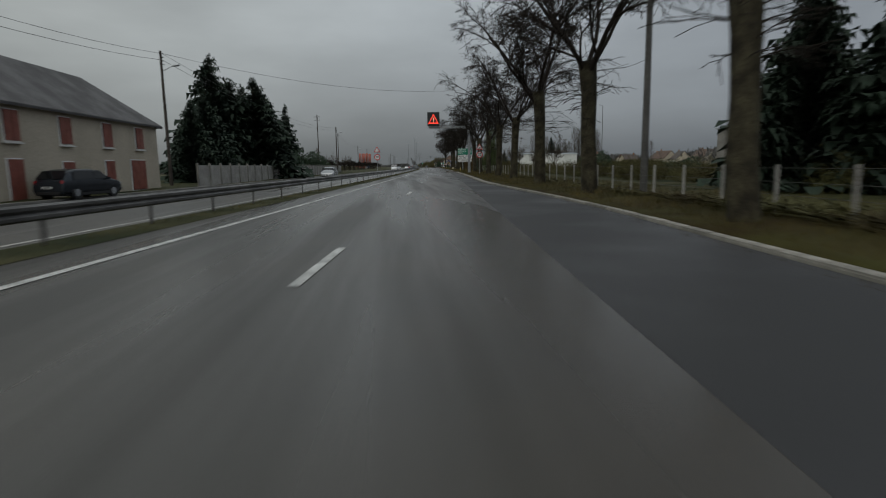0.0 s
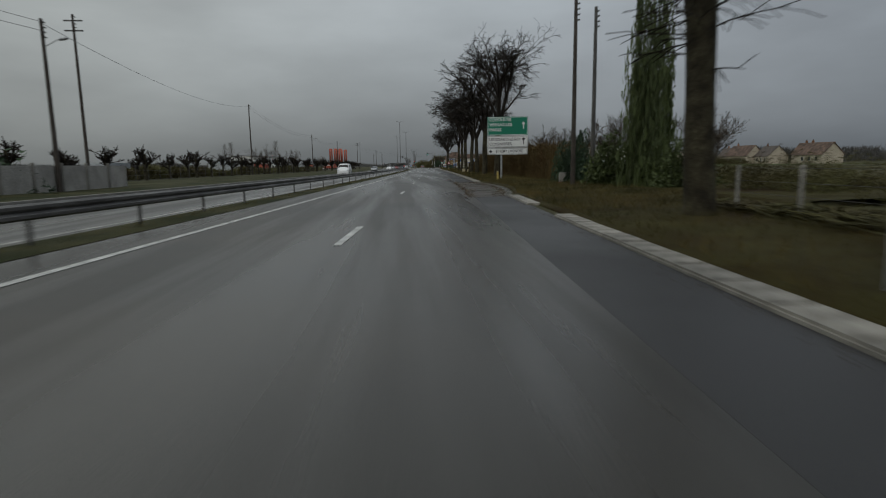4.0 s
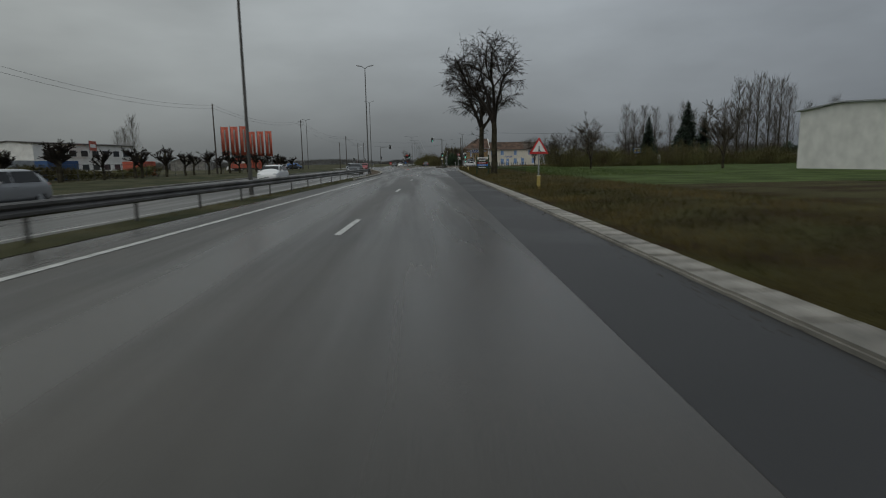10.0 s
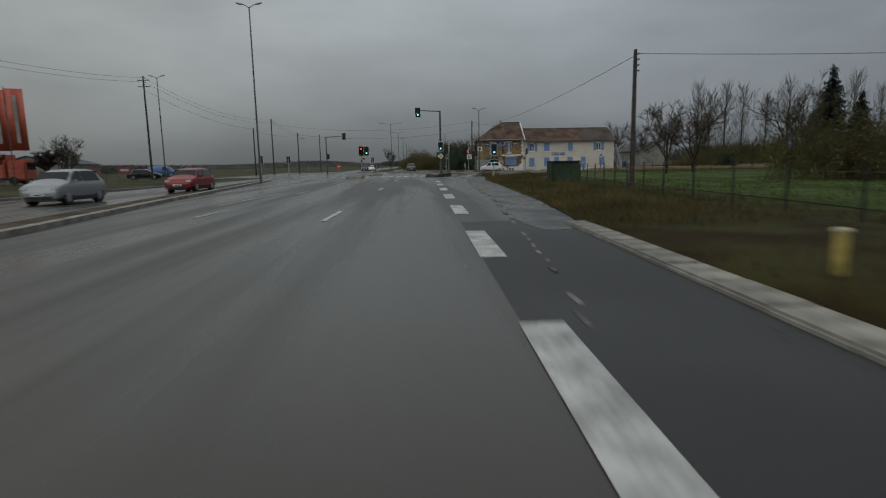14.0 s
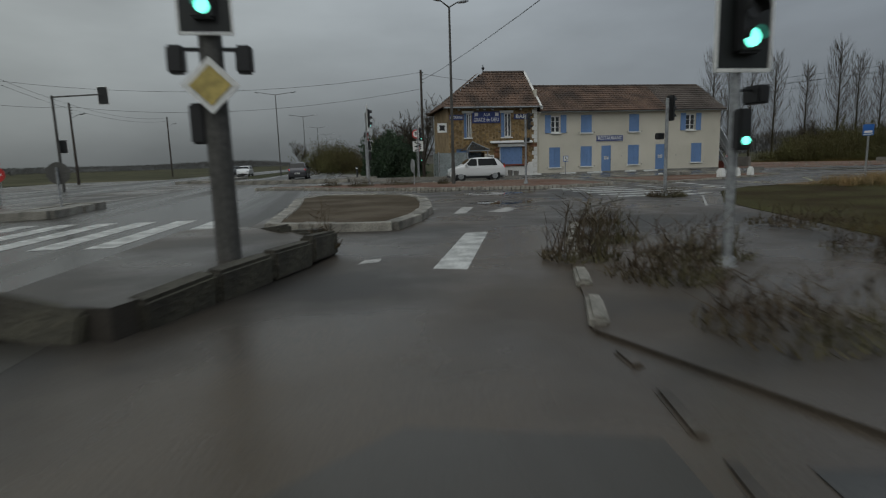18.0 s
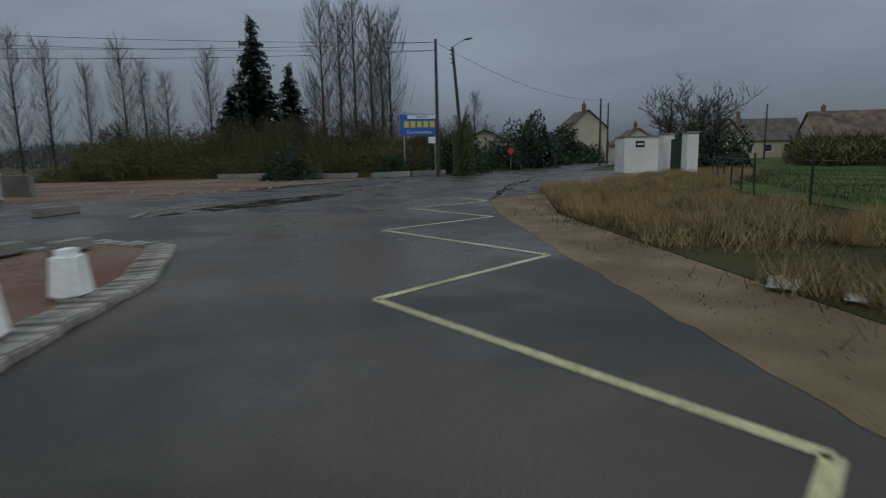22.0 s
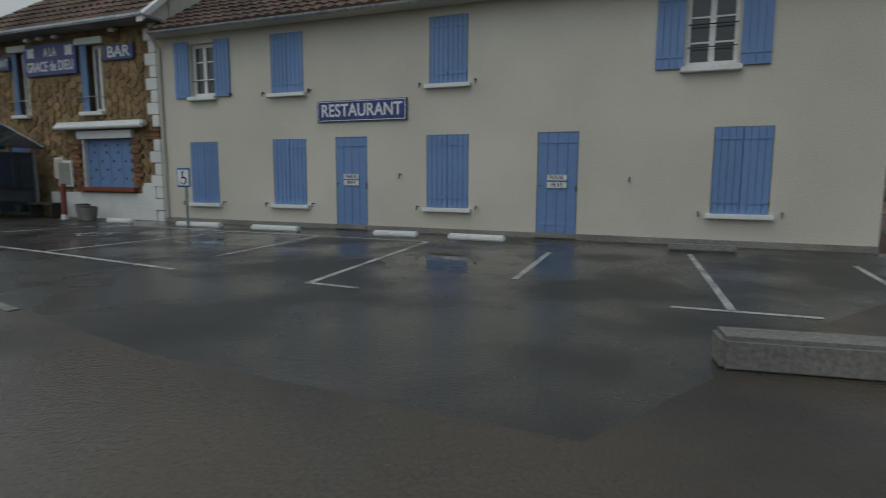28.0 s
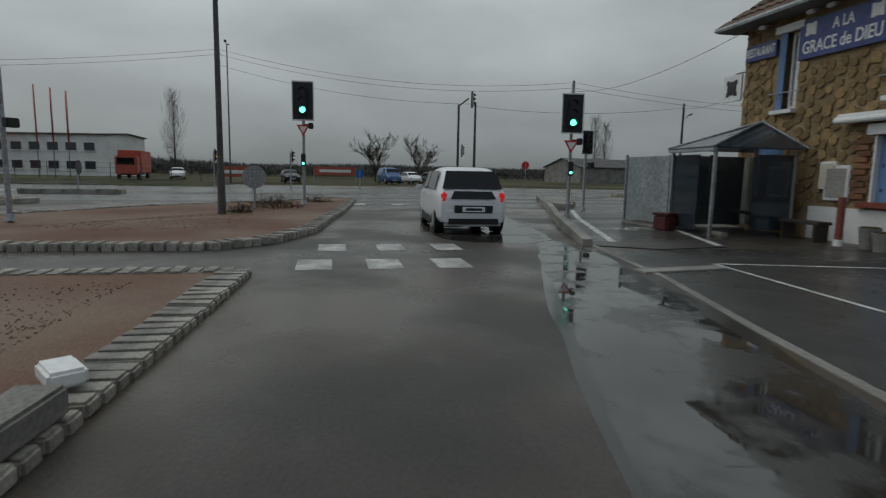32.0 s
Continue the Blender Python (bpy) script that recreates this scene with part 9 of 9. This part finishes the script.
# the yard
ob = thing("low_concrete_wall", "low stained concrete wall in the yard", "wall")
for a, b in (((22.0, 7.6), (21.6, 5.0)), ((21.6, 5.0), (21.2, 2.4))):
    d = Vector(b) - Vector(a)
    m = (Vector(a) + Vector(b)) / 2
    part("wall_block", box(bmesh.new(), (m.x, m.y, 0.44), (0.26, d.length - 0.02, 0.92), Matrix.Rotation(-math.atan2(d.x, d.y), 3, "Z"), bevel=0.03), CONCRETE, ob)
ob = thing("wheeled_bin", "blue wheeled bin beside the low wall", "bin", (21.0, 7.0, 0), 20)
part("body", box(bmesh.new(), (0, 0, 0.55), (0.55, 0.6, 1.0), bevel=0.05), CAR_BLUE, ob)
part("lid", box(bmesh.new(), (0, 0, 1.07), (0.6, 0.66, 0.07), bevel=0.025), CAR_BLUE, ob)
for s in (-1, 1):
    part("wheel", tube(bmesh.new(), (s * 0.26, 0.3, 0.1), (s * 0.31, 0.3, 0.1), 0.1, seg=14), BLACK, ob)
ob = thing("warning_board", "tilted white board with red bands leaning on the wall", "board", (21.75, 6.1, 0.86), -12)
part("board", box(bmesh.new(), (0, 0, 0.32), (0.42, 0.03, 0.62), Matrix.Rotation(0.14, 3, "Y"), bevel=0.01), WHITE, ob)
for z in (0.1, 0.34, 0.56):
    part("red_band", box(bmesh.new(), (0.14 * (z - 0.32), -0.02, z), (0.34, 0.012, 0.09), Matrix.Rotation(0.14, 3, "Y")), RED, ob)
ob = thing("marker_pole", "thin orange-tipped marker pole in the yard", "post", (23.2, 7.2, 0))
part("stick", tube(bmesh.new(), (0, 0, -0.05), (0, 0, 1.2), 0.03, seg=8), FENCE_PALE, ob)
part("tip", tube(bmesh.new(), (0, 0, 1.2), (0, 0, 1.4), 0.035, seg=8), ORANGE, ob)
ob = thing("kerb_block", "loose grey concrete block on the forecourt", "concrete block", (13.95, -7.35, 0), 8)
part("block", box(bmesh.new(), (0, 0, 0.1), (1.35, 0.32, 0.24), bevel=0.03), CONCRETE, ob)
for x, y, l, turn in ((40.2, 5.0, 3.8, -75), (38.9, 0.6, 3.8, -70), (38.0, -3.6, 3.6, -80), (39.4, -7.4, 3.4, -30), (42.4, -9.2, 3.4, -30)):
    ob = thing("concrete_beam", "long mossy concrete beam at the edge of the yard", "concrete beam", (x, y, 0), turn, "beams round the yard")
    part("beam", box(bmesh.new(), (0, 0, 0.18), (l, 0.34, 0.4), bevel=0.05), CONCRETE, ob)
for x, y, s, t in ((3.75, -17.5, 0.42, 10), (5.0, -17.0, 0.40, -12), (6.25, -16.5, 0.36, 20)):
    ob = thing("painted_stone", "chunky white painted stone marker", "stone", (x, y, 0.08), t, "white stones on the island")
    bm = box(bmesh.new(), (0, 0, 0.2), (s, s * 0.85, 0.5), bevel=0.07)
    for v in bm.verts:
        if v.co.z > 0.25:
            v.co.x *= 0.8
            v.co.y *= 0.8
    part("stone", bm, WHITE, ob)
for x, y, t, mat in ((7.1, -12.95, 12, WHITE), (8.0, -13.3, 6, CONCRETE), (8.5, -13.95, 4, CONCRETE), (4.95, -12.55, 2, CONCRETE), (4.05, -12.45, -6, CONCRETE), (3.35, -12.5, 35, WHITE)):
    ob = thing("loose_slab", "loose concrete slab lying on the red gravel", "concrete block", (x, y, 0.07 if y < -12 else 0), t, "slabs on the island")
    part("slab", box(bmesh.new(), (0, 0, 0.09), (0.62, 0.26, 0.16) if x > 4 else (0.32, 0.2, 0.1), bevel=0.02), mat, ob)

# fuel yard board
ob = thing("yard_board", "blue and yellow entrance board on two posts", "sign", (44.57, -7.95, 0), -65.9)
for x in (-1.2, 1.2):
    part("post", box(bmesh.new(), (x, 0.1, 1.5), (0.08, 0.08, 3.2), bevel=0.01), GALV, ob)
part("panel", box(bmesh.new(), (0, 0, 3.82), (3.0, 0.06, 1.6), bevel=0.015), BLUE_FLAT, ob)
part("top_stripe", box(bmesh.new(), (0.2, -0.035, 4.42), (2.2, 0.012, 0.3)), WHITE, ob)
words("Entrée", 0.3, BLUE_FLAT, ob, pose(0.2, -0.044, 4.42, 90, 0, 0), 0.003, wide=0.85)
for x, w in ((-1.0, 0.36), (-0.5, 0.36), (0.0, 0.36), (0.5, 0.36), (1.0, 0.36)):
    part("brand_bar", box(bmesh.new(), (x, -0.035, 3.86), (w, 0.012, 0.48)), YELLOW_SIGN, ob)
words("Combustibles", 0.32, WHITE, ob, pose(0, -0.036, 3.26, 90, 0, 0), 0.003, wide=1.9)
part("small_plate", box(bmesh.new(), (0.95, -0.02, 2.65), (0.55, 0.03, 0.5), bevel=0.008), WHITE, ob)

# bus stop, huts, gate
ob = post_sign("bus_stop_sign", "blue bus stop plate on a grey post", (5.5, -24.05, 0), -60, 2.3, material=GALV)
part("plate", box(bmesh.new(), (0, 0, 2.06), (0.38, 0.04, 0.45), bevel=0.015), BLUE_FLAT, ob)
part("bus_symbol", box(bmesh.new(), (0, -0.026, 1.99), (0.27, 0.012, 0.09), bevel=0.004), WHITE, ob)
part("name_bar", box(bmesh.new(), (0, -0.026, 1.89), (0.30, 0.012, 0.03)), WHITE, ob)
for name, at, turn, size, text in (("white_hut", (43.2, -23.9, 0), -72, (2.5, 1.8, 2.35), "white rendered wall block with a small green plate"), ("gate_pillar", (38.8, -25.25, 0), -62, (0.75, 0.5, 2.35), "white concrete pillar by the green gate"), ("gate_pillar", (36.9, -26.3, 0), -62, (0.75, 0.5, 2.35), "white concrete pillar by the green gate")):
    ob = thing(name, text, "hut", at, turn)
    part("wall", box(bmesh.new(), (0, 0, size[2] / 2), size, bevel=0.03), RENDER_WHITE, ob)
    part("cap", box(bmesh.new(), (0, 0, size[2] + 0.04), (size[0] + 0.12, size[1] + 0.12, 0.1), bevel=0.02), CONCRETE, ob)
    if name == "white_hut":
        part("plate", box(bmesh.new(), (-0.2, -size[1] / 2 - 0.015, 1.9), (0.6, 0.02, 0.42)), LEAF_DARK, ob)
        part("plate_bar", box(bmesh.new(), (-0.2, -size[1] / 2 - 0.03, 1.9), (0.42, 0.01, 0.09)), WHITE, ob)
ob = thing("green_gate", "closed dark green barred gate between white pillars", "gate", (37.9, -25.75, 0), 28)
part("gate_frame", box(bmesh.new(), (0, 0, 1.1), (1.15, 0.05, 0.08)), GATE_GREEN, ob)
part("gate_frame", box(bmesh.new(), (0, 0, 2.0), (1.15, 0.05, 0.08)), GATE_GREEN, ob)
part("gate_frame", box(bmesh.new(), (0, 0, 0.15), (1.15, 0.05, 0.08)), GATE_GREEN, ob)
for k in range(7):
    part("gate_board", box(bmesh.new(), (-0.5 + 0.167 * k, 0, 1.1), (0.14, 0.03, 1.95)), GATE_GREEN, ob)
ob = thing("panel_fence", "row of pale upright fence panels far along the road", "fence", (78, -27.5, 0), -70)
for k in range(7):
    part("panel", box(bmesh.new(), (k * 1.05, 0, 1.1), (0.98, 0.05, 2.2), bevel=0.01), FENCE_PALE, ob)
ob = post_sign("stop_marker", "small round red sign on a post", (55, -13.5, 0), -70, 2.0)
disc(ob, 1.75, 0.28, RED, RED)
for x, y, w, h in ((24, -48, 1.9, 1.5), (44, -40, 1.6, 1.9), (38, -62, 2.0, 0.9)):
    ob = thing("field_box", "small white cabinet standing in the meadow", "cabinet", (x, y, 0), 10)
    part("body", box(bmesh.new(), (0, 0, h / 2), (w, 0.8, h), bevel=0.03), RENDER_WHITE, ob)
    part("lid", box(bmesh.new(), (0, 0, h + 0.03), (w + 0.1, 0.9, 0.08), bevel=0.02), CONCRETE, ob)
rng = random.Random(77)
for k in range(16):
    x, y = ((11.9, -22.4), (12.8, -22.9), (16.5, -23.4), (14.0, -23.2))[k % 4]
    bm = ball(bmesh.new(), (0, 0, 0), (0.07, 0.05, 0.025), 8)
    for v in bm.verts:
        v.co += Vector((rng.uniform(-0.03, 0.03), rng.uniform(-0.03, 0.03), rng.uniform(-0.02, 0.02)))
    ob = tagged(link("litter", bm, FENCE_PALE), "crumpled white plastic litter in the grass", "litter", "litter in the grass")
    ob.matrix_basis = pose(x + rng.uniform(-0.6, 0.6), y + rng.uniform(-0.5, 0.3), 0.05, 0, 0, rng.uniform(0, 360))
for x, y, w in ((8.1, -23.05, 0.27), (7.6, -23.45, 0.16)):
    bm = bmesh.new()
    g = [[bm.verts.new((w * (i / 7 - 0.5) * 2, w * (j / 5 - 0.5), rng.uniform(0.0, 0.3) * w * math.sin(math.pi * i / 7) + 0.01)) for j in range(6)] for i in range(8)]
    for i in range(7):
        for j in range(5):
            bm.faces.new((g[i][j], g[i + 1][j], g[i + 1][j + 1], g[i][j + 1]))
    ob = tagged(link("plastic_sheet", bm, FENCE_PALE), "crumpled pale plastic sheet lying in dead grass", "litter", "litter in the grass")
    ob.matrix_basis = pose(x, y, 0.03, 0, 0, -20)
for x, y in ((-14.3, 4.4), (-13.4, 6.4), (-13.0, 8.2)):
    ob = thing("bollard", "short dark bollard with a pale band", "bollard", (x, y, 0.19), 0, "bollards at the crossing")
    part("shaft", tube(bmesh.new(), (0, 0, 0), (0, 0, 0.9), 0.07, seg=12), IRON, ob)
    part("band", tube(bmesh.new(), (0, 0, 0.68), (0, 0, 0.78), 0.075, seg=12), WHITE, ob)


# ---- far woods ----
def woods(name, label, line, depth, low, high, count, material, seed, fine=1.0):
    """A far belt of leafless trees: clumps of fine shoots of uneven height along a line."""
    r = random.Random(seed)
    v, f = [], []
    n = len(line) - 1
    waves = [(r.uniform(5, 60), r.uniform(0, 6)) for k in range(5)]
    for k in range(count):
        u = r.random() * n
        i = min(n - 1, int(u))
        p = Vector(line[i]).lerp(Vector(line[i + 1]), u - i)
        x, y = p.x + r.uniform(-depth, depth), p.y + r.uniform(-depth, depth)
        h = low + (high - low) * (0.5 + 0.5 * sum(math.sin(u / n * a + b) for a, b in waves) / 3)
        h = max(low * 0.6, h)
        s = Vector((r.uniform(-1, 1), r.uniform(-1, 1), 0)).normalized() * r.uniform(0.2, 0.55) * fine
        z = h * r.random() ** 0.8 * 0.8
        t = Vector((r.uniform(-0.8, 0.8), r.uniform(-0.8, 0.8), h * r.uniform(0.08, 0.22) * (1 + 0.8 * (1 - fine))))
        q = Vector((x, y, z))
        j = len(v)
        v += [q - s, q + s, q + t]
        f.append((j, j + 1, j + 2))
    me = bpy.data.meshes.new(name)
    me.from_pydata(v, [], f)
    me.materials.append(material)
    return tagged(new(name, me), label, "woods", kind="stuff")


woods("far_woods", "far leafless woods on the skyline", [(-420, -200), (-330, 120), (-240, 420), (-60, 700), (-30, 720)], 14, 3, 8, 60000, FAR_WOOD, 3, 0.5)
woods("far_woods", "far leafless woods behind the yard", [(30, 420), (160, 300), (240, 120), (250, 0)], 12, 5, 13, 45000, FAR_WOOD, 4, 0.6)
woods("far_woods", "far trees behind the meadow", [(250, 0), (200, -120), (150, -200), (60, -240), (80, -330), (100, -430)], 10, 3, 7, 30000, FAR_WOOD, 5, 0.6)
woods("far_woods", "scrub and trees along the fields", [(-120, -440), (-120, -250), (-130, -100), (-150, 20), (-140, 180)], 9, 1.6, 4.4, 80000, FAR_WOOD, 6, 0.35)
woods("depot_hedge", "dark bare hedge behind the lopped trees", [(-68, -300), (-66, -200), (-64, -90)], 1.2, 1.0, 2.2, 26000, LEAF_BROWN, 11, 0.25)
woods("roadside_woods", "bare trees lining the road ahead", [(-2, 110), (8, 300), (18, 560)], 5, 5, 10, 11000, LEAF_BROWN, 7)
woods("roadside_scrub", "bare scrub behind the playing field", [(-4, -400), (6, -330), (14, -275)], 3, 0.5, 1.5, 30000, LEAF_BROWN, 8, 0.16)
woods("fence_weeds", "brown weeds and dead shoots along the fence", [(lane_x(y) + 9.9, y) for y in range(-410, -299, 10)], 0.8, 0.2, 0.55, 26000, LEAF_BROWN, 12, 0.12)
house_block("grey_hall", "plain pale grey hall with a flat roof behind the playing field", (18.2, -327.4, 0), -40.6, (20, 12), 6.1, 6.3, CONCRETE, ZINC, [], None, False, category="hall")
woods("roadside_scrub", "evergreen and bare scrub behind the bus stop", [(52, -40), (70, -44), (96, -52), (112, -70)], 3, 1.2, 3.2, 30000, LEAF_BROWN, 9, 0.16)


# ---- the driveway by the ivy-clad trees ----
slab("driveway_mouth", ragged([(lane_x(y) + o, y) for o, y in ((3.4, -291), (5.2, -290), (5.75, -285.5), (6.1, -281), (6.0, -277), (5.5, -270), (3.4, -269))], 0.5, 0.07, 6), -0.02, 0.002, ASPHALT_OLD, "broken wet asphalt at a driveway mouth", "driveway")
debris("drive_mud", "mud crumbs and dead leaves washed across the drive mouth", [(lane_x(y) + 3.4 + rng.gauss(0, 0.14), y, 0) for y in (rng.uniform(-291, -268) for k in range(420))] + [(-29.25 + rng.gauss(0, 0.16), -275.6 + rng.gauss(0, 0.3), 0) for k in range(160)] + [(lane_x(y) + kerb_offset(y) - 0.3 - abs(rng.gauss(0, 0.35)), y, 0) for y in (rng.uniform(-290, -269) for k in range(700))], 0.01, 0.045, BROWN_GRIT, 11)
ob = thing("wooden_rail", "grey wooden rail with a pale end post", "fence", (-22.3, -283.6, 0.1), -65)
for k in range(4):
    part("rail_board", box(bmesh.new(), (0, 0, 0.35 + 0.22 * k), (1.9, 0.05, 0.15), bevel=0.008), POLE_WOOD, ob)
for px in (-0.95, 0.95):
    part("post", box(bmesh.new(), (px, 0.05, 0.6), (0.12, 0.12, 1.25), bevel=0.012), FENCE_PALE, ob)
for k, (px, py) in enumerate(((-23.0, -279.0), (-22.4, -278.4))):
    ob = thing("plastic_barrier", "faded orange and white plastic barrier", "barrier", (px, py, 0.1), 20 + 30 * k, "barriers by the hedge")
    part("foot", box(bmesh.new(), (0, 0, 0.06), (0.9, 0.4, 0.12), bevel=0.03), ORANGE, ob)
    part("panel", box(bmesh.new(), (0, 0, 0.42), (0.85, 0.1, 0.62), bevel=0.03), ORANGE if k else FENCE_PALE, ob)
